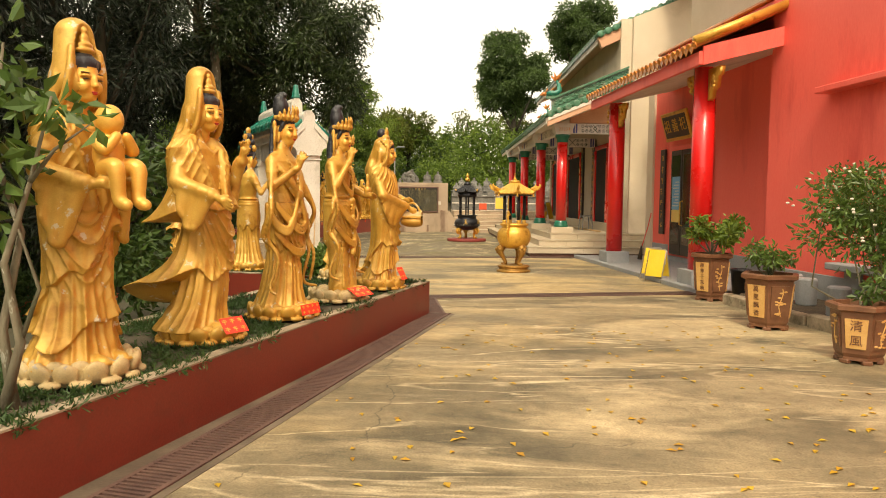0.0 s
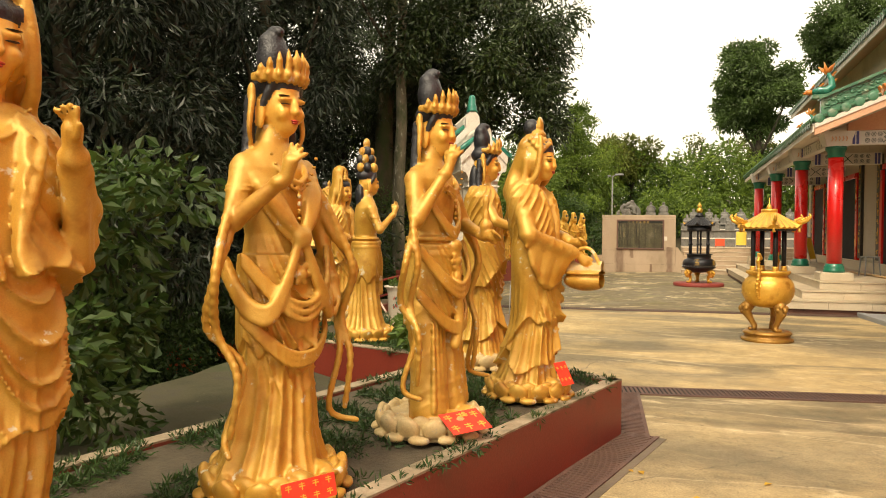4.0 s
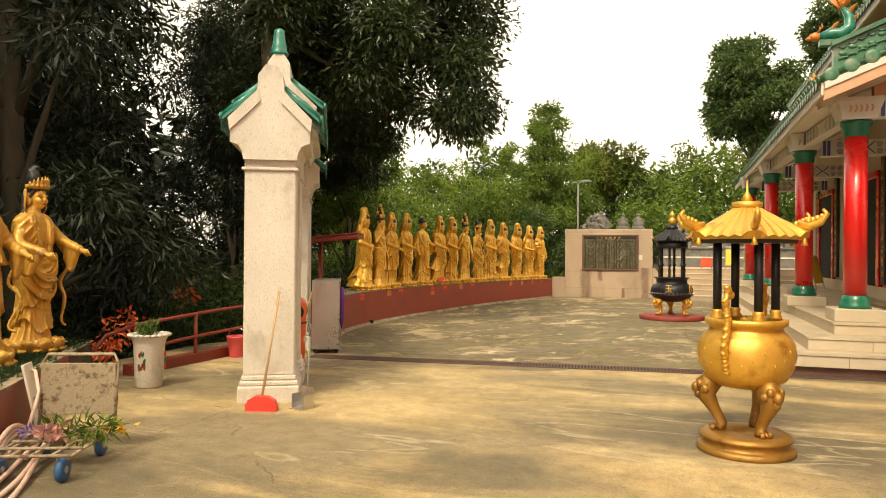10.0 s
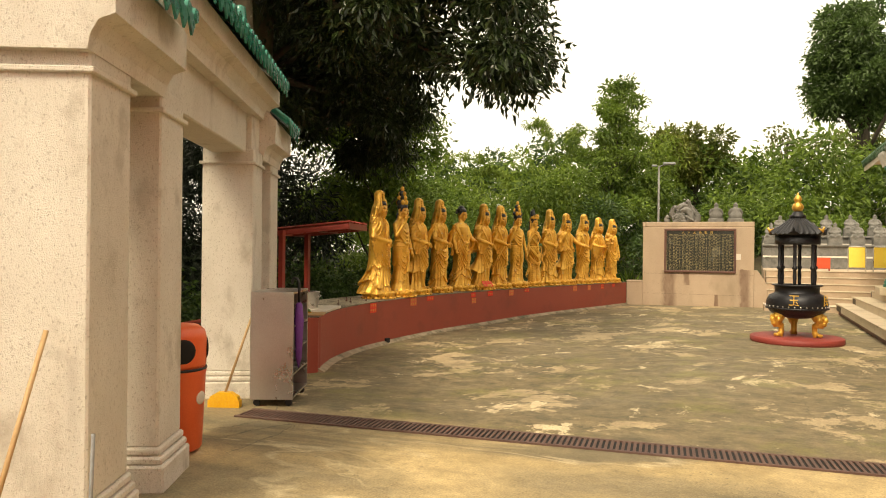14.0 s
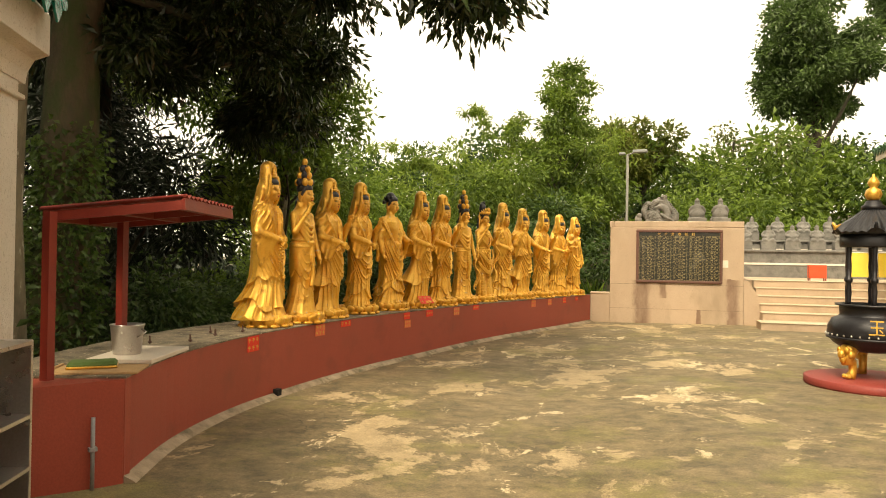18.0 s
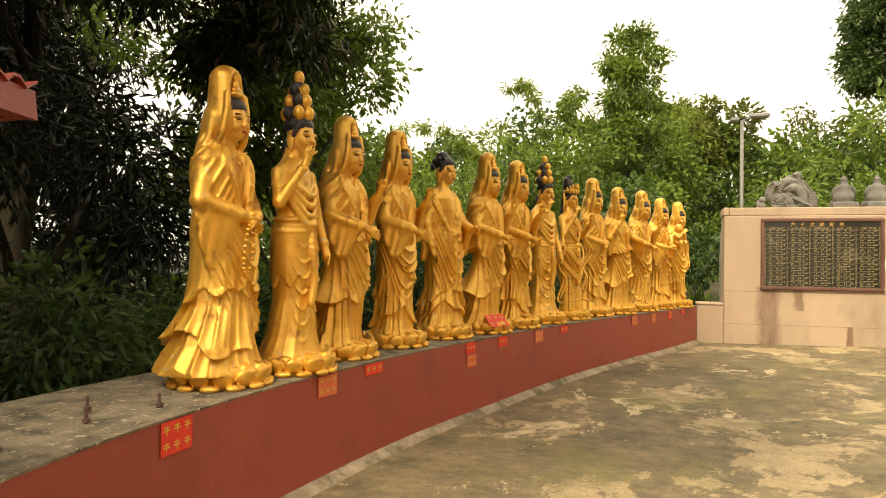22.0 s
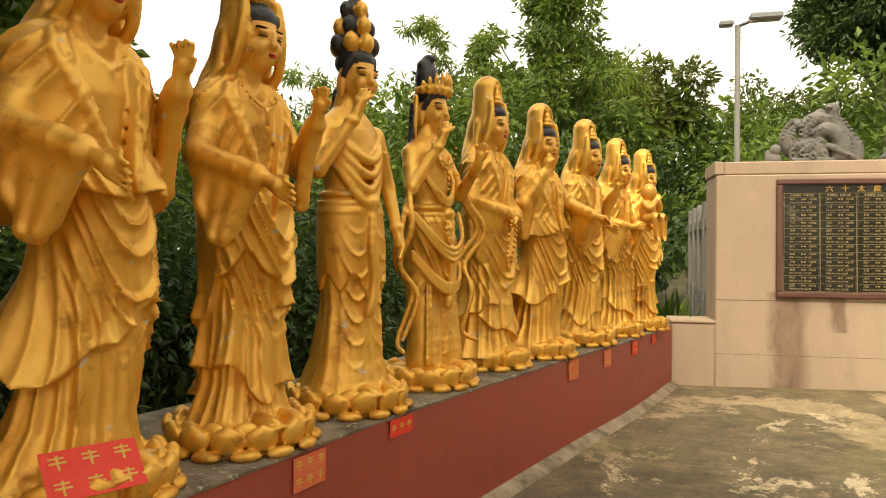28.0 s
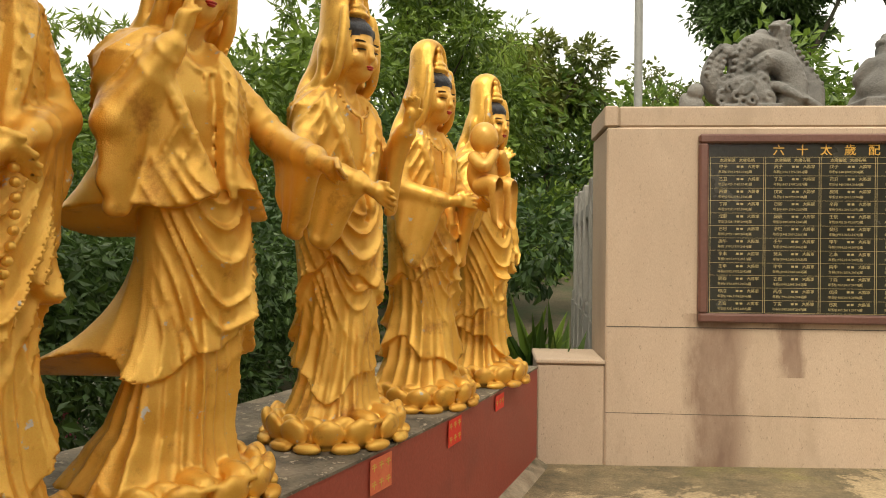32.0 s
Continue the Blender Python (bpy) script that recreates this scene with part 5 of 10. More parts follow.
part("ridge_roll", tube(empty_bm(), [(5.8, 0.03, 4.96), (11.65, 0.03, 4.96)], 0.07, 10), M_ORANGE, por, "", True, RW)
# ---- gilded statues, carved as smooth-blended volumes ----
GOLD, HAIR, LIPS, FACE, PALE = 0, 1, 2, 3, 4


class Carving:
    """A signed-distance volume into which shapes are blended, and from which a surface is drawn."""

    def __init__(self, lo, hi, cell):
        self.lo, self.cell = np.array(lo, np.float32), cell
        n = [int((b - a) / cell) + 1 for a, b in zip(lo, hi)]
        self.ax = [(np.arange(k) * cell + a).astype(np.float32) for k, a in zip(n, lo)]
        self.d, self.id = np.full(n, 0.3, np.float32), np.zeros(n, np.int8)

    def span(self, lo, hi, pad):
        out = []
        for a, l, h in zip(self.ax, lo, hi):
            i, j = int((l - pad - a[0]) / self.cell), int((h + pad - a[0]) / self.cell) + 2
            out.append(slice(max(0, min(i, len(a) - 1)), max(1, min(j, len(a)))))
        return tuple(out)

    def blend(self, lo, hi, shape, mi=GOLD, k=0.02):
        s = self.span(lo, hi, max(0.02, k * 1.2))
        x, y, z = self.ax[0][s[0]][:, None, None], self.ax[1][s[1]][None, :, None], self.ax[2][s[2]][None, None, :]
        d, old = shape(x, y, z), self.d[s]
        h = np.clip(0.5 + 0.5 * (old - d) / k, 0, 1)
        self.id[s] = np.where(d < old, mi, self.id[s])
        self.d[s] = old + (d - old) * h - k * h * (1 - h)

    def hollow(self, c, r):
        """Takes an ellipsoid away."""
        s = self.span([c[i] - r[i] for i in range(3)], [c[i] + r[i] for i in range(3)], 0.03)
        x, y, z = self.ax[0][s[0]][:, None, None], self.ax[1][s[1]][None, :, None], self.ax[2][s[2]][None, None, :]
        a = (np.sqrt(((x - c[0]) / r[0]) ** 2 + ((y - c[1]) / r[1]) ** 2 + ((z - c[2]) / r[2]) ** 2) - 1) * min(r)
        self.d[s] = np.maximum(self.d[s], -a)

    def egg(self, c, r, mi=GOLD, k=0.015, tilt=0.0, spin=0.0):
        """An ellipsoid; tilt turns it about the sideways axis, then spin about the upright one."""
        ct, st = math.cos(tilt), math.sin(tilt)
        cs, ss = math.cos(spin), math.sin(spin)
        m = max(r)
        ext = (m, m, m) if tilt or spin else r

        def shape(x, y, z):
            px, py, pz = x - c[0], y - c[1], z - c[2]
            px, py = px * cs + py * ss, py * cs - px * ss
            px, pz = px * ct + pz * st, pz * ct - px * st
            a = np.sqrt((px / r[0]) ** 2 + (py / r[1]) ** 2 + (pz / r[2]) ** 2)
            b = np.sqrt((px / r[0] ** 2) ** 2 + (py / r[1] ** 2) ** 2 + (pz / r[2] ** 2) ** 2) + 1e-6
            return a * (a - 1) / b

        self.blend([c[i] - ext[i] for i in range(3)], [c[i] + ext[i] for i in range(3)], shape, mi, k)

    def rod(self, a, b, ra, rb, mi=GOLD, k=0.015):
        a, b = np.array(a, np.float32), np.array(b, np.float32)
        v = b - a
        vv = float(v @ v) + 1e-9
        m = max(ra, rb)

        def shape(x, y, z):
            t = np.clip(((x - a[0]) * v[0] + (y - a[1]) * v[1] + (z - a[2]) * v[2]) / vv, 0, 1)
            return np.sqrt((x - a[0] - v[0] * t) ** 2 + (y - a[1] - v[1] * t) ** 2 + (z - a[2] - v[2] * t) ** 2) - (ra + (rb - ra) * t)

        self.blend(np.minimum(a, b) - m, np.maximum(a, b) + m, shape, mi, k)

    def sleeve(self, a, b, ra, rb, k, phase):
        """A rod of cloth with slanting rings of folds."""
        a, b = np.array(a, np.float32), np.array(b, np.float32)
        v = b - a
        vv = float(v @ v) + 1e-9
        m = max(ra, rb) + 0.02

        def shape(x, y, z):
            t = np.clip(((x - a[0]) * v[0] + (y - a[1]) * v[1] + (z - a[2]) * v[2]) / vv, 0, 1)
            fold = (t * math.sqrt(vv) + 0.5 * (x - a[0] - v[0] * t)) / 0.1 + phase
            return np.sqrt((x - a[0] - v[0] * t) ** 2 + (y - a[1] - v[1] * t) ** 2 + (z - a[2] - v[2] * t) ** 2) - (ra + (rb - ra) * t) - 0.006 * (1 - np.abs(np.sin(math.pi * fold + 0.8 * np.sin(2.1 * fold)))) ** 2

        self.blend(np.minimum(a, b) - m, np.maximum(a, b) + m, shape, GOLD, k)

    def cord(self, pts, r, mi=GOLD, k=0.01, steps=5):
        """A ribbon or limb along a smooth line; r a number or (start, end)."""
        pts = [np.array(p, float) for p in pts]
        line = []
        for i in range(len(pts) - 1):
            p0, p1, p2, p3 = (pts[min(max(q, 0), len(pts) - 1)] for q in (i - 1, i, i + 1, i + 2))
            for s in range(steps):
                t = s / steps
                line.append(0.5 * (2 * p1 + (p2 - p0) * t + (2 * p0 - 5 * p1 + 4 * p2 - p3) * t * t + (3 * p1 - p0 - 3 * p2 + p3) * t**3))
        line.append(pts[-1])
        r0, r1 = r if isinstance(r, tuple) else (r, r)
        n = len(line) - 1
        for i in range(n):
            self.rod(line[i], line[i + 1], r0 + (r1 - r0) * i / n, r0 + (r1 - r0) * (i + 1) / n, mi, k)

    def surface(self):
        """Vertices, quads and material ids of the zero surface (surface nets)."""
        d, inside = self.d, self.d < 0
        n = np.array(d.shape) - 1
        count = np.zeros(n, np.int8)
        corners = [(i, j, k) for i in (0, 1) for j in (0, 1) for k in (0, 1)]
        for i, j, k in corners:
            count += inside[i : n[0] + i, j : n[1] + j, k : n[2] + k]
        act = np.argwhere((count > 0) & (count < 8))
        index = np.full(n, -1, np.int32)
        index[tuple(act.T)] = np.arange(len(act))
        val = {c: d[tuple((act + c).T)] for c in corners}
        tot, num = np.zeros((len(act), 3), np.float32), np.zeros(len(act), np.float32)
        for c in corners:
            for a in range(3):
                if c[a] == 0:
                    e = tuple(c[q] + (q == a) for q in range(3))
                    d0, d1 = val[c], val[e]
                    cross = (d0 < 0) != (d1 < 0)
                    t = np.where(cross, d0 / np.where(cross, d0 - d1, 1), 0)
                    p = np.broadcast_to(np.array(c, np.float32), tot.shape).copy()
                    p[:, a] += t
                    tot += p * cross[:, None]
                    num += cross
        verts = (act + tot / num[:, None]) * self.cell + self.lo
        quads, ids = [], []
        for a in range(3):
            b, c = (a + 1) % 3, (a + 2) % 3
            lo_s, hi_s = [slice(None)] * 3, [slice(None)] * 3
            lo_s[a], hi_s[a] = slice(0, -1), slice(1, None)
            s0, s1 = inside[tuple(lo_s)], inside[tuple(hi_s)]
            e = np.argwhere(s0 != s1)
            e = e[(e[:, b] > 0) & (e[:, c] > 0) & (e[:, b] < n[b]) & (e[:, c] < n[c])]
            ob, oc = np.eye(3, dtype=int)[b], np.eye(3, dtype=int)[c]
            q = np.stack([index[tuple((e - ob - oc).T)], index[tuple((e - oc).T)], index[tuple(e.T)], index[tuple((e - ob).T)]], 1)
            first = s0[tuple(e.T)]
            q = np.where(first[:, None], q, q[:, ::-1])
            quads.append(q)
            ids.append(np.where(first, self.id[tuple(e.T)], self.id[tuple((e + np.eye(3, dtype=int)[a]).T)]))
        return verts, np.concatenate(quads), np.concatenate(ids)


def quad_ball(seg=4):
    """A unit ball of quads alone."""
    vs, fs = [], []
    for a in range(3):
        for s in (-1, 1):
            base = len(vs)
            for i in range(seg + 1):
                for j in range(seg + 1):
                    u, v = math.tan((i / seg - 0.5) * math.pi / 2), math.tan((j / seg - 0.5) * math.pi / 2)
                    p = [0, 0, 0]
                    p[a], p[(a + 1) % 3], p[(a + 2) % 3] = s, u * s, v
                    vs.append(np.array(p) / np.linalg.norm(p))
            for i in range(seg):
                for j in range(seg):
                    q = base + i * (seg + 1) + j
                    fs.append((q, q + seg + 1, q + seg + 2, q + 1))
    return np.array(vs), np.array(fs)


QB_V, QB_F = quad_ball()
ZK = [0.09, 0.16, 0.25, 0.5, 0.8, 0.95, 1.08, 1.24, 1.35, 1.41, 1.46, 1.52]


def ridge(u, sharp=1.6):
    """Narrow raised folds with wide soft hollows between them."""
    return (1 - np.abs(np.sin(u))) ** sharp


def garment(c, seed, spec):
    """The robed body: an under-skirt, an over-skirt with a flared edge, and a mantle that covers the shoulders and upper arms."""
    r = np.random.default_rng(seed)
    wide, sway, lean = spec.get("wide", 1.0), spec.get("sway", 0.018), spec.get("lean", 0.0)
    ry = np.array([0.235, 0.205, 0.175, 0.15, 0.165, 0.155, 0.13, 0.155, 0.175, 0.135, 0.07, 0.05]) * np.array([wide] * 6 + [1] * 6)
    rx = np.array([0.215, 0.185, 0.16, 0.13, 0.135, 0.128, 0.108, 0.122, 0.108, 0.085, 0.065, 0.054]) * np.array([wide] * 6 + [1] * 6)
    if spec.get("slim"):
        ry[:4] *= (0.85, 0.82, 0.8, 0.92)
        rx[:4] *= (0.88, 0.85, 0.85, 0.95)
        ry[4:7] *= 0.9
    ph = r.random(12) * 6.28
    turn = spec.get("hem_side", float(r.choice([-1, 1])))
    hem = spec.get("hem", 0.48 + 0.14 * r.random())
    swag, pleat, fly, trail = spec.get("swag", 1.0), spec.get("pleat", 1.0), spec.get("fly", 0), spec.get("trail", 0.12)
    cape_y = np.interp(c.ax[2], [0.6, 0.8, 1.0, 1.15, 1.3, 1.4, 1.46], [0.0, 0.02, 0.045, 0.05, 0.032, 0.01, 0.0]).astype(np.float32)

    def shape(x, y, z, grow=0.0, layer=0):
        k0 = np.searchsorted(c.ax[2], z.ravel()[0] - 1e-6)
        n = z.shape[2]
        gy = cape_y[k0 : k0 + n][None, None, :] if layer == 2 else 0.0
        RY0 = np.interp(z, ZK, ry).astype(np.float32) + grow
        RX0 = np.interp(z, ZK, rx).astype(np.float32) + grow
        cy = sway * np.sin((z - 0.2) * 3.6)
        cx = -lean * np.sin((z - 0.1) * 2.2)
        px, py = x - cx, y - cy
        th = np.arctan2(py, px)
        flare = 0.0
        edge = None
        if layer == 1:
            edge = (0.43 if fly else 0.27) + 0.07 * np.sin(th * 2 + ph[8]) + 0.03 * np.sin(5 * th + ph[9]) + (0.1 * np.cos(th) if fly else 0.0)
        elif layer == 2:
            edge = hem + 0.2 * np.cos(th - 0.6 * turn) + 0.05 * np.sin(3 * th + ph[7]) + 0.02 * np.sin(9 * th + ph[10])
            if fly:
                edge = 0.9 + 0.05 * np.cos(th) + 0.025 * np.sin(3 * th + ph[7])
        if edge is not None:
            near = np.exp(-np.clip(z - edge, 0, 1) / 0.085)
            flare = (0.026 + 0.016 * np.sin(7 * th + ph[11])) * near
            if fly:
                flare = flare + (0.24 if layer == 2 else 0.22) * np.exp(-np.clip(z - edge, 0, 1) / 0.2) * np.clip(np.cos(th - math.pi + 0.5 * fly), 0, 1) ** 2
        RY, RX = RY0 + gy + flare, RX0 + gy * 0.35 + flare
        RX = np.where(px < 0, RX * (1 + trail * np.clip((0.85 - z) / 0.65, 0, 1) ** 1.5), RX)
        RY = np.where(py < 0, RY * (1 + 0.6 * trail * np.clip((0.8 - z) / 0.6, 0, 1) ** 1.4), RY)
        rad = np.sqrt((px / RX) ** 2 + (py / RY) ** 2)
        d = (rad - 1) * np.minimum(RX, RY) * 0.9
        low, mid = np.clip((0.88 - z) / 0.5, 0, 1), np.clip(1.3 - np.abs(z - 0.74) / 0.3, 0, 1)
        lines = 7 * th + (2.6 * turn) * z + 0.8 * np.sin(3.1 * z + ph[0])
        d = d - pleat * low * (0.024 * ridge(lines * 0.5 + ph[1], 1.3) + 0.014 * ridge(1.4 * lines + ph[2] + 2 * z, 1.4) - 0.009)
        dt = th - 0.35 * np.sin(ph[3])
        if spec.get("twin"):
            # shallow loops of cloth on each thigh
            for q in (-0.5, 0.5):
                dq = th - q
                u = (z - 0.42 * dq**2 + 0.02 * q) / 0.105
                d = d - np.clip(1.2 - np.abs(z - 0.55) / 0.35, 0, 1) * np.exp(-((dq / 0.42) ** 2)) * (0.022 * ridge(math.pi * u, 3.0) - 0.002)
        else:
            # loops of cloth hanging from hip to hip
            u = (z - 0.27 * dt**2 + 0.03 * dt**4 - 0.05 * turn * dt + 0.012 * np.sin(4 * dt + ph[4])) / 0.105
            u = u + 0.2 * np.sin(2.3 * u + ph[5])
            d = d - swag * mid * np.clip(1.7 - np.abs(dt), 0, 1) * (0.026 * ridge(math.pi * u, 2.4) - 0.006)
        if layer == 2:
            hi = np.clip((z - 0.98) / 0.15, 0, 1)
            v = (z + 0.3 * np.abs(th) + 0.05 * turn * th) / 0.1
            v = v + 0.2 * np.sin(1.7 * v + ph[0])
            d = d - hi * (0.013 * ridge(math.pi * v + ph[5] + 0.3 * np.sin(2 * th + ph[3]), 2.2) - 0.002)
        if edge is not None:
            d = np.maximum(d, (edge - z) * 0.85)
            d = np.maximum(d, -(d + (0.03 if layer == 1 else 0.04)))
        if layer == 2:
            slit = spec.get("open", 0.1) + spec.get("vee", 0.55) * np.clip((z - 1.0) / 0.38, 0, 1)
            d = np.maximum(d, np.where(z > 0.9, (slit - np.abs(th)) * 0.1, -1))
            d = np.maximum(d, z - 1.44)
        return d

    foot = 0.56 if spec.get("legs") else 0.09
    c.blend((-0.32, -0.32, foot), (0.32, 0.32, 1.5), lambda x, y, z: np.maximum(shape(x, y, z), foot - z), GOLD, 0.008)
    if spec.get("legs"):
        for s in (-1, 1):
            c.sleeve((0.0, 0.068 * s, 0.66), (0.035, 0.082 * s, 0.38), 0.095, 0.088, 0.02, 0.3 * s)
            c.sleeve((0.035, 0.082 * s, 0.38), (0.05, 0.095 * s, 0.14), 0.088, 0.105, 0.02, 0.7)
            for q in range(4):
                c.cord([(0.1, (0.03 + 0.035 * q) * s, 0.6), (0.115, (0.045 + 0.035 * q) * s, 0.36), (0.13, (0.05 + 0.04 * q) * s, 0.15)], (0.008, 0.013), GOLD, 0.014)
    if spec.get("mantle", True):
        c.blend((-0.49, -0.38, 0.14), (0.36, 0.36, 1.02), lambda x, y, z: np.maximum(shape(x, y, z, 0.014, 1), z - 1.0), GOLD, 0.006)
        c.blend((-0.49, -0.41, 0.2), (0.38, 0.4, 1.44), lambda x, y, z: shape(x, y, z, 0.026, 2), GOLD, 0.006)
    else:
        c.blend((-0.4, -0.34, 0.5), (0.34, 0.34, 1.02), lambda x, y, z: np.maximum(np.maximum(shape(x, y, z, 0.018, 1), 0.62 + 0.04 * np.sin(7 * np.arctan2(y, x) + seed) - z), z - 1.0), GOLD, 0.006)
    if spec.get("mantle", True):
        # a raised border along the open front of the mantle
        for s in (-1, 1):
            edge_pts = []
            for zz in np.linspace(0.95, 1.4, 8):
                a = s * (spec.get("open", 0.1) + spec.get("vee", 0.55) * min(1.0, max(0.0, (zz - 1.0) / 0.38)) + 0.06)
                g = float(np.interp(zz, [0.6, 0.8, 1.0, 1.15, 1.3, 1.4, 1.46], [0.0, 0.02, 0.045, 0.05, 0.032, 0.01, 0.0]))
                rr_x, rr_y = float(np.interp(zz, ZK, rx)) + 0.026 + g * 0.35, float(np.interp(zz, ZK, ry)) + 0.026 + g
                edge_pts.append((rr_x * math.cos(a) - lean * math.sin((zz - 0.1) * 2.2), rr_y * math.sin(a) + sway * math.sin((zz - 0.2) * 3.6), zz))
            c.cord(edge_pts, 0.013, GOLD, 0.012, 2)
    if spec.get("sash"):
        for z in (1.04, 1.0, 0.96):
            c.blend((-0.25, -0.25, z - 0.05), (0.25, 0.25, z + 0.05), lambda x, y, zz: np.maximum(shape(x, y, zz, 0.022), np.abs(zz - z) - 0.013), GOLD, 0.008)
        c.cord([(0.14, 0.02, 0.99), (0.165, 0.0, 0.8), (0.165, 0.02, 0.62), (0.16, -0.01, 0.48)], (0.02, 0.028))
        c.egg((0.145, 0.02, 1.0), (0.03, 0.045, 0.035))


def hand(c, w, out, side, mi=GOLD):
    """A palm and four fingers and a thumb, pointing along out."""
    w, out = np.array(w, float), np.array(out, float)
    out /= np.linalg.norm(out)
    across = np.cross(out, (0, side, 0.2))
    across /= np.linalg.norm(across)
    mid = w + out * 0.045
    c.rod(w, mid + out * 0.015, 0.026, 0.03, mi, 0.012)
    for q in range(4):
        a = mid + out * 0.03 + across * (q - 1.5) * 0.017
        bend = np.array([0, -side * 0.012 * q, -0.006 * q])
        c.rod(a, a + out * (0.062 - 0.008 * abs(q - 1.3)) + bend, 0.0105, 0.0085, mi, 0.006)
    c.rod(mid - across * 0.03, mid - across * 0.045 + out * 0.04, 0.012, 0.009, mi, 0.006)


ARMS = {
    "up": ((0.06, 0.26, 1.13), (0.25, 0.16, 1.3), (0.35, -0.1, 1.0)),
    "chin": ((0.08, 0.26, 1.14), (0.17, 0.11, 1.4), (0.2, -0.25, 1.0)),
    "low": ((0.06, 0.27, 1.12), (0.33, 0.2, 1.02), (1.0, 0.05, -0.45)),
    "out": ((0.1, 0.28, 1.16), (0.37, 0.25, 1.06), (1.0, 0.0, -0.3)),
    "belly": ((0.02, 0.255, 1.1), (0.19, 0.06, 1.02), (0.3, -0.7, -0.5)),
    "hang": ((0.0, 0.26, 1.1), (0.08, 0.26, 0.86), (0.35, -0.1, -1.0)),
    "reach": ((0.1, 0.27, 1.1), (0.34, -0.03, 0.97), (0.6, -0.35, -0.7)),
    "hold": ((0.05, 0.26, 1.12), (0.26, 0.13, 1.05), (0.9, -0.4, 0.1)),
}


def arms(c, spec):
    for side, key in ((1, spec["left"]), (-1, spec["right"])):
        e, w, out = ARMS[key]
        flip = lambda p: (p[0], p[1] * side, p[2])  # noqa: E731
        sh = (0.0, 0.165 * side, 1.345)
        e, w, out = flip(e), flip(w), (out[0], out[1] * side, out[2])
        if spec.get("bare"):
            c.rod(sh, e, 0.052, 0.04, GOLD, 0.03)
            c.rod(e, w, 0.04, 0.026, GOLD, 0.012)
            for f in (0.35, 0.42):
                p = np.array(sh) * (1 - f) + np.array(e) * f
                c.egg(p, (0.056, 0.056, 0.011), GOLD, 0.005)
            c.egg(np.array(w) * 0.88 + np.array(e) * 0.12, (0.038, 0.038, 0.03), GOLD, 0.006)
        else:
            c.sleeve(sh, e, 0.05, 0.055, 0.025, side)
            p = np.array(e) * 0.12 + np.array(w) * 0.88
            c.sleeve(e, p, 0.052, 0.043, 0.02, 0.4)
            steep = abs(p[2] - e[2]) > 0.15
            reach = 0.55 if steep else 1.0
            ends = []
            for q, f in enumerate(np.linspace(0.0, reach, 15)):
                m = np.array(e) * (1 - f) + p * f
                drop = spec.get("sleeve", 0.26) * math.sin(math.pi * (0.12 + 0.62 * f / reach)) ** 1.3 + (0.75 * max(0.0, m[2] - e[2]) if steep else 0)
                tip = m + np.array((-0.09 * f, 0.025 * side + 0.012 * math.sin(q * 1.5), -drop))
                c.rod(m, tip, 0.026, 0.015, GOLD, 0.022)
                ends.append(tip)
            c.cord(ends[1:], 0.017, GOLD, 0.012, 2)
        hand(c, w, out, side)


def swell(p, r=0.0):
    """The heads are carved large for their bodies: a point above the neck, moved out, and a radius with it."""
    s = 1 + 0.24 * min(1.0, max(0.0, (p[2] - 1.46) / 0.06))
    return (p[0] * s, p[1] * s, 1.462 + (p[2] - 1.48) * s if p[2] > 1.48 else p[2] - 0.018 * max(0.0, (p[2] - 1.4) / 0.08)), r * s


class Enlarged:
    """Draws into a carving with everything above the neck enlarged."""

    def __init__(self, c):
        self.c = c

    def egg(self, p, r, *a):
        q, s = swell(p, 1.0)
        self.c.egg(q, tuple(v * s for v in r), *a)

    def hollow(self, p, r):
        q, s = swell(p, 1.0)
        self.c.hollow(q, tuple(v * s for v in r))

    def rod(self, a, b, ra, rb, *k):
        (a, ra), (b, rb) = swell(a, ra), swell(b, rb)
        self.c.rod(a, b, ra, rb, *k)

    def cord(self, pts, r, *k):
        r0, r1 = r if isinstance(r, tuple) else (r, r)
        self.c.cord([swell(p)[0] for p in pts], (swell(pts[0], r0)[1], swell(pts[-1], r1)[1]), *k)

    def blend(self, lo, hi, shape, *k):
        s = 1.24
        self.c.blend([v * s if i < 2 else 1.48 + (v - 1.48) * s for i, v in enumerate(lo)], [v * s if i < 2 else 1.48 + (v - 1.48) * s for i, v in enumerate(hi)], lambda x, y, z: shape(x / s, y / s, 1.48 + (z - 1.48) / s) * s, *k)


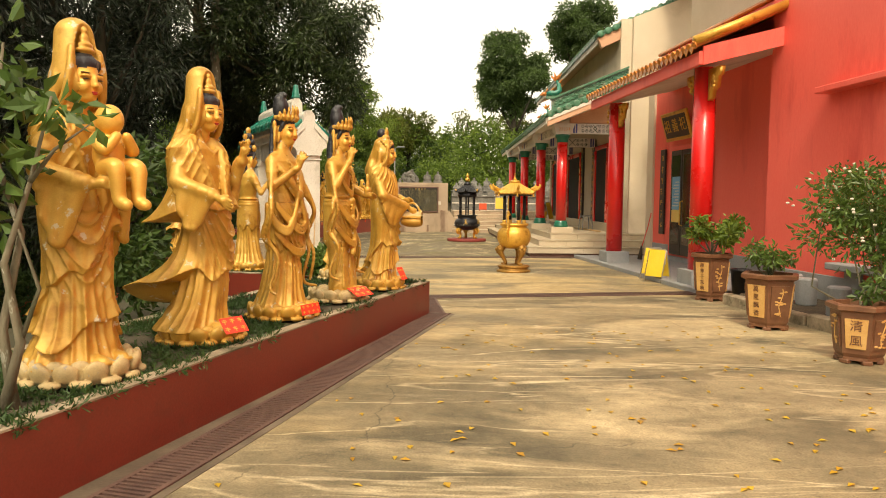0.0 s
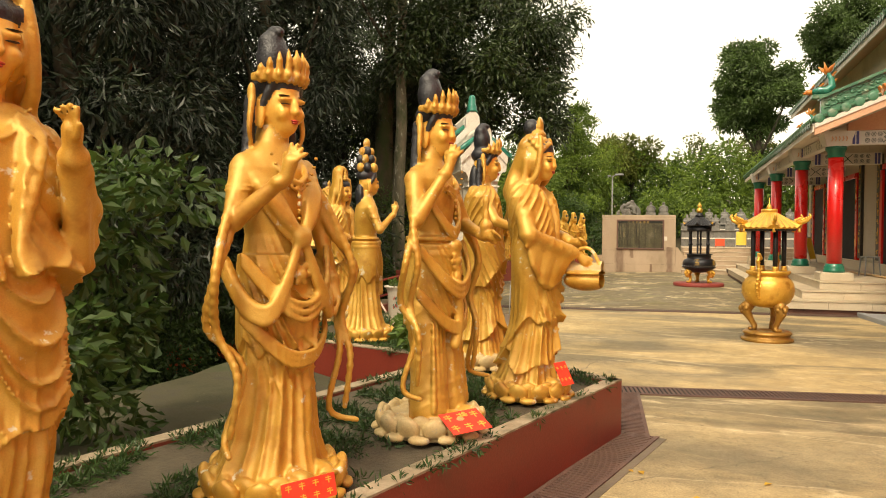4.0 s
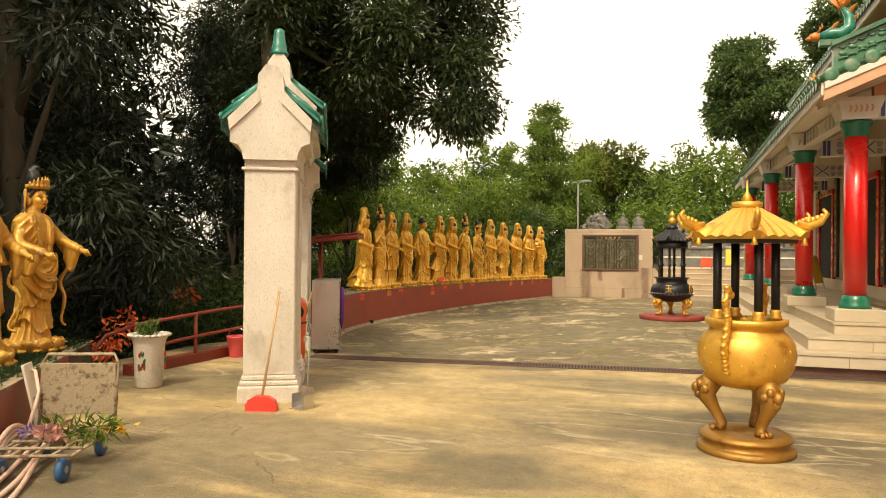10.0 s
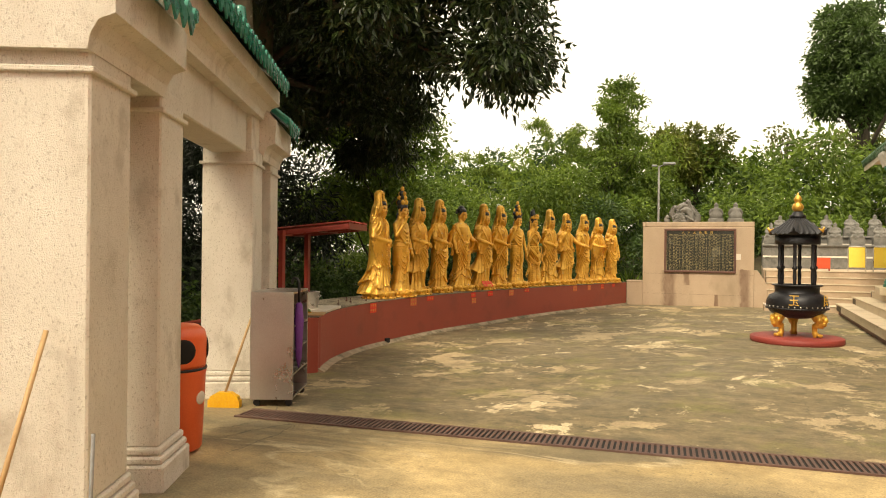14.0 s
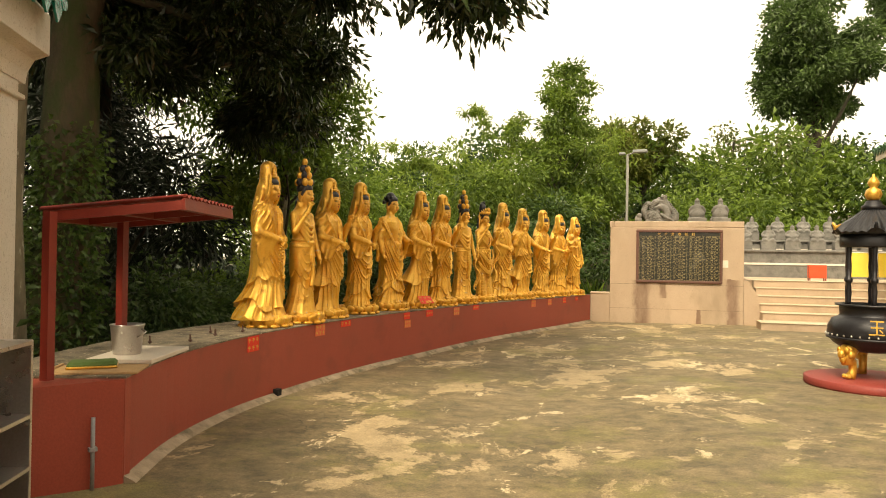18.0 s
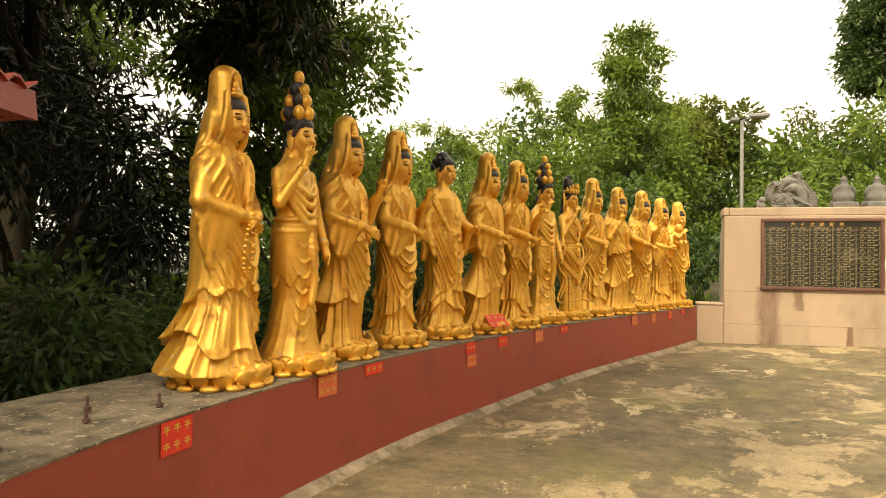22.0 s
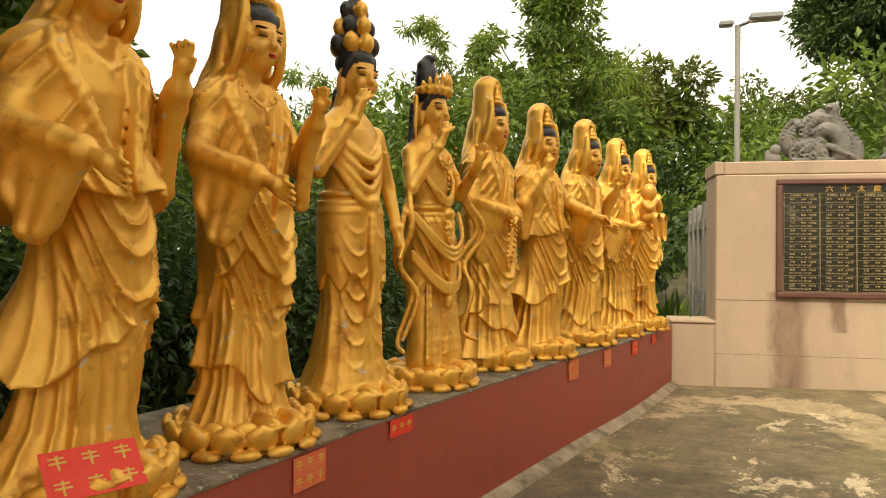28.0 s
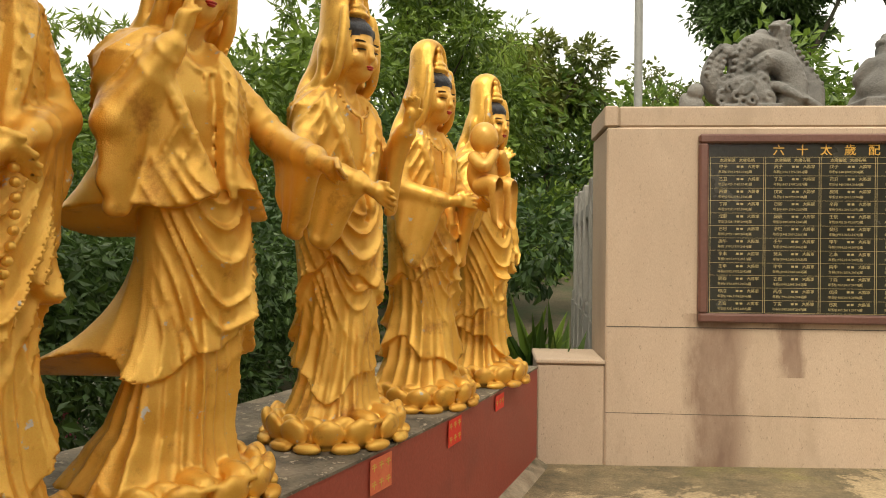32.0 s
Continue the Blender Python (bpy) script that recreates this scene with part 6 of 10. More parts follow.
def head(c, spec):
    c = Enlarged(c)
    bow = spec.get("bow", 0.0)
    hx = 0.02 + bow * 0.12
    z0 = 1.6 - bow * 0.04
    style = spec["head"]
    if style in ("hood", "scarf"):
        t = spec.get("peak", 0.02)
        top = z0 + 0.17 + t if style == "hood" else z0 + 0.07
        c.rod((hx - 0.022, 0, z0 + 0.0), (hx - 0.035, 0, top), 0.1, 0.078 if style == "hood" else 0.09, GOLD, 0.02)
        c.rod((hx - 0.06, 0, z0 - 0.0), (-0.09, 0, 1.4), 0.088, 0.1, GOLD, 0.03)
        c.egg((-0.085, 0, 1.4), (0.06, 0.15, 0.14), GOLD, 0.04)
        for s in (-1, 1):
            c.cord([(hx + 0.03, 0.07 * s, z0 + 0.13), (hx + 0.035, 0.086 * s, z0 + 0.03), (hx + 0.015, 0.098 * s, z0 - 0.08), (0.01, 0.125 * s, 1.42), (0.03, 0.15 * s, 1.34)], (0.011, 0.022), GOLD, 0.014)
            c.cord([(hx - 0.04, 0.09 * s, z0 + 0.02), (hx - 0.05, 0.105 * s, z0 - 0.09), (-0.05, 0.14 * s, 1.4), (-0.03, 0.175 * s, 1.32)], (0.008, 0.022), GOLD, 0.03)
        if style == "hood":
            c.hollow((hx + 0.085, 0, z0 + 0.075), (0.1, 0.068, 0.205))
            c.hollow((hx + 0.09, 0, z0 - 0.1), (0.11, 0.07, 0.12))
        else:
            c.hollow((hx + 0.085, 0, z0 - 0.01), (0.12, 0.08, 0.14))
            c.hollow((hx + 0.085, 0, z0 - 0.1), (0.12, 0.085, 0.12))
    c.rod((0, 0, 1.42), (hx - 0.015, 0, z0 - 0.06), 0.052, 0.042, FACE, 0.02)
    c.egg((hx, 0, z0 + 0.01), (0.078, 0.064, 0.1), FACE, 0.01)
    c.egg((hx + 0.034, 0, z0 - 0.06), (0.042, 0.037, 0.04), FACE, 0.025)
    c.egg((hx + 0.08, 0, z0 - 0.01), (0.014, 0.0115, 0.032), FACE, 0.01)
    c.egg((hx + 0.087, 0, z0 - 0.026), (0.012, 0.014, 0.011), FACE, 0.008)
    for s in (-1, 1):
        c.egg((hx + 0.066, 0.032 * s, z0 + 0.014), (0.016, 0.023, 0.009), FACE, 0.008)
        c.egg((hx + 0.056, 0.034 * s, z0 - 0.03), (0.024, 0.02, 0.026), FACE, 0.014)
        c.egg((hx - 0.012, 0.07 * s, z0 - 0.03), (0.022, 0.012, 0.05), FACE, 0.006)
    c.egg((hx - 0.012, 0, z0 + 0.066), (0.086, 0.071, 0.058), HAIR, 0.004)
    for s in (-1, 1):
        c.cord([(hx + 0.035, 0.048 * s, z0 + 0.075), (hx + 0.02, 0.064 * s, z0 + 0.035), (hx - 0.005, 0.068 * s, z0 - 0.01)], (0.018, 0.01), HAIR, 0.006)
    if style == "hood":
        # a small seated figure on a scroll in the hollow of the hood
        e = z0 + 0.125
        c.egg((hx + 0.03, 0, e), (0.028, 0.045, 0.014), GOLD, 0.004)
        c.egg((hx + 0.03, 0, e + 0.022), (0.022, 0.036, 0.016), GOLD, 0.006)
        c.egg((hx + 0.024, 0, e + 0.048), (0.017, 0.022, 0.027), GOLD, 0.006)
        c.egg((hx + 0.024, 0, e + 0.084), (0.014, 0.0135, 0.017), GOLD, 0.003)
    elif style == "scarf":
        for q in range(4):
            c.cord([(hx + 0.035 - 0.02 * q, -0.085, z0 + 0.05 + 0.022 * q), (hx + 0.055 - 0.024 * q, 0, z0 + 0.095 + 0.024 * q), (hx + 0.035 - 0.02 * q, 0.085, z0 + 0.05 + 0.022 * q)], 0.013, GOLD, 0.01)
        c.egg((hx - 0.05, 0, z0 + 0.19), (0.045, 0.045, 0.05), HAIR, 0.006)
        c.egg((hx + 0.0, 0.0, z0 + 0.195), (0.018, 0.028, 0.055), GOLD, 0.006)
        c.egg((hx + 0.0, 0.0, z0 + 0.15), (0.03, 0.055, 0.026), GOLD, 0.006)
    if style == "stack":
        for zz, rr, n, s in ((0.13, 0.07, 7, 0.036), (0.2, 0.055, 6, 0.034), (0.265, 0.04, 4, 0.032)):
            for q in range(n):
                a = 2 * math.pi * q / n
                c.egg((hx - 0.015 + rr * math.cos(a), rr * math.sin(a), z0 + zz), (s * 0.85, s * 0.85, s * 1.1), GOLD if q % 2 == 0 else HAIR, 0.005)
        c.rod((hx - 0.015, 0, z0 + 0.08), (hx - 0.015, 0, z0 + 0.29), 0.06, 0.03, HAIR, 0.01)
        c.egg((hx - 0.015, 0, z0 + 0.335), (0.03, 0.03, 0.042), GOLD, 0.006)
        c.egg((hx - 0.08, 0, 1.5), (0.035, 0.06, 0.1), HAIR, 0.02)
    elif style == "crown":
        c.egg((hx - 0.03, 0, z0 + 0.16), (0.055, 0.055, 0.085), HAIR, 0.02)
        c.cord([(hx - 0.05, 0, z0 + 0.2), (hx - 0.03, 0, z0 + 0.25), (hx + 0.005, 0, z0 + 0.25)], (0.026, 0.014), HAIR, 0.01)
        c.blend((hx - 0.12, -0.12, z0 + 0.05), (hx + 0.12, 0.12, z0 + 0.1), lambda x, y, z: np.maximum(np.maximum(np.abs(np.sqrt((x - hx + 0.01) ** 2 + y**2) - 0.088) - 0.009, np.abs(z - z0 - 0.075) - 0.014), hx - 0.03 - x), GOLD, 0.004)
        for a in (-1.35, -1.0, -0.66, -0.33, 0, 0.33, 0.66, 1.0, 1.35):
            hgt = 0.03 + 0.035 * math.cos(a * 1.1)
            px, py = hx - 0.01 + 0.09 * math.cos(a), 0.088 * math.sin(a)
            c.rod((px, py, z0 + 0.08), (px * 1.0 + 0.01, py * 1.08, z0 + 0.08 + hgt), 0.014, 0.01, GOLD, 0.008)
            c.rod((px + 0.01, py * 1.08, z0 + 0.08 + hgt), (px + 0.006, py * 1.04, z0 + 0.08 + hgt * 1.5), 0.011, 0.004, GOLD, 0.004)
            c.egg((px + 0.012 * math.cos(a), py + 0.012 * math.sin(a), z0 + 0.092), (0.011, 0.011, 0.011), GOLD, 0.003)
        c.egg((hx + 0.088, 0, z0 + 0.135), (0.014, 0.02, 0.026), GOLD, 0.004)
        c.egg((hx - 0.035, 0, z0 + 0.215), (0.042, 0.05, 0.042), HAIR, 0.01)
        for s in (-1, 1):
            c.egg((hx - 0.02, 0.098 * s, z0 + 0.04), (0.016, 0.012, 0.03), GOLD, 0.004)
            c.cord([(hx - 0.015, 0.1 * s, z0 + 0.02), (hx - 0.01, 0.115 * s, z0 - 0.08), (hx - 0.02, 0.12 * s, z0 - 0.15)], (0.012, 0.007), GOLD, 0.004)
        c.egg((hx - 0.08, 0, 1.49), (0.04, 0.07, 0.13), HAIR, 0.02)
        for s in (-1, 1):
            c.cord([(hx - 0.04, 0.085 * s, z0 + 0.02), (hx - 0.05, 0.12 * s, 1.42), (hx - 0.02, 0.165 * s, 1.33)], 0.02, HAIR, 0.01)
    elif style == "curls":
        r = np.random.default_rng(5)
        c.egg((hx - 0.025, 0, z0 + 0.115), (0.055, 0.055, 0.05), HAIR, 0.02)
        for _ in range(60):
            d = r.normal(size=3)
            d /= np.linalg.norm(d)
            if d[2] > -0.2 and d[0] < 0.75:
                c.egg((hx - 0.022 + 0.095 * d[0], 0.088 * d[1], z0 + 0.045 + 0.08 * d[2]), (0.015, 0.015, 0.015), HAIR, 0.004)


def lotus(c, seed, spec):
    r = np.random.default_rng(seed + 50)
    mi = PALE if spec.get("pale_base") else GOLD
    R = spec.get("base", 0.275)
    c.blend((-R, -R, 0), (R, R, 0.1), lambda x, y, z: np.maximum(np.sqrt(x * x + y * y) - R * 0.93, np.abs(z - 0.05) - 0.05), mi, 0.01)
    n = 13
    for q in range(n):
        a = 2 * math.pi * (q + 0.2 * r.random()) / n
        h = 0.052 + 0.012 * r.random()
        c.egg((R * 0.97 * math.cos(a), R * 0.97 * math.sin(a), 0.07), (0.03, 0.064, h), mi, 0.004, -0.35, a)
        c.egg((R * 0.99 * math.cos(a), R * 0.99 * math.sin(a), 0.085 + 0.3 * h), (0.016, 0.022, 0.03), mi, 0.01, -0.3, a)
        a += math.pi / n
        c.egg((R * 0.86 * math.cos(a), R * 0.86 * math.sin(a), 0.095), (0.026, 0.05, 0.04), mi, 0.004, -0.2, a)
        c.egg((R * 1.06 * math.cos(a), R * 1.06 * math.sin(a), 0.02), (0.03, 0.058, 0.022), mi, 0.003, 0.0, a)
        c.egg((R * 0.62 * math.cos(a + r.random()), R * 0.62 * math.sin(a + r.random()), 0.1), (0.05, 0.04, 0.02), mi, 0.01, 0.0, a)
    for s in (-1, 1):
        c.egg((0.2, 0.065 * s, 0.118), (0.075, 0.038, 0.03), GOLD, 0.01)
        for q in range(4):
            c.egg((0.275, 0.065 * s + (q - 1.5) * 0.016, 0.108), (0.014, 0.009, 0.011), GOLD, 0.004)


def child(c, at, s=1.0):
    """A seated infant figure held at the breast."""
    P = lambda dx, dy, dz: (at[0] + dx * s, at[1] + dy * s, at[2] + dz * s)  # noqa: E731
    c.egg(P(0, 0, 0.1), (0.075 * s, 0.075 * s, 0.11 * s), FACE, 0.015)
    c.egg(P(0.01, 0, 0.27), (0.072 * s, 0.066 * s, 0.078 * s), FACE, 0.012)
    c.egg(P(0.075, 0, 0.262), (0.014 * s, 0.012 * s, 0.016 * s), FACE, 0.006)
    for q in (-1, 1):
        c.cord([P(0.0, 0.075 * q, 0.17), P(0.07, 0.09 * q, 0.12), P(0.09, 0.03 * q, 0.19)], (0.03 * s, 0.022 * s), FACE, 0.012)
        c.cord([P(0.03, 0.05 * q, 0.03), P(0.12, 0.07 * q, 0.03), P(0.13, 0.06 * q, -0.12), P(0.18, 0.06 * q, -0.15)], (0.045 * s, 0.024 * s), FACE, 0.012)


def flowing(c, seed, sides=(-1, 1), low=0.3):
    """Long free ribbons that fall from the forearms to the feet."""
    r = np.random.default_rng(seed + 9)
    for s in sides:
        j = lambda a: a + 0.03 * r.normal()  # noqa: E731
        c.cord([(0.0, 0.2 * s, 1.3), (0.06, j(0.3) * s, 1.1), (0.1, j(0.37) * s, 0.92), (0.02, j(0.33) * s, 0.72), (0.1, j(0.29) * s, 0.56), (0.05, j(0.33) * s, low), (0.13, j(0.36) * s, low - 0.06)], (0.019, 0.012), GOLD, 0.008)
        c.cord([(0.02, 0.2 * s, 1.3), (0.085, j(0.29) * s, 1.1), (0.13, j(0.36) * s, 0.91), (0.055, j(0.32) * s, 0.71), (0.13, j(0.28) * s, 0.54), (0.085, j(0.31) * s, low)], (0.018, 0.012), GOLD, 0.014)
    # broad looped scarves across the skirt, each of three folds
    for q in range(3):
        e = 0.02 * q
        c.cord([(0.08, -0.23, 1.0 - e), (0.165, -0.1, 0.84 - 1.4 * e), (0.185, 0.02, 0.8 - 1.6 * e), (0.15, 0.15, 0.88 - 1.3 * e), (0.06, 0.24, 1.02 - e)], 0.012, GOLD, 0.008)
        c.cord([(0.06, -0.22, 0.78 - e), (0.155, -0.08, 0.62 - 1.3 * e), (0.175, 0.05, 0.6 - e), (0.12, 0.17, 0.66 - 0.6 * e), (0.07, 0.22, 0.74 - 0.5 * e)], (0.013, 0.008), GOLD, 0.008)
    # the girdle's flower
    c.egg((0.165, 0.0, 0.92), (0.018, 0.026, 0.026), GOLD, 0.004)
    for q in range(6):
        c.egg((0.16, 0.036 * math.cos(q * 1.047), 0.92 + 0.036 * math.sin(q * 1.047)), (0.012, 0.016, 0.016), GOLD, 0.003)


def statue(name, x, y, z, facing, size, seed, spec, paint, label, group, cell=0.008):
    c = Carving((-0.5 if spec.get("fly") else -0.42, -0.42, -0.01), (0.6 if "out" in (spec["left"], spec["right"]) else 0.5, 0.42, 2.1), cell)
    garment(c, seed, spec)
    lotus(c, seed, spec)
    arms(c, spec)
    head(c, spec)
    if spec.get("ribbons"):
        flowing(c, seed)
    if spec.get("necklace"):
        c.cord([(0.02, -0.1, 1.42), (0.11, -0.07, 1.34), (0.145, 0.0, 1.29), (0.11, 0.07, 1.34), (0.02, 0.1, 1.42)], 0.012, GOLD, 0.004)
        for q in (-0.06, -0.03, 0, 0.03, 0.06):
            c.egg((0.14 - abs(q) * 0.3, q, 1.275 + abs(q) * 0.6), (0.014, 0.014, 0.026), GOLD, 0.004)
        for q in np.linspace(-1, 1, 15):
            c.egg((0.12 + 0.025 * (1 - q * q), 0.12 * q, 1.26 + 0.14 * q * q), (0.009, 0.009, 0.009), GOLD, 0.003)
        for q in range(4):
            c.egg((0.15, 0, 1.235 - 0.03 * q), (0.01, 0.013 - 0.002 * q, 0.013), GOLD, 0.003)
        for q in range(3):
            e = 0.016 * q
            c.cord([(0.0, -0.17, 1.36), (0.1, -0.12, 1.2 - e), (0.145, 0.0, 1.09 - 1.3 * e), (0.1, 0.12, 1.2 - e), (0.0, 0.17, 1.36)], 0.011, GOLD, 0.01)
    if spec["head"] in ("hood", "scarf") and not spec.get("necklace"):
        for q in np.linspace(-1, 1, 17):
            c.egg((0.085 + 0.045 * (1 - q * q), 0.105 * q, 1.325 + 0.1 * q * q), (0.0085, 0.0085, 0.0085), GOLD, 0.003)
        for q in range(3):
            c.egg((0.135, 0, 1.31 - 0.022 * q), (0.01, 0.012 - 0.002 * q, 0.013), GOLD, 0.003)
    if spec.get("drape"):
        # a shawl drawn from the shoulders into a knot, its ends looped over the hips
        for s in (-1, 1):
            for q in range(3):
                e = 0.026 * q
                c.cord([(0.0, s * (0.175 - 0.3 * e), 1.38), (0.1, s * (0.14 - e), 1.25), (0.145, s * (0.075 - 0.6 * e), 1.14), (0.162, 0.0, 1.08 - 0.012 * q)], (0.021, 0.014), GOLD, 0.016)
                c.cord([(0.16, 0.01 * s, 1.07), (0.17, 0.09 * s, 0.9 - e), (0.15, 0.165 * s, 0.79 - e), (0.08, 0.225 * s, 0.84 - e), (0.0, 0.25 * s, 0.98 - e)], (0.013, 0.018), GOLD, 0.012)
        c.egg((0.17, 0.0, 1.07), (0.03, 0.045, 0.04), GOLD, 0.012)
    if spec.get("shawl"):
        for q in range(4):
            c.cord([(0.0, -0.17, 1.36 - 0.03 * q), (0.1, -0.1, 1.26 - 0.055 * q), (0.14, 0.0, 1.2 - 0.07 * q), (0.1, 0.1, 1.26 - 0.05 * q), (0.0, 0.17, 1.36 - 0.03 * q)], 0.016, GOLD, 0.02)
    if spec.get("beads"):
        ring = [(0.2 + 0.02 * math.cos(a), -0.02 + 0.045 * math.sin(a), 0.83 + 0.17 * math.cos(a)) for a in np.linspace(0, 2 * math.pi, 30)]
    else:
        ring = []
    if spec.get("child"):
        child(c, spec["child"], 1.05)
    if spec.get("vase"):
        vx, vy, vz = spec["vase"]
        for dz, rr in ((0.0, 0.03), (0.04, 0.036), (0.09, 0.02), (0.13, 0.014), (0.17, 0.019)):
            c.egg((vx, vy, vz + dz), (rr, rr, 0.035), PALE if spec.get("pale_vase") else GOLD, 0.012)
    if spec.get("basket"):
        bx, by, bz = spec["basket"]
        c.egg((bx, by, bz), (0.15, 0.1, 0.07), GOLD, 0.01)
        c.egg((bx, by, bz + 0.05), (0.165, 0.115, 0.018), GOLD, 0.006)
        c.cord([(bx - 0.13, by, bz + 0.05), (bx - 0.05, by, bz + 0.2), (bx + 0.04, by, bz + 0.2), (bx + 0.12, by, bz + 0.05)], 0.012, GOLD, 0.006)
        for q in (-1, 1):
            c.egg((bx + 0.1 * q, by + 0.02 * q, bz + 0.085), (0.14, 0.04, 0.045), PALE, 0.008, 0.25 * q)
        c.egg((bx - 0.24, by, bz + 0.11), (0.05, 0.02, 0.05), PALE, 0.01)
    v, f, ids = c.surface()
    # lips, brows and prayer beads, set on the surface
    bow = spec.get("bow", 0.0)
    hx, z0 = 0.02 + bow * 0.12, 1.6 - bow * 0.04
    bits = [((hx + 0.079, 0, z0 - 0.054), (0.008, 0.0165, 0.0042), LIPS), ((hx + 0.079, 0, z0 - 0.0605), (0.008, 0.0115, 0.0042), LIPS)]
    for s in (-1, 1):
        bits += [((hx + 0.068, 0.031 * s, z0 + 0.0), (0.0125, 0.019, 0.002), HAIR), ((hx + 0.065, 0.034 * s, z0 + 0.027), (0.0145, 0.023, 0.0012), HAIR)]
    bits += [(p, (0.0125, 0.0125, 0.0125), GOLD) for p in ring]
    vs, fs, ii, n = [v], [f], [ids], len(v)
    bits = [(*(lambda q, s: (q, tuple(v * s for v in r)))(*swell(p, 1.0)), mi) for p, r, mi in bits]
    for p, r, mi in bits:
        vs.append(QB_V * r + p)
        fs.append(QB_F + n)
        ii.append(np.full(len(QB_F), mi))
        n += len(QB_V)
    me = from_arrays(name, np.concatenate(vs) * size, np.concatenate(fs), [paint, M_HAIR, M_LIPS, M_FACE, M_PALE], np.concatenate(ii))
    ob = new(name, me)
    ob.matrix_world = pose(x, y, z, 0, 0, facing)
    return tagged(ob, label, "statue", group)


HOODED = "gilded robed statue with a veil on a lotus base"
ROW = [
    (-5.86, 23.93, 1, 0.985, dict(head="hood", left="belly", right="belly", beads=True, wide=1.08, peak=0.03, trail=0.75, sleeve=0.34, hem=0.42, bow=0.12), "tall gilded veiled statue with clasped hands and prayer beads"),
    (-5.74, 24.53, -6, 0.98, dict(head="stack", left="hang", right="chin", mantle=False, sash=True, twin=True, pleat=0.35, bare=True, shawl=True, bow=0.15), "gilded statue with a tower of small heads, one hand raised"),
    (-5.76, 25.27, -5, 0.97, dict(head="hood", left="up", right="low", fly=-1, slim=True, sway=0.035, trail=0.8, bow=0.3, lean=-0.05, vee=0.7), "gilded veiled statue with windblown robe and lowered arm"),
    (-5.66, 26.08, -9, 0.98, dict(head="hood", left="up", right="low", swag=1.2, slim=True, vee=0.8, hem=0.5, bow=0.15), "gilded statue in a pointed hood holding both arms low"),
    (-5.5, 26.88, -18, 1.0, dict(head="curls", left="hold", right="hang", swag=1.3, wide=1.0, hem=0.28, vee=1.0, open=0.3, sash=True, trail=0.25), "gilded statue with black curled hair and draped robe"),
    (-5.26, 27.52, -13, 0.98, dict(head="hood", left="up", right="low", fly=-1, slim=True, sway=0.03, trail=0.8, bow=0.3, lean=-0.05, vee=0.7), "gilded veiled statue with swirling robe, one hand raised"),
    (-5.1, 28.2, -17, 0.98, dict(head="hood", left="up", right="low", swag=1.2, slim=True, bow=0.25, hem=0.5, vee=0.7), "gilded veiled statue in a long mantle, one hand raised"),
    (-4.92, 28.88, -27, 0.98, dict(head="stack", left="hang", right="chin", mantle=False, sash=True, twin=True, pleat=0.35, bare=True, shawl=True, bow=0.15), "gilded statue with stacked small heads and swagged skirt"),
    (-4.72, 29.58, -21, 0.96, dict(legs=True, head="crown", left="up", right="chin", mantle=False, sash=True, bare=True, ribbons=True, necklace=True, slim=True), "gilded crowned statue in armour with long ribbons"),
    (-4.51, 30.3, -19, 0.98, dict(head="hood", left="belly", right="belly", beads=True, trail=0.7, sleeve=0.34, hem=0.42, bow=0.12, peak=0.03), "gilded veiled statue with clasped hands and bead string"),
    (-4.24, 30.86, -33, 0.95, dict(head="hood", left="out", right="chin", fly=-1, slim=True, sway=0.05, trail=0.9, bow=0.25, lean=-0.04), "slender gilded statue with fluttering ribbons"),
    (-3.97, 31.64, -27, 0.96, dict(head="hood", left="up", right="low", swag=1.1, slim=True, bow=0.35, hem=0.52, vee=0.7), "gilded veiled statue, palm raised before the chest"),
    (-3.72, 32.32, -29, 0.93, dict(head="hood", left="hold", right="hold", child=(0.34, 0.06, 1.1), bow=0.35, sleeve=0.34), "gilded veiled statue holding a small child"),
    (-3.46, 32.95, -31, 0.92, dict(head="hood", left="hang", right="up", swag=1.1, bow=0.3, slim=True), HOODED),
]
for k, (x, y, turn, size, spec, label) in enumerate(ROW):
    statue("statue", x, y, TOP3 - 0.004, turn, size, 11 + k, spec, M_GOLD, label, "row of gilded statues on the curved wall")
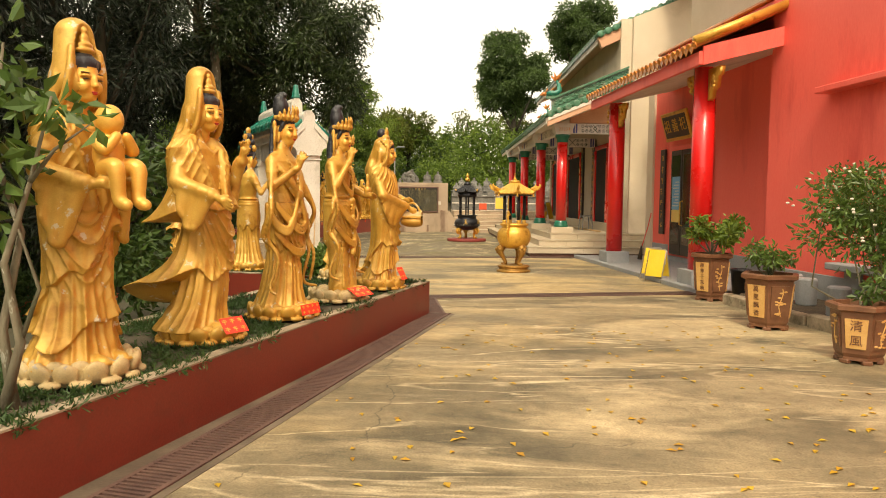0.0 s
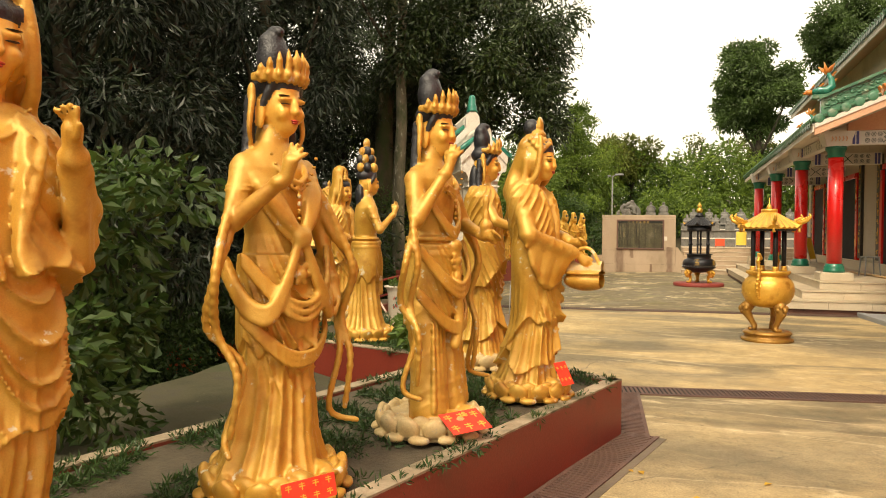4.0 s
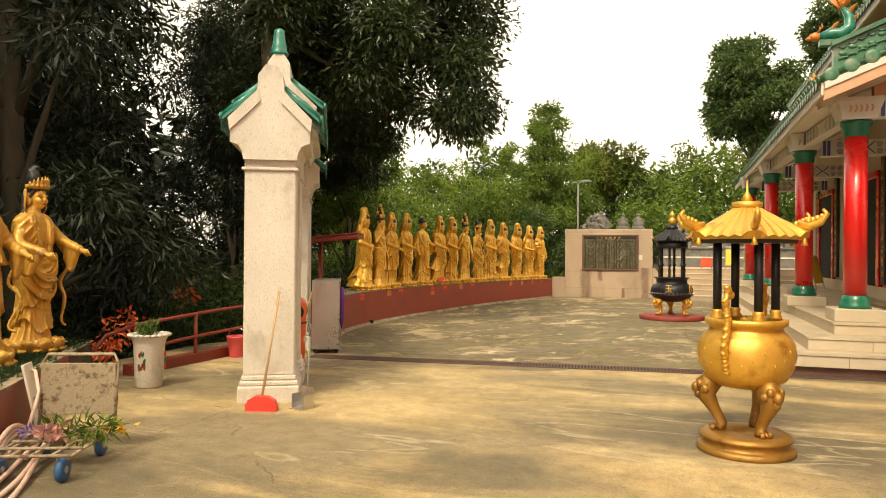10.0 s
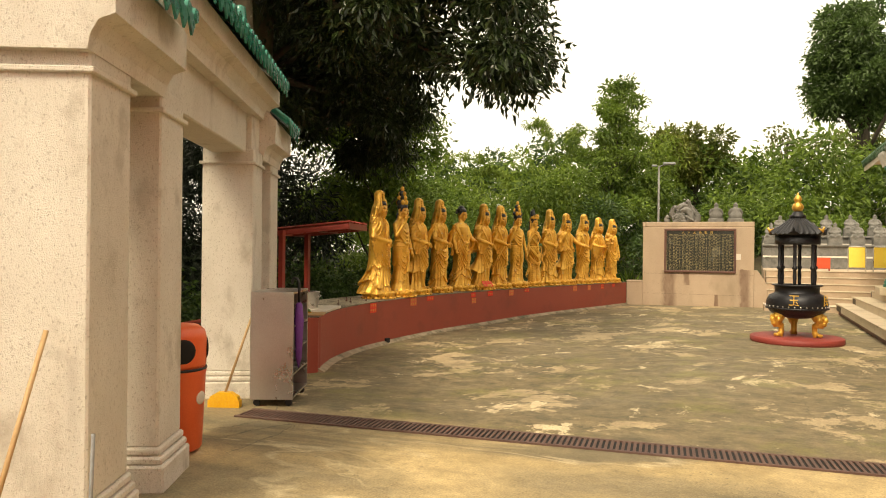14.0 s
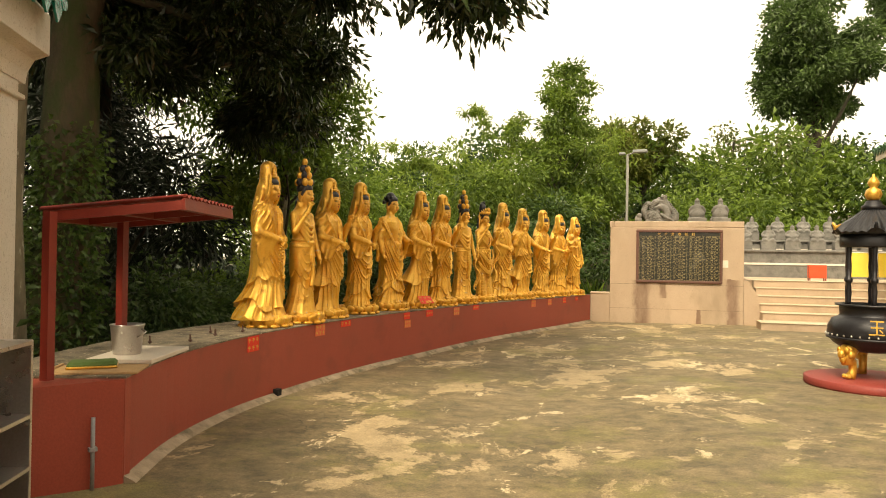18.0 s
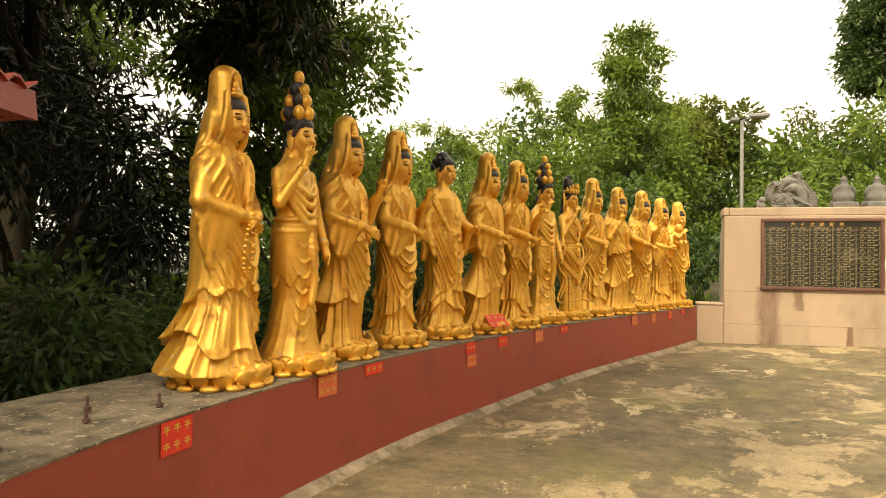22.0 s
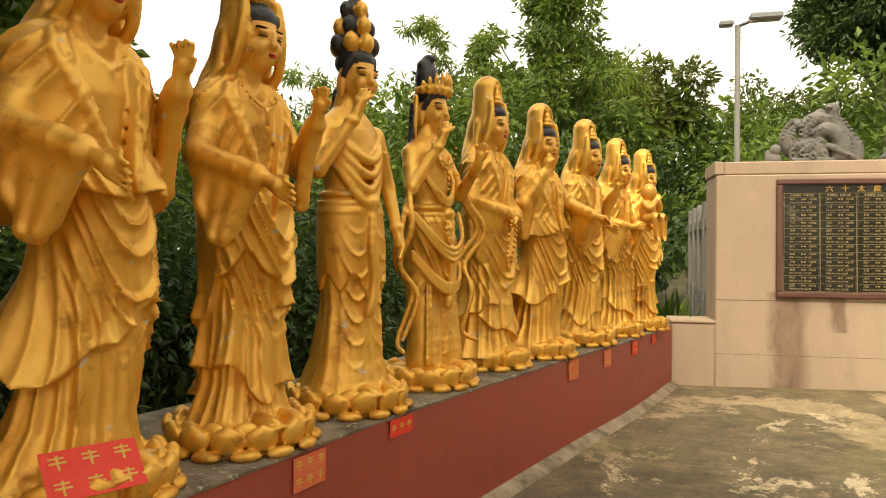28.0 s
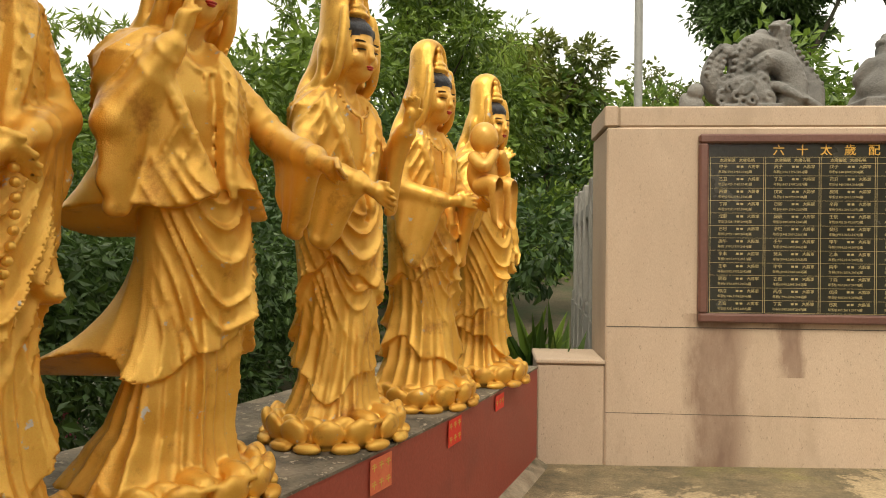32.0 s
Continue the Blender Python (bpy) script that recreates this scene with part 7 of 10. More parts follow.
YARD = [
    (-2.13, 4.13, 0.425, -22, 1.07, dict(head="hood", left="hold", right="hold", child=(0.26, -0.02, 1.1), base=0.29, pale_base=True, wide=1.0, swag=0.8, trail=0.3, sleeve=0.34, bow=0.2), "weathered gilded veiled statue holding a child, base worn white"),
    (-1.8, 5.26, 0.425, -24, 1.04, dict(head="hood", left="up", right="low", fly=-1, slim=True, sway=0.04, trail=0.8, bow=0.25, lean=-0.05, vee=0.7), "gilded veiled statue with windblown robe in the planter"),
    (-1.43, 6.32, 0.425, -18, 1.02, dict(head="crown", left="hang", right="up", bare=True, mantle=False, drape=True, ribbons=True, necklace=True, base=0.285), "gilded crowned statue with necklace and looping ribbons"),
    (-1.1, 7.42, 0.425, -13, 1.04, dict(legs=True, head="crown", left="hold", right="chin", bare=True, mantle=False, sash=True, ribbons=True, necklace=True, slim=True, vase=(0.27, 0.12, 1.07), pale_base=True), "gilded statue with ornate crown, hand at the chin, holding a vase"),
    (-0.75, 8.46, 0.425, -10, 1.0, dict(head="scarf", left="hold", right="reach", bow=0.32, basket=(0.38, 0.07, 0.8), lean=-0.05, swag=1.5, wide=0.96, open=0.03, vee=0.4, hem=0.36, sash=True, necklace=True), "gilded statue in a headscarf carrying a basket of fish"),
    (-1.33, 9.4, 0.425, 14, 1.04, dict(head="crown", left="hang", right="out", bare=True, shawl=True, vase=(0.47, -0.27, 1.09), pale_vase=True, pale_base=True), "gilded statue with black topknot holding out a vase"),
    (-2.85, 10.4, 0.43, 43, 1.0, dict(head="stack", left="hang", right="up", bare=True, mantle=False, sash=True, swag=1.4), "gilded statue with a tower of small heads in the rear planter"),
    (-3.8, 11.75, 0.43, -7, 1.0, dict(head="hood", left="belly", right="belly", pale_base=True), "pale weathered gilded veiled statue in the rear planter"),
    (-5.05, 13.8, 0.43, 1, 1.0, dict(head="scarf", left="low", right="low", fly=-1, sway=0.03), "gilded statue in a headscarf reaching forward"),
    (-5.45, 14.75, 0.43, 5, 1.0, dict(head="crown", left="out", right="low", ribbons=True, slim=True), "gilded crowned statue with outstretched arm and ribbons"),
]
for k, (x, y, z, turn, size, spec, label) in enumerate(YARD):
    statue("statue", x, y, z, turn, size, 61 + k, spec, M_YELLOW, label, "gilded statues in the planters", 0.0095 if k > 5 else 0.008)
# ---- incense burners ----
def pagoda_roof(bm, r, z0, z1, sides=6, curl=0.1, ribs=4, neck=0.28, mi=0):
    """A curved tent roof with upturned corners and fluted slopes."""
    levels, n = 9, sides * ribs * 2
    rings = []
    for k in range(levels + 1):
        t = k / levels
        ring = []
        for q in range(n):
            a = 2 * math.pi * q / n
            seg = math.pi / sides
            off = abs(((a + seg) % (2 * seg)) - seg) / seg
            poly = math.cos(seg) / math.cos(seg * (1 - off))
            rad = (r * poly) * (1 - t) ** 1.25 * (1 - neck) + r * neck * (1 - 0.25 * t)
            corner = max(0.0, 1 - off * 2.2) ** 1.5
            z = z0 + (z1 - z0) * t**0.8 + curl * corner * (1 - t) ** 3 + (0.012 if q % 2 else -0.006) * (1 - t * 0.7)
            ring.append(bm.verts.new((rad * math.cos(a), rad * math.sin(a), z)))
        rings.append(ring)
    under = [bm.verts.new((v.co.x * 0.9, v.co.y * 0.9, z0 - 0.02)) for v in rings[0]]
    rings.insert(0, under)
    for a, b in zip(rings, rings[1:]):
        for q in range(n):
            bm.faces.new((a[q], a[(q + 1) % n], b[(q + 1) % n], b[q])).material_index = mi
    bm.faces.new(rings[0][::-1]).material_index = mi
    bm.faces.new(rings[-1]).material_index = mi
    return bm


def beast_leg(bm, a, r0, r1, z0, z1, s=1.0):
    """A cabriole leg with a lion's mask at the knee and a clawed foot."""
    d = Vector((math.cos(a), math.sin(a), 0))
    pts = [d * r1 * 0.82 + Vector((0, 0, z1)), d * r1 * 1.08 + Vector((0, 0, z1 - 0.08 * s)), d * r1 * 1.08 + Vector((0, 0, z1 - 0.17 * s)), d * r1 * 0.86 + Vector((0, 0, z0 + 0.16 * s)), d * r0 * 0.95 + Vector((0, 0, z0 + 0.06 * s)), d * r0 * 1.08 + Vector((0, 0, z0 + 0.015))]
    tube(bm, pts, [0.085 * s, 0.1 * s, 0.075 * s, 0.048 * s, 0.045 * s, 0.06 * s], 12)
    side = Vector((-d.y, d.x, 0))
    c = d * (r1 * 1.15) + Vector((0, 0, z1 - 0.1 * s))
    for o, rr in ((0.07 * d, 0.045), (0.05 * side + 0.04 * d + Vector((0, 0, 0.04)), 0.035), (-0.05 * side + 0.04 * d + Vector((0, 0, 0.04)), 0.035), (0.05 * d - Vector((0, 0, 0.05)), 0.04), (0.07 * side, 0.04), (-0.07 * side, 0.04)):
        ball(bm, c + o * s, (rr * s,) * 3, 0, 8, 6)
    for q in (-1, 0, 1):
        ball(bm, d * (r0 * 1.08 + 0.05 * s) + side * q * 0.035 * s + Vector((0, 0, z0 + 0.025 * s)), (0.028 * s, 0.028 * s, 0.025 * s), 0, 8, 6)
    return bm


M_BRONZE = material("dark_gilt_bronze", (0.3, 0.15, 0.03), (0.42, 0.23, 0.055), 0.4, 0.2, 0.008, 0.3, metal=0.5, stain=(0.2, 0.095, 0.02), stain_size=0.2)
gc = thing("gold_censer", "burnished gold three-legged incense burner with a pagoda canopy", "incense burner", pose(1.49, 14.92, 0, 0, 0, -28) @ Matrix.Diagonal((0.89, 0.89, 0.97, 1)))
part("base", lathe(empty_bm(), [(0.4, 0), (0.4, 0.035), (0.37, 0.05), (0.345, 0.06), (0.35, 0.1), (0.375, 0.11), (0.375, 0.125), (0.34, 0.15), (0.3, 0.155), (0.12, 0.156), (0.1, 0.13)], 48), M_BRONZE, gc, "stepped round foot of dark bronze", True)
part("bowl", lathe(empty_bm(), [(0.12, 0.5), (0.24, 0.52), (0.33, 0.58), (0.385, 0.68), (0.398, 0.78), (0.385, 0.86), (0.345, 0.92), (0.3, 0.955), (0.295, 0.98), (0.32, 1.0), (0.335, 1.005), (0.335, 1.045), (0.3, 1.05), (0.285, 1.03), (0.27, 0.94), (0.1, 0.92)], 56), M_BRASS, gc, "", True)
part("ash", lathe(empty_bm(), [(0.28, 0.96), (0.28, 0.985), (0.02, 1.0)], 24), material("incense_ash", (0.2, 0.18, 0.15), (0.3, 0.28, 0.24), 0.95), gc, "grey incense ash", True)
for k in range(3):
    part("leg", beast_leg(empty_bm(), radians(90 + 120 * k), 0.2, 0.29, 0.15, 0.58), M_BRONZE, gc, "", True)
for s in (-1, 1):
    bm = empty_bm()
    pts = [(0, s * (0.37 + 0.05 * math.sin(t * 3)), 0.66 + t * 0.3) for t in np.linspace(0, 1, 6)] + [(0.0, s * 0.36, 1.06), (0.0, s * 0.4, 1.18), (0.0, s * 0.36, 1.28), (0.0, s * 0.31, 1.24)]
    tube(bm, pts, [0.028] * 8 + [0.022, 0.015], 8)
    for p in pts:
        ball(bm, p, (0.036, 0.036, 0.034), 0, 8, 6)
        ball(bm, (p[0], p[1] + s * 0.025, p[2] + 0.02), (0.028, 0.02, 0.02), 0, 8, 6)
    part("ear_handle", bm, M_BRASS, gc, "twisted dragon handle", True)
for k in range(4):
    a = radians(45 + 90 * k)
    x, y = 0.25 * math.cos(a), 0.25 * math.sin(a)
    part("post_foot", lathe(empty_bm(), [(0.05, 1.04), (0.055, 1.06), (0.04, 1.08), (0.05, 1.1), (0.035, 1.12)], 16, m=Matrix.Translation((x, y, 0))), M_BRASS, gc, "", True)
    part("post", lathe(empty_bm(), [(0.036, 1.115), (0.036, 1.68)], 16, m=Matrix.Translation((x, y, 0))), M_IRON, gc, "black post", True)
canopy = part("canopy", pagoda_roof(empty_bm(), 0.52, 1.69, 1.93, 6, 0.05, 5, 0.26), M_BRASS, gc, "ribbed gilt pagoda canopy")
part("under_frame", lathe(empty_bm(), [(0.4, 1.64), (0.42, 1.68), (0.1, 1.685)], 6, turn=math.pi / 6), M_IRON, canopy)
part("crown_ring", lathe(empty_bm(), [(0.12, 1.92), (0.125, 1.93), (0.125, 1.965), (0.1, 1.97)], 24), M_BRASS, canopy, "", True)
part("finial", lathe(empty_bm(), [(0.03, 1.965), (0.045, 1.99), (0.03, 2.02), (0.012, 2.05), (0.004, 2.14)], 16), M_BRASS, canopy, "", True)
for k in range(6):
    a = radians(60 * k)
    d = Vector((math.cos(a), math.sin(a), 0))
    bm = tube(empty_bm(), [d * 0.42 + Vector((0, 0, 1.78)), d * 0.52 + Vector((0, 0, 1.765)), d * 0.6 + Vector((0, 0, 1.8)), d * 0.64 + Vector((0, 0, 1.86)), d * 0.61 + Vector((0, 0, 1.89))], [0.028, 0.03, 0.028, 0.022, 0.012], 8)
    for q in range(4):
        ball(bm, d * (0.5 + 0.035 * q) + Vector((0, 0, 1.8 + 0.012 * q)), (0.022, 0.022, 0.026), 0, 8, 6)
    part("corner_dragon", bm, M_BRASS, canopy, "upturned dragon corner", True)
    part("bell", lathe(empty_bm(), [(0.004, 1.69), (0.016, 1.675), (0.02, 1.65), (0.03, 1.625), (0.026, 1.623)], 12, m=Matrix.Translation(d * 0.47)), M_BRASS, canopy, "small hanging bell", True)
bm = empty_bm()
for k in range(26):
    a, zz = radians(-150 + k * 13), 0.76 + 0.05 * (k % 3 - 1)
    d = Vector((math.cos(a), math.sin(a), 0))
    ball(bm, d * 0.392 + Vector((0, 0, zz)), (0.008, 0.008, 0.014 + 0.008 * (k % 2)), 0, 6, 4)
tagged(part("relief_marks", bm, M_BRASS, gc, "raised relief marks", True), kind="stuff")

bc = thing("black_censer", "black cast-iron incense burner with gold legs and gold gourd finial", "incense burner", pose(0.87, 26.1, 0, 0, 0, 20) @ Matrix.Diagonal((0.84, 0.84, 1, 1)))
part("disc", lathe(empty_bm(), [(0.84, 0), (0.85, 0.02), (0.85, 0.085), (0.83, 0.095), (0.4, 0.097)], 64), M_REDTILE, bc, "round red plinth", True)
for k in range(3):
    part("leg", beast_leg(empty_bm(), radians(75 + 120 * k), 0.36, 0.4, 0.1, 0.5, 1.15), M_BRASS, bc, "gold lion leg", True)
part("bowl", lathe(empty_bm(), [(0.2, 0.4), (0.36, 0.43), (0.49, 0.5), (0.545, 0.57), (0.56, 0.62), (0.55, 0.7), (0.5, 0.78), (0.42, 0.81), (0.4, 0.83), (0.41, 0.93), (0.46, 0.935), (0.46, 0.955), (0.4, 0.957), (0.38, 0.85), (0.1, 0.84)], 56), M_IRON, bc, "", True)
part("band", lathe(empty_bm(), [(0.545, 0.55), (0.572, 0.555), (0.572, 0.575), (0.555, 0.58)], 56), M_IRON, bc, "", True)
bm = empty_bm()
for k in range(34):
    a = 2 * math.pi * k / 34
    ball(bm, (0.572 * math.cos(a), 0.572 * math.sin(a), 0.6), (0.014, 0.014, 0.014), 0, 6, 4)
part("studs", bm, M_STEEL, bc, "pale stud row", True)
for ch, a in (("玉", -118), ("民", -48)):
    o = new("character", text_mesh(ch, 0.2))
    o.data.materials.append(M_INK)
    o.parent = bc
    d = Vector((math.cos(radians(a)), math.sin(radians(a)), 0))
    o.matrix_basis = Matrix.Translation(d * 0.553 + Vector((0, 0, 0.7))) @ d.to_track_quat("Z", "Y").to_matrix().to_4x4()
for k in range(6):
    a = 2 * math.pi * k / 6
    m = Matrix.Translation((0.34 * math.cos(a), 0.34 * math.sin(a), 0))
    part("post", lathe(empty_bm(), [(0.035, 0.94), (0.03, 1.0), (0.038, 1.1), (0.028, 1.2), (0.05, 1.22), (0.05, 1.25), (0.028, 1.27), (0.036, 1.4), (0.028, 1.5), (0.036, 1.6), (0.03, 1.7)], 12, m=m), M_IRON, bc, "", True)
part("drum", lathe(empty_bm(), [(0.4, 1.62), (0.41, 1.64), (0.41, 1.77), (0.2, 1.78)], 36), M_IRON, bc, "", True)
cb = part("canopy", pagoda_roof(empty_bm(), 0.56, 1.79, 2.08, 6, 0.05, 5, 0.27), M_IRON, bc, "black ribbed canopy")
part("collar", lathe(empty_bm(), [(0.15, 2.06), (0.15, 2.1), (0.11, 2.12), (0.1, 2.15), (0.07, 2.17)], 24), M_IRON, cb, "", True)
part("gourd_finial", lathe(empty_bm(), [(0.04, 2.16), (0.09, 2.19), (0.11, 2.24), (0.09, 2.29), (0.045, 2.32), (0.07, 2.35), (0.075, 2.38), (0.05, 2.42), (0.02, 2.45), (0.015, 2.48)], 24), M_BRASS, cb, "gold gourd finial", True)
for k in range(6):
    d = Vector((math.cos(math.pi * k / 3), math.sin(math.pi * k / 3), 0))
    bm = tube(empty_bm(), [d * 0.46 + Vector((0, 0, 1.86)), d * 0.54 + Vector((0, 0, 1.84)), d * 0.58 + Vector((0, 0, 1.9))], [0.03, 0.03, 0.012], 8)
    part("corner_dragon", bm, M_BRASS if k % 2 else M_IRON, cb, "", True)
# ---- inscribed plaque and what stands on the end wall ----
PLQ = MON @ Matrix.Translation((1.02, -0.012, 0.0))
pl = thing("inscription_plaque", "black stone plaque of gold characters in a brown frame", "plaque", PLQ)
PW, P0, P1 = 1.86, 0.9, 2.11
M_PLQF = material("brown_stone_frame", (0.1, 0.045, 0.035), (0.15, 0.07, 0.05), 0.4)
M_BLACKST = material("black_polished_stone", (0.014, 0.015, 0.012), (0.03, 0.03, 0.022), 0.25)
M_GILT = material("gilt_lettering", (0.36, 0.29, 0.12), (0.46, 0.38, 0.18), 0.5)
for nm, a in (("rail", (0, -0.035, P0, PW, 0.01, P0 + 0.06)), ("rail", (0, -0.035, P1 - 0.06, PW, 0.01, P1)), ("stile", (0, -0.033, P0 + 0.06, 0.06, 0.01, P1 - 0.06)), ("stile", (PW - 0.06, -0.033, P0 + 0.06, PW, 0.01, P1 - 0.06))):
    part(nm, boxed(*a, 0.012), M_PLQF, pl)
part("slab", boxed(0.055, -0.006, P0 + 0.055, PW - 0.055, 0.006, P1 - 0.055), M_BLACKST, pl)
STAND = Matrix.Rotation(radians(90), 4, "X")
for k, ch in enumerate("六十太歲配對"):
    o = new("title_character", text_mesh(ch, 0.075, 0.002))
    o.data.materials.append(M_INK)
    o.parent = pl
    o.matrix_basis = Matrix.Translation((0.5 + 0.147 * k, -0.009, P1 - 0.107)) @ STAND
rule = empty_bm()
X0, Z0, CW, RH = 0.07, P1 - 0.187, (PW - 0.14) / 5, (P1 - P0 - 0.253) / 12
for k in range(6):
    for e in (-0.007, 0.005):
        box(rule, X0 + k * CW + e, -0.0085, Z0 - 12 * RH, X0 + k * CW + e + 0.002, -0.006, Z0 + 0.04)
box(rule, X0, -0.0085, Z0 + 0.038, PW - X0, -0.006, Z0 + 0.04)
for k in range(13):
    box(rule, X0, -0.0085, Z0 - k * RH - 0.001, PW - X0, -0.006, Z0 - k * RH + 0.001)
tagged(part("ruling", rule, M_GILT, pl), kind="stuff")
STEMS, BRANCH = "甲乙丙丁戊己庚辛壬癸", "子丑寅卯辰巳午未申酉戌亥"
for col in range(5):
    big = "\n".join(STEMS[(col * 12 + r) % 10] + BRANCH[r] for r in range(12))
    years = "\n".join(f"年份({y}.{y + 60}.{y + 120})屬" for y in range(1924 + col * 12, 1936 + col * 12))
    end = "\n".join("大將軍" for r in range(12))
    for words, size, dx, dz in ((big, 0.027, 0.085, 0.017), (end, 0.025, 0.275, 0.017), (years, 0.021, 0.16, -0.016), ("太歲編號   太歲名稱", 0.025, CW / 2, 6 * RH + 0.019)):
        cu = bpy.data.curves.new("lettering", "FONT")
        cu.body, cu.size, cu.extrude, cu.align_x, cu.align_y, cu.space_line, cu.resolution_u = words, size, 0.001, "CENTER", "CENTER", RH / size, 1
        tmp = bpy.data.objects.new("lettering", cu)
        scene.collection.objects.link(tmp)
        me = bpy.data.meshes.new_from_object(tmp.evaluated_get(bpy.context.evaluated_depsgraph_get()))
        bpy.data.objects.remove(tmp)
        me.materials.append(M_GILT)
        o = tagged(new("lettering", me), kind="stuff")
        o.parent = pl
        o.matrix_basis = Matrix.Translation((X0 + col * CW + dx, -0.008, Z0 - 6 * RH + dz)) @ STAND
    bm = empty_bm()
    for r in range(12):
        z = Z0 - r * RH - 0.022
        for q in range(2):
            box(bm, X0 + col * CW + 0.17 + q * 0.025, -0.0085, z - 0.006, X0 + col * CW + 0.186 + q * 0.025, -0.006, z + 0.007)
    tagged(part("illegible_marking", bm, M_GILT, pl), kind="stuff")
part("notice_plate", boxed(2.82, -0.012, 1.27, 3.0, -0.002, 1.43), M_WHITE, mon, "small white notice", m=Matrix.Identity(4))
# carved dragon and seated stone figures on the wall
c = Carving((-0.52, -0.28, -0.01), (0.52, 0.28, 0.66), 0.0095)
rg = np.random.default_rng(3)
c.blend((-0.3, -0.22, 0), (0.36, 0.2, 0.07), lambda x, y, z: np.maximum(np.maximum(np.abs(x - 0.03) - 0.3, np.abs(y) - 0.18), np.abs(z - 0.03) - 0.03) + 0 * x * y * z, 0, 0.01)
# a rock of curled clouds
c.egg((-0.08, -0.03, 0.14), (0.2, 0.15, 0.15), 0, 0.03)
c.egg((0.16, 0.02, 0.12), (0.18, 0.14, 0.12), 0, 0.03)
for _ in range(26):
    a, h = rg.uniform(-2.9, -0.2), rg.uniform(0.05, 0.25)
    w = math.sqrt(max(0.05, 1 - ((h - 0.12) / 0.17) ** 2))
    at = np.array((-0.08 + 0.2 * w * math.cos(a), -0.03 + 0.15 * w * math.sin(a), h))
    c.cord([at + 0.026 * np.array((math.cos(q), 0.3 * math.sin(a), math.sin(q))) for q in np.linspace(0, 5.4, 7)], (0.013, 0.008), 0, 0.006)
# the scaly body in thick loops, the tail curled up behind it
coils = (
    ([(-0.25, 0.0, 0.16), (-0.3, -0.02, 0.26), (-0.27, -0.02, 0.37), (-0.21, -0.02, 0.44), (-0.17, -0.03, 0.38)], (0.075, 0.045)),
    ([(-0.14, -0.03, 0.24), (-0.12, -0.05, 0.38), (-0.05, -0.06, 0.47), (0.05, -0.04, 0.46), (0.1, 0.0, 0.36)], (0.06, 0.075)),
    ([(-0.03, -0.06, 0.3), (0.06, -0.1, 0.35), (0.15, -0.12, 0.3), (0.2, -0.12, 0.18), (0.18, -0.13, 0.08)], (0.07, 0.085)),
    ([(0.2, 0.0, 0.3), (0.16, 0.0, 0.42), (0.13, -0.02, 0.52), (0.13, -0.04, 0.58)], (0.1, 0.05)),
    ([(0.2, 0.04, 0.45), (0.28, 0.04, 0.34), (0.37, 0.03, 0.2), (0.36, 0.02, 0.08)], (0.05, 0.09)),
)
for pts, rr in coils:
    c.cord(pts, rr, 0, 0.012)
    for i in range(len(pts) - 1):
        for t in (0.0, 0.33, 0.66):
            q = np.array(pts[i]) * (1 - t) + np.array(pts[i + 1]) * t
            for e in (-0.045, 0.0, 0.045):
                c.egg((q[0] + e, q[1] - 0.055, q[2] + abs(e) * 0.5), (0.02, 0.022, 0.018), 0, 0.006)
c.egg((0.02, -0.04, 0.54), (0.05, 0.045, 0.045), 0, 0.01)
c.egg((0.12, -0.06, 0.6), (0.05, 0.045, 0.035), 0, 0.012)
c.egg((0.08, -0.1, 0.585), (0.04, 0.03, 0.018), 0, 0.008)
for s in (-1, 1):
    c.cord([(0.14, -0.05 + 0.03 * s, 0.61), (0.19, -0.04 + 0.04 * s, 0.635)], (0.014, 0.007), 0, 0.006)
for cx, cz in ((0.08, 0.18), (0.2, 0.12)):
    c.cord([(cx, -0.15, cz), (cx + 0.06, -0.2, cz - 0.05), (cx + 0.12, -0.21, cz - 0.09)], (0.032, 0.02), 0, 0.008)
    for q in (-1, 0, 1):
        c.cord([(cx + 0.12, -0.21, cz - 0.09), (cx + 0.16 + 0.01 * q, -0.22 - 0.015 * q, cz - 0.1)], (0.012, 0.006), 0, 0.004)
# a small crouching figure at its side
c.egg((-0.42, -0.03, 0.06), (0.075, 0.07, 0.08), 0, 0.02)
c.egg((-0.47, 0.0, 0.1), (0.035, 0.05, 0.07), 0, 0.02)
c.egg((-0.41, -0.05, 0.165), (0.055, 0.055, 0.058), 0, 0.01)
v, f, ids = c.surface()
dr = tagged(new("dragon_carving", from_arrays("dragon_carving", v, f, [M_STONE])), "grey stone carving of a coiled dragon on rocks", "statue")
dr.matrix_world = MON @ Matrix.Translation((1.5, 0.33, 2.28)) @ Matrix.Scale(1.02, 4)
c = Carving((-0.3, -0.3, -0.01), (0.3, 0.3, 0.72), 0.014)
c.blend((-0.21, -0.19, 0), (0.21, 0.19, 0.26), lambda x, y, z: np.maximum(np.maximum(np.abs(x) - 0.2, np.abs(y) - 0.18), np.abs(z - 0.125) - 0.125) + 0 * x * y * z, 0, 0.02)
c.egg((0, 0, 0.33), (0.17, 0.15, 0.14), 0, 0.04)
c.rod((0, 0.02, 0.34), (0, 0.02, 0.48), 0.13, 0.1, 0, 0.03)
for s in (-1, 1):
    c.cord([(0.1 * s, 0.02, 0.5), (0.15 * s, -0.03, 0.4), (0.06 * s, -0.13, 0.36)], (0.045, 0.03), 0, 0.02)
    c.egg((0.09 * s, -0.1, 0.27), (0.09, 0.1, 0.06), 0, 0.03)
c.egg((0, 0.0, 0.585), (0.06, 0.062, 0.075), 0, 0.015)
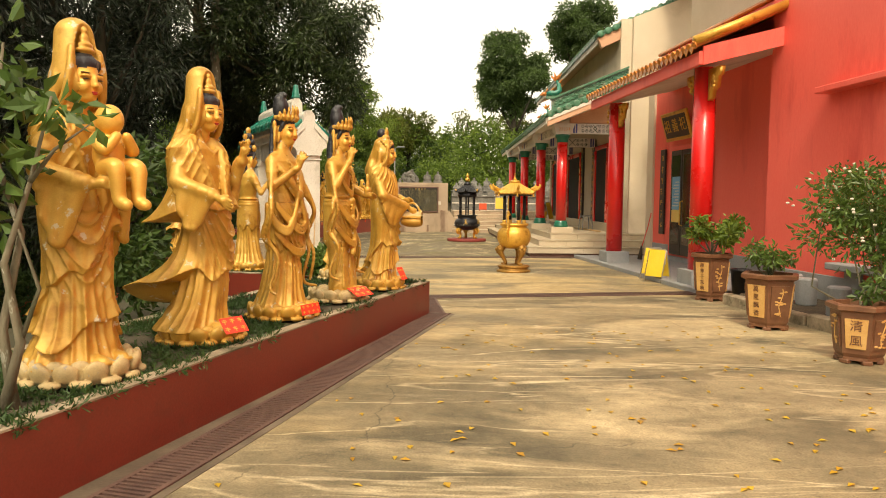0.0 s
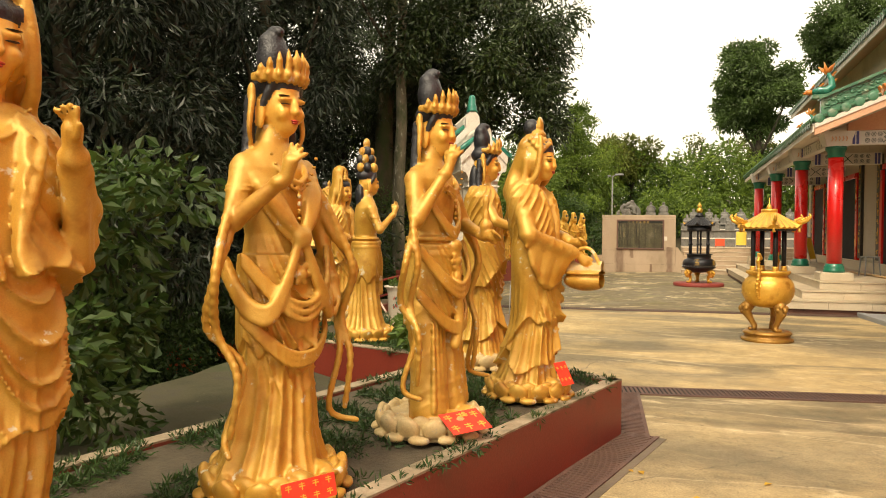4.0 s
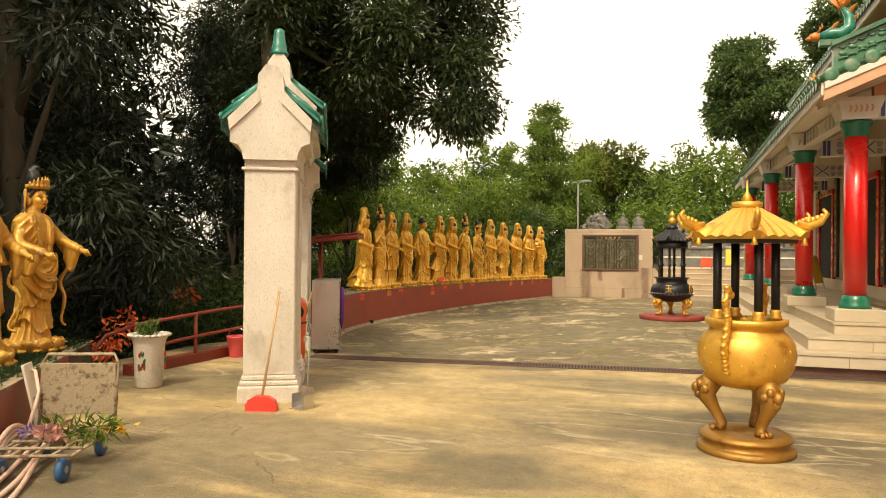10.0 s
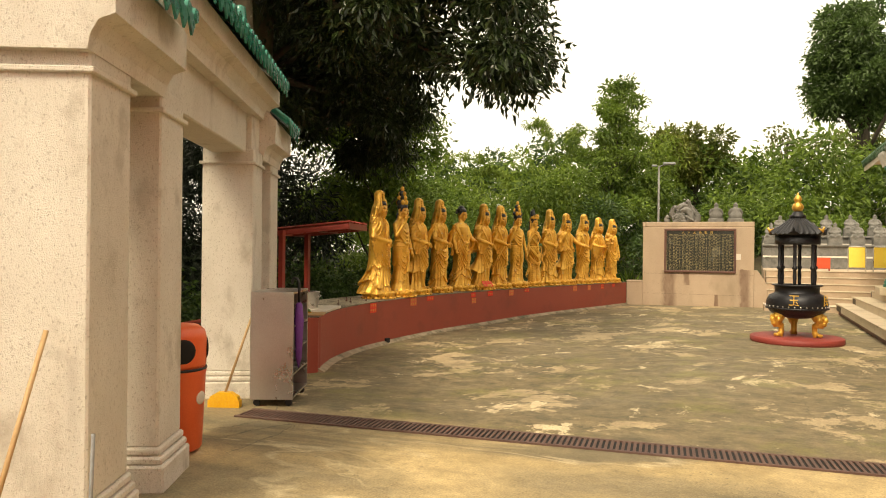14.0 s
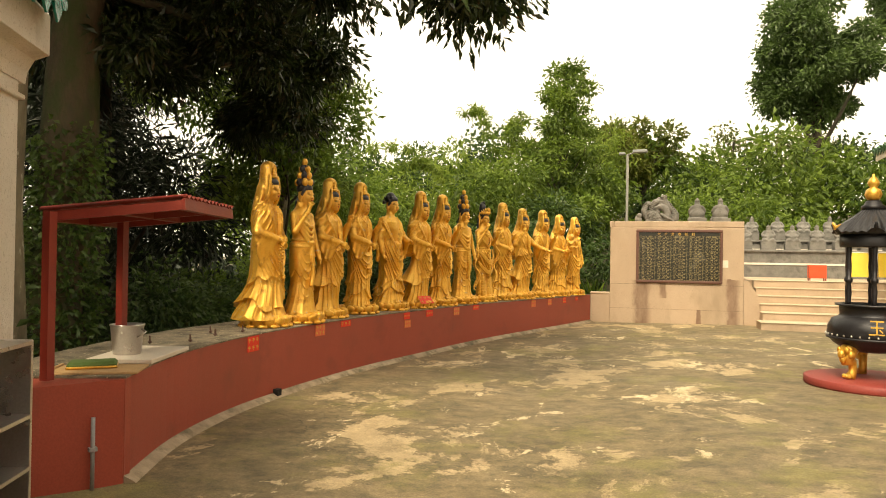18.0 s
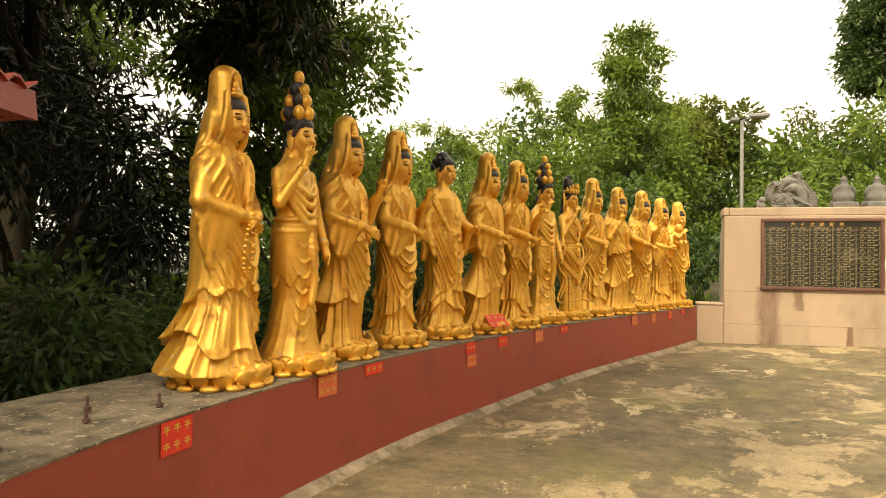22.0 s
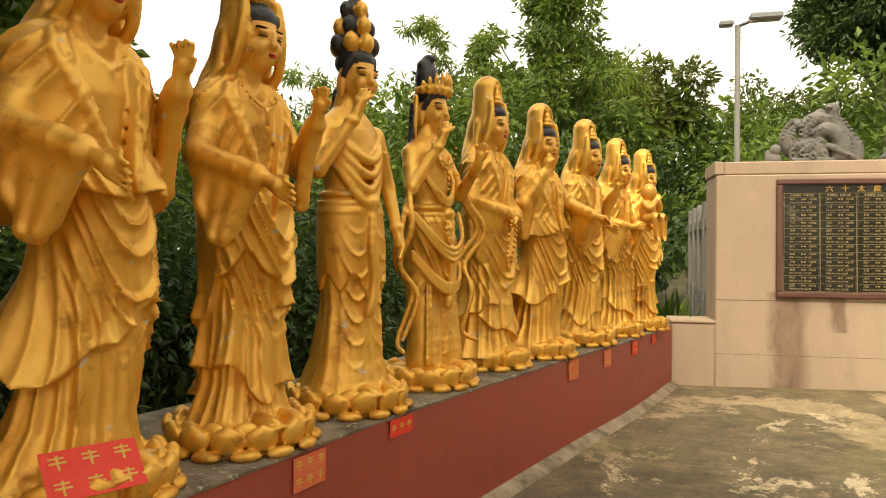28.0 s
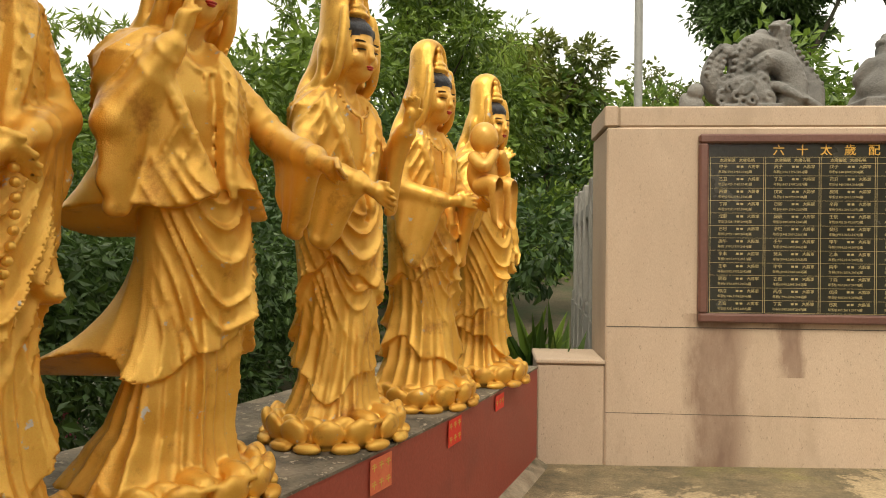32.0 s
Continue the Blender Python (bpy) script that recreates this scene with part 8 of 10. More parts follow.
c.egg((0, 0.005, 0.645), (0.062, 0.062, 0.035), 0, 0.008)
c.egg((0, 0.005, 0.685), (0.028, 0.03, 0.03), 0, 0.01)
v, f, ids = c.surface()
seat = tagged(new("seated_figure", from_arrays("seated_figure", v, f, [M_STONE])), "grey stone seated figure on a square block", "statue", "seated stone figures")
seat.matrix_world = MON @ pose(2.36, 0.34, 2.14, 0, 0, 178)
copy_thing(seat, MON @ pose(2.86, 0.34, 2.14, 0, 0, 184))
for k in range(16):
    copy_thing(seat, pose(0.7 + k * 0.62, 38.75, 1.75, 0, 0, (k * 37) % 9 - 4))
for k in range(12):
    copy_thing(seat, pose(1.0 + k * 0.7, 39.85, 2.05, 0, 0, (k * 23) % 9 - 4))

# lamp post behind the wall
lp = thing("lamp_post", "thin grey metal lamp post with a flat floodlight", "lamp post", pose(-2.36, 34.35, 0))
part("pole", lathe(empty_bm(), [(0.035, -0.2), (0.03, 3.95)], 12), material("galvanised_steel", (0.14, 0.14, 0.125), (0.2, 0.2, 0.18), 0.6), lp, "", True)
part("arm", tube(empty_bm(), [(-0.02, 0, 3.93), (0.2, -0.05, 4.0), (0.34, -0.08, 4.02)], 0.02, 8), M_STEEL, lp, "", True)
part("lamp_head", boxed(0.12, -0.12, 3.98, 0.46, 0.06, 4.05, 0.015), M_GREYP, lp)
part("bracket_lamp", boxed(-0.2, -0.07, 3.94, -0.05, 0.05, 4.0, 0.015), M_GREYP, lp)

# weathered stone fence beyond the wing of the wall
sf = thing("stone_fence", "weathered grey stone fence with slatted panels and cresting", "fence", pose(-2.6, 34.3, 0.0, 0, 0, 89.3) @ Matrix.Diagonal((1, 1, 1.1, 1)), kind="structure")
M_FENCE = material("weathered_fence_stone", (0.2, 0.19, 0.165), (0.31, 0.295, 0.26), 0.9, 0.2, 0.01, 0.5, stain=(0.16, 0.15, 0.13), stain_amount=0.45, stain_size=0.2, stretch=(1, 1, 0.4))
for k in range(5):
    x = k * 0.7
    part("post", boxed(x - 0.06, -0.07, -0.2, x + 0.06, 0.07, 1.8, 0.015), M_FENCE, sf)
    part("rail", boxed(x + 0.063, -0.05, 1.5, x + 0.637, 0.05, 1.62, 0.012), M_FENCE, sf)
    part("foot_rail", boxed(x + 0.063, -0.05, 0.7, x + 0.637, 0.05, 0.8, 0.012), M_FENCE, sf)
    part("base_wall", boxed(x + 0.063, -0.06, -0.2, x + 0.637, 0.06, 0.697), M_FENCE, sf)
    for q in range(5):
        part("slat", boxed(x + 0.085 + q * 0.11, -0.025, 0.803, x + 0.155 + q * 0.11, 0.025, 1.497, 0.008), M_FENCE, sf)
        part("cresting", ball(ball(empty_bm(), (x + 0.12 + q * 0.115, 0, 1.66 + 0.03 * (q % 2)), (0.05, 0.035, 0.06), 0, 8, 6), (x + 0.12 + q * 0.115, 0, 1.73 + 0.03 * (q % 2)), (0.022, 0.02, 0.035), 0, 8, 6), M_FENCE, sf, "", True)
ag = thing("spiky_plant", "bright green spiky-leaved plant beside the granite wall", "plant", pose(-3.12, 34.35, 0.1))
v, f = leaf_cloud([(0, 0, 0.12), (0.1, -0.1, 0.2), (-0.12, 0.1, 0.25)], [0.12, 0.1, 0.1], 130, 0.55, 0.09, -0.45, 0.6, 0.1)
o = new("leaf_rosette", from_arrays("leaf_rosette", v, f, [M_LEAFM], smooth=False))
o.parent = ag

# ---- terrace: red box, warning boards ----
M_ORBOX = material("orange_red_box", (0.6, 0.07, 0.025), (0.66, 0.1, 0.04), 0.5)
M_YELBD = material("yellow_board", (0.75, 0.5, 0.03), (0.8, 0.56, 0.06), 0.5)
rb = thing("offering_box", "orange-red metal box on short legs", "box", pose(1.95, 35.3, 0.97) @ Matrix.Scale(0.62, 4))
part("body", boxed(-0.3, -0.2, 0.12, 0.3, 0.2, 0.62, 0.01), M_ORBOX, rb)
for x in (-0.27, 0.27):
    for y in (-0.17, 0.17):
        part("leg", boxed(x - 0.02, y - 0.02, 0, x + 0.02, y + 0.02, 0.12), M_REDMETAL, rb)


def warning_board(m, label):
    """A folding yellow board with a white notice and tubular legs."""
    b = thing("warning_board", label, "sign", m, "folding warning boards")
    for s, nm in ((-1, "front_leaf"), (1, "back_leaf")):
        mm = Matrix.Translation((0, 0, 0.86)) @ Matrix.Rotation(radians(-14 * s), 4, "X")
        leaf = part(nm, boxed(-0.24, -0.008, -0.72, 0.24, 0.008, -0.02, 0.004), M_YELBD, b, "yellow panel", m=mm)
        part("notice", boxed(-0.19, s * 0.0095 - 0.0015, -0.4, 0.19, s * 0.0095 + 0.0015, -0.08), M_WHITE, leaf, "white notice")
        bm = empty_bm()
        for q in range(6):
            box(bm, -0.15, s * 0.0125 - 0.0015, -0.36 + q * 0.045, 0.15 - 0.06 * (q % 3), s * 0.0125 + 0.0015, -0.345 + q * 0.045)
        part("lines_of_writing", bm, M_GREYP, leaf)
        part("frame", tube(empty_bm(), [(-0.26, 0, -0.88), (-0.26, 0, -0.05), (-0.22, 0, 0), (0.22, 0, 0), (0.26, 0, -0.05), (0.26, 0, -0.88)], 0.013, 8), M_STEEL, leaf, "steel tube frame", True)
    return b


warning_board(pose(2.75, 35.0, 0.97, 0, 0, -6) @ Matrix.Scale(0.8, 4), "yellow folding warning board with a white notice on the terrace")
warning_board(pose(3.35, 35.05, 0.97, 0, 0, -6) @ Matrix.Scale(0.8, 4), "yellow folding warning board with a white notice on the terrace")
warning_board(pose(4.05, 13.62, 0.0, 0, 0, -52) @ Matrix.Scale(0.72, 4), "yellow folding warning board by the portico kerb")
warning_board(pose(4.0, 13.18, 0.0, 0, 0, -52) @ Matrix.Scale(0.72, 4), "yellow folding warning board by the portico kerb")
warning_board(pose(4.3, 29.4, 0.6, 0, 0, 60), "yellow folding warning board beside the temple column")

# ---- potted plants along the kerb ----
M_POTW = material("tan_glazed_panel", (0.55, 0.3, 0.09), (0.66, 0.4, 0.15), 0.45, 0.15, 0.01, 0.2)
M_POTB = material("brown_glazed_frame", (0.13, 0.055, 0.028), (0.2, 0.09, 0.045), 0.4, 0.15, 0.01, 0.25)


def hex_pot(m, h, r, words, label, bush):
    """A six-sided glazed pot: frame, panels with characters, rim and feet, soil and a small shrub."""
    p = thing("flower_pot", label, "flower pot", m, "hexagonal glazed pots")
    part("body", lathe(empty_bm(), [(r * 0.72, 0.06), (r * 0.8, 0.1), (r * 0.97, h - 0.07)], 6), M_POTB, p)
    part("rim", lathe(empty_bm(), [(r * 0.98, h - 0.072), (r * 1.14, h - 0.05), (r * 1.14, h - 0.012), (r * 1.05, h), (r * 0.9, h), (r * 0.9, h - 0.06)], 6), M_POTB, p)
    part("foot_ring", lathe(empty_bm(), [(r * 0.7, 0.03), (r * 0.76, 0.035), (r * 0.76, 0.062)], 6), M_POTB, p)
    part("soil", lathe(empty_bm(), [(r * 0.85, h - 0.07), (r * 0.87, h - 0.05), (0.02, h - 0.035)], 12), M_SOIL, p)
    for k in range(6):
        a = radians(60 * k)
        part("foot", boxed(-0.03, -0.045, 0, 0.03, 0.045, 0.04, 0.008, m=Matrix.Rotation(a, 4, "Z") @ Matrix.Translation((r * 0.66, 0, 0))), M_POTB, p)
        a += radians(30)
        c6 = math.cos(math.pi / 6)
        z0, z1, i0, i1 = 0.15, h - 0.13, r * 0.82 * c6, r * 0.955 * c6
        bm = empty_bm()
        w0, w1 = r * 0.3, r * 0.36
        for out in (0.003, 0.012):
            pass
        q = [(i0, -w0, z0), (i0, w0, z0), (i1, w1, z1), (i1, -w1, z1)]
        f, b = [bm.verts.new((x + 0.013, y, z)) for x, y, z in q], [bm.verts.new((x - 0.02, y, z)) for x, y, z in q]
        bm.faces.new(f), bm.faces.new(b[::-1])
        for i in range(4):
            bm.faces.new((f[i], b[i], b[(i + 1) % 4], f[(i + 1) % 4]))
        panel = part("panel", bm, M_POTW if k % 2 else M_POTB, p, m=Matrix.Rotation(a, 4, "Z"))
        tilt = Matrix.Translation(((i0 + i1) / 2 + 0.016, 0, (z0 + z1) / 2)) @ Matrix.Rotation(math.atan2(i1 - i0, z1 - z0), 4, "Y")
        bm = empty_bm()
        if k % 2:
            n = len(words)
            for j, ch in enumerate(words):
                me = text_mesh(ch, (z1 - z0) / n * 0.8, 0.002)
                me.materials.append(M_POTB)
                o = new("character", me)
                o.parent = panel
                o.matrix_basis = tilt @ Matrix.Translation((0, 0, (z1 - z0) * (0.5 - (j + 0.5) / n))) @ Matrix.Rotation(radians(90), 4, "Z") @ Matrix.Rotation(radians(90), 4, "X")
        else:
            st = tube(bm, [(0, 0.02, -(z1 - z0) / 2 + 0.02), (0, -0.01, -0.05), (0, 0.03, 0.1), (0, 0.02, (z1 - z0) / 2 - 0.03)], 0.006, 6)
            for j in range(12):
                zz, yy = random.uniform(-0.15, 0.16), random.uniform(-0.05, 0.06)
                ball(bm, (0, yy, zz), (0.005, 0.026, 0.01), 0, 6, 4, m=None)
            bm.free()
            bm = empty_bm()
            tube(bm, [(0, 0.02, -(z1 - z0) / 2 + 0.02), (0, -0.01, -0.05), (0, 0.03, 0.1), (0, 0.02, (z1 - z0) / 2 - 0.03)], 0.006, 6)
            for j in range(12):
                ball(bm, (0, random.uniform(-0.06, 0.06), random.uniform(-0.15, 0.16)), (0.005, 0.026, 0.011), 0, 6, 4)
            part("bamboo_relief", bm, M_POTW, panel, "carved bamboo relief", m=tilt)
    bush(p, h)
    return p


def shrub(parent, base, reach, height, stems, leaves, leaf, mats, flowers=0, slim=0.5, lean=(0, 0)):
    """Twisting stems with leaf blades at their tips."""
    bm, cs = empty_bm(), []
    for k in range(stems):
        a = rng2.random() * 6.28
        top = Vector((base[0] + lean[0] + reach * math.cos(a) * rng2.random() ** 0.5, base[1] + lean[1] + reach * math.sin(a) * rng2.random() ** 0.5, base[2] + height * (0.55 + 0.45 * rng2.random())))
        b = Vector(base)
        mid = b.lerp(top, 0.45) + Vector(rng2.normal(size=3)) * 0.12 * height
        mid.z = max(mid.z, base[2] + 0.1 * height)
        tube(bm, [b, b.lerp(mid, 0.6), mid, mid.lerp(top, 0.6), top], [0.016, 0.013, 0.01, 0.007, 0.004], 6)
        cs += [tuple(top), tuple(mid.lerp(top, 0.6))]
    part("stem_clump", bm, M_BARK, parent, "", True)
    v, f = leaf_cloud(cs, [reach * 0.32] * len(cs), leaves, leaf, slim, 0.2, shell=0.15)
    o = new("foliage", from_arrays("foliage", v, f, [mats], smooth=False))
    o.parent = parent
    if flowers:
        bm = empty_bm()
        for _ in range(flowers):
            c = cs[rng2.integers(len(cs))]
            ball(bm, (c[0] + rng2.normal() * reach * 0.25, c[1] + rng2.normal() * reach * 0.25, c[2] + abs(rng2.normal()) * 0.08), (0.022, 0.022, 0.014), 0, 6, 4)
        tagged(part("blossom", bm, M_WHITE, parent, "white blossoms"), "white blossoms", kind="stuff")




hex_pot(pose(4.12, 10.85, 0, 0, 0, 8), 0.72, 0.3, "湘神千家曉", "tall six-sided tan glazed pot with a dark-leaved bonsai", lambda p, h: shrub(p, (0, 0, h - 0.05), 0.45, 0.62, 8, 900, 0.1, M_LEAFM, 0, 0.5))
hex_pot(pose(3.9, 8.42, 0, 0, 0, 2), 0.66, 0.31, "萬里飄香", "six-sided tan glazed pot with a small spreading bonsai", lambda p, h: shrub(p, (0, 0, h - 0.05), 0.36, 0.36, 8, 520, 0.07, M_BUSH))
hex_pot(pose(3.95, 6.65, 0, 0, 0, 22), 0.56, 0.27, "清風", "six-sided tan glazed pot with bamboo relief and young shrub", lambda p, h: shrub(p, (0, 0, h - 0.05), 0.24, 0.32, 5, 150, 0.07, M_BUSH))
fb = thing("flowering_shrub", "rounded green shrub dotted with white blossoms", "shrub", pose(5.0, 7.75, 0.08))
shrub(fb, (0, 0, 0), 0.95, 1.75, 20, 5200, 0.085, M_BUSH, 150, 0.4)
bp = thing("plastic_pot", "plain black plastic flower pot", "flower pot", pose(4.72, 11.2, 0.05))
part("pot", lathe(empty_bm(), [(0.12, 0), (0.15, 0.36), (0.16, 0.36), (0.16, 0.4), (0.14, 0.4), (0.13, 0.3), (0.02, 0.3)], 24), M_IRON, bp, "", True)
# border between the yard and the red wall, with its kerb of stones
bk = thing("border_kerb", "low mossy stone kerb of the planted border", "kerb", kind="structure")
for k in range(12):
    y = 3.0 + k * 0.62
    x = 5.35 - (y - 3) * 0.155
    part("kerb_stone", boxed(-0.08, 0, -0.1, 0.08, 0.6, 0.13 + 0.015 * (k % 3), 0.02, m=pose(x, y, 0, 0, 0, 8.8)), M_COPING, bk)
bm = empty_bm()
prism(bm, [(5.3, 3.0), (4.2, 10.2), (4.75, 11.2), (6.6, 11.2), (7.2, 3.0)], -0.1, 0.075)
solo("border_soil", bm, M_SOIL, "littered soil of the planted border", "soil", kind="structure")
tb = thing("stone_table", "grey concrete slab table on block legs", "table", pose(5.95, 9.3, 0.07, 0, 0, 5))
part("top", boxed(-0.5, -0.75, 0.5, 0.5, 0.75, 0.6, 0.015), M_GREYP, tb)
for y in (-0.45, 0.45):
    part("leg", boxed(-0.3, y - 0.16, 0, 0.3, y + 0.16, 0.5, 0.012), M_GREYP, tb)
for x, y in ((5.1, 9.9), (5.2, 10.5), (5.0, 8.9)):
    solo("concrete_stool", lathe(empty_bm(), [(0.13, 0), (0.14, 0.02), (0.14, 0.36), (0.12, 0.38)], 24), M_GREYP, "round grey concrete stool in the border", "stool", "concrete stools", m=pose(x, y, 0.07), smooth=False)

# ---- things round the gate ----
ct = thing("hand_cart", "rusty wire hand cart with blue wheels and wilted flowers", "cart", pose(-3.1, 12.85, 0, 0, 0, 22))
M_RUST = material("flaking_cream_steel", (0.3, 0.24, 0.15), (0.42, 0.35, 0.24), 0.7, 0.06, 0.01, 0.4, stain=(0.12, 0.08, 0.05), stain_size=0.06)
for x in np.linspace(-0.26, 0.26, 5):
    part("rail", tube(empty_bm(), [(x, -0.42, 0.17), (x, 0.3, 0.17)], 0.011, 8), M_RUST, ct, "", True)
for y in np.linspace(-0.42, 0.3, 5):
    part("cross_bar", tube(empty_bm(), [(-0.27, y, 0.185), (0.27, y, 0.185)], 0.011, 8), M_RUST, ct, "", True)
for x in (-0.2, 0.2):
    for y in (-0.36, 0.24):
        w = part("wheel", lathe(empty_bm(), [(0.05, -0.022), (0.075, -0.02), (0.08, 0), (0.075, 0.02), (0.05, 0.022)], 20, m=Matrix.Translation((x, y, 0.08)) @ Matrix.Rotation(radians(90), 4, "Y")), material("blue_rubber", (0.02, 0.09, 0.22), (0.03, 0.13, 0.3), 0.6), ct, "blue wheel", True)
        part("fork", boxed(x - 0.03, y - 0.02, 0.09, x - 0.024, y + 0.02, 0.17), M_RUST, w)
        part("hub", lathe(empty_bm(), [(0.025, -0.026), (0.025, 0.026)], 10, m=Matrix.Translation((x, y, 0.08)) @ Matrix.Rotation(radians(90), 4, "Y")), M_STEEL, w)
part("handle", tube(empty_bm(), [(-0.27, 0.3, 0.17), (-0.27, 0.36, 0.66), (-0.24, 0.37, 0.72), (0.24, 0.37, 0.72), (0.27, 0.36, 0.66), (0.27, 0.3, 0.17)], 0.013, 8), M_RUST, ct, "", True)
part("back_panel", boxed(-0.265, 0.327, 0.28, 0.265, 0.34, 0.66, 0.004), M_RUST, ct, "flaking cream wire-mesh panel")
fl = thing("wilted_flowers", "bunch of wilted pink and purple flowers on the cart", "flowers", pose(-3.05, 12.8, 0.2, 0, 0, 30))
v, f = leaf_cloud([(0.1, 0.05, 0.05), (0.25, 0.05, 0.06), (-0.05, 0.1, 0.05)], [0.13, 0.13, 0.09], 170, 0.11, 0.09, 0.1, 0.3, 0.1)
o = new("greenery", from_arrays("greenery", v, f, [M_LEAFM], smooth=False))
o.parent = fl
for nm, col, cx, n, s in (("pink_petals", (0.75, 0.42, 0.36), -0.06, 60, 0.06), ("purple_petals", (0.25, 0.16, 0.4), -0.16, 50, 0.04), ("yellow_petals", (0.8, 0.45, 0.03), 0.36, 16, 0.05)):
    v, f = leaf_cloud([(cx, -0.05, 0.07), (cx + 0.06, 0.03, 0.06)], [0.06, 0.06], n, s, 0.7, 0.1, 0.6, 0.2)
    o = new(nm, from_arrays(nm, v, f, [leafy(nm, tuple(q * 0.7 for q in col), col, 0.3)], smooth=False))
    o.parent = fl

wp = thing("porcelain_planter", "white porcelain planter painted with red flowers", "planter", pose(-4.5, 15.38, 0) @ Matrix.Diagonal((0.7, 0.7, 1.03, 1)))
M_PORC = material("white_porcelain", (0.46, 0.43, 0.37), (0.57, 0.53, 0.46), 0.3, 0.3, 0.02, 0.08, stain=(0.45, 0.4, 0.32), stain_amount=0.33, coat=0.3)
part("body", lathe(empty_bm(), [(0.18, 0), (0.2, 0.02), (0.2, 0.1), (0.215, 0.12), (0.23, 0.45), (0.25, 0.5), (0.285, 0.54), (0.285, 0.565), (0.24, 0.56), (0.22, 0.5), (0.02, 0.5)], 40), M_PORC, wp, "", True)
bm = empty_bm()
for k in range(20):
    a = 2 * math.pi * k / 20
    ball(bm, (0.285 * math.cos(a), 0.285 * math.sin(a), 0.556), (0.045, 0.045, 0.018), 0, 8, 6)
part("scalloped_rim", bm, M_PORC, wp, "", True)
for nm, mt, n, s in (("painted_flower", M_LIPS, 5, 0.035), ("painted_leaf", M_GREENP, 7, 0.03)):
    for base in (-75, 40):
        for k in range(n):
            bm = empty_bm()
            a, zz = radians(base + random.uniform(-14, 14)), random.uniform(0.2, 0.38)
            d = Vector((math.cos(a), math.sin(a), 0))
            ball(bm, d * (0.2215 + 0.035 * (zz - 0.12)) + Vector((0, 0, zz)), (s * 0.25, s, s * 0.8), 0, 8, 6, m=None)
            part(nm, bm, mt, wp)
shrub(wp, (0, 0, 0.5), 0.16, 0.16, 6, 160, 0.08, M_BUSH)


def stick(bm, a, b, r):
    return tube(bm, [a, Vector(a).lerp(Vector(b), 0.5), b], r, 8)


def broom(foot, top, col, label, head_turn=0):
    b = thing("broom", label, "broom", pose(*foot, 0, 0, head_turn))
    t = Vector(top) - Vector(foot)
    t = Matrix.Rotation(radians(-head_turn), 3, "Z") @ t
    part("handle", stick(empty_bm(), (0, 0, 0.12), t, 0.012), M_WOOD, b, "worn wooden handle", True)
    bm = empty_bm()
    q = [(-0.06, 0.14), (0.06, 0.14), (0.13, 0.1), (0.15, 0.0), (-0.15, 0.0), (-0.13, 0.1)]
    f, k = [bm.verts.new((x, -0.035, z)) for x, z in q], [bm.verts.new((x, 0.035, z)) for x, z in q]
    bm.faces.new(f), bm.faces.new(k[::-1])
    for i in range(6):
        bm.faces.new((f[i], k[i], k[(i + 1) % 6], f[(i + 1) % 6]))
    part("head", bm, col, b, "plastic bristle head")
    bm = empty_bm()
    for i in range(24):
        x = -0.145 + i * 0.0126
        box(bm, x - 0.004, -0.037, 0.0, x + 0.004, 0.037, 0.07)
    part("bristle_tuft", bm, col, b)


M_REDPL = material("red_plastic", (0.72, 0.05, 0.04), (0.78, 0.08, 0.06), 0.45)
M_YELPL = material("yellow_plastic", (0.75, 0.4, 0.02), (0.8, 0.46, 0.04), 0.45)
broom((-2.71, 14.8, 0), (-2.73, 15.13, 1.1), M_REDPL, "red broom leaning on the gate pillar", 15)
broom((-4.27, 18.12, 0), (-4.12, 18.4, 1.0), M_YELPL, "yellow broom leaning beside the gate", 20)
dp = thing("dustpan", "grey metal dustpan with an upright handle", "dustpan", pose(-2.41, 15.0, 0, 0, 0, -20) @ Matrix.Diagonal((0.6, 0.7, 1, 1)))
part("pan", box(boxed(-0.14, -0.1, 0, 0.14, 0.12, 0.012), -0.14, 0.108, 0.0, 0.14, 0.12, 0.2), M_STEEL, dp)
for x in (-0.14, 0.132):
    part("cheek", boxed(x, -0.06, 0.012, x + 0.008, 0.108, 0.14), M_STEEL, dp)
part("handle", stick(empty_bm(), (0.0, 0.114, 0.14), (0.02, 0.13, 0.68), 0.013), M_GREYP, dp, "", True)

lb = thing("litter_bin", "orange plastic litter bin with dark round openings", "litter bin", pose(-3.63, 16.85, 0, 0, 0, -35))
part("body", lathe(empty_bm(), [(0.19, 0.02), (0.205, 0.04), (0.23, 0.56), (0.235, 0.58), (0.235, 0.6), (0.225, 0.62)], 40, sy=0.9), M_ORANGEPL, lb, "", True)
part("hood", lathe(empty_bm(), [(0.228, 0.62), (0.232, 0.64), (0.235, 0.82), (0.22, 0.88), (0.17, 0.915), (0.05, 0.925)], 40, sy=0.9), M_ORANGEPL, lb, "", True)
part("seam", lathe(empty_bm(), [(0.232, 0.597), (0.24, 0.6), (0.24, 0.612), (0.232, 0.617)], 40, sy=0.9), M_IRON, lb, "", True)
for a in (0, 90, 180, 270):
    d = Vector((math.cos(radians(a)), math.sin(radians(a)) * 0.9, 0))
    part("opening", ball(empty_bm(), (0, 0, 0), (0.09, 0.09, 0.015), 0, 20, 8, Matrix.Translation(d * 0.229 + Vector((0, 0, 0.745))) @ d.to_track_quat("Z", "Y").to_matrix().to_4x4()), M_DARK, lb, "dark mouth", True)
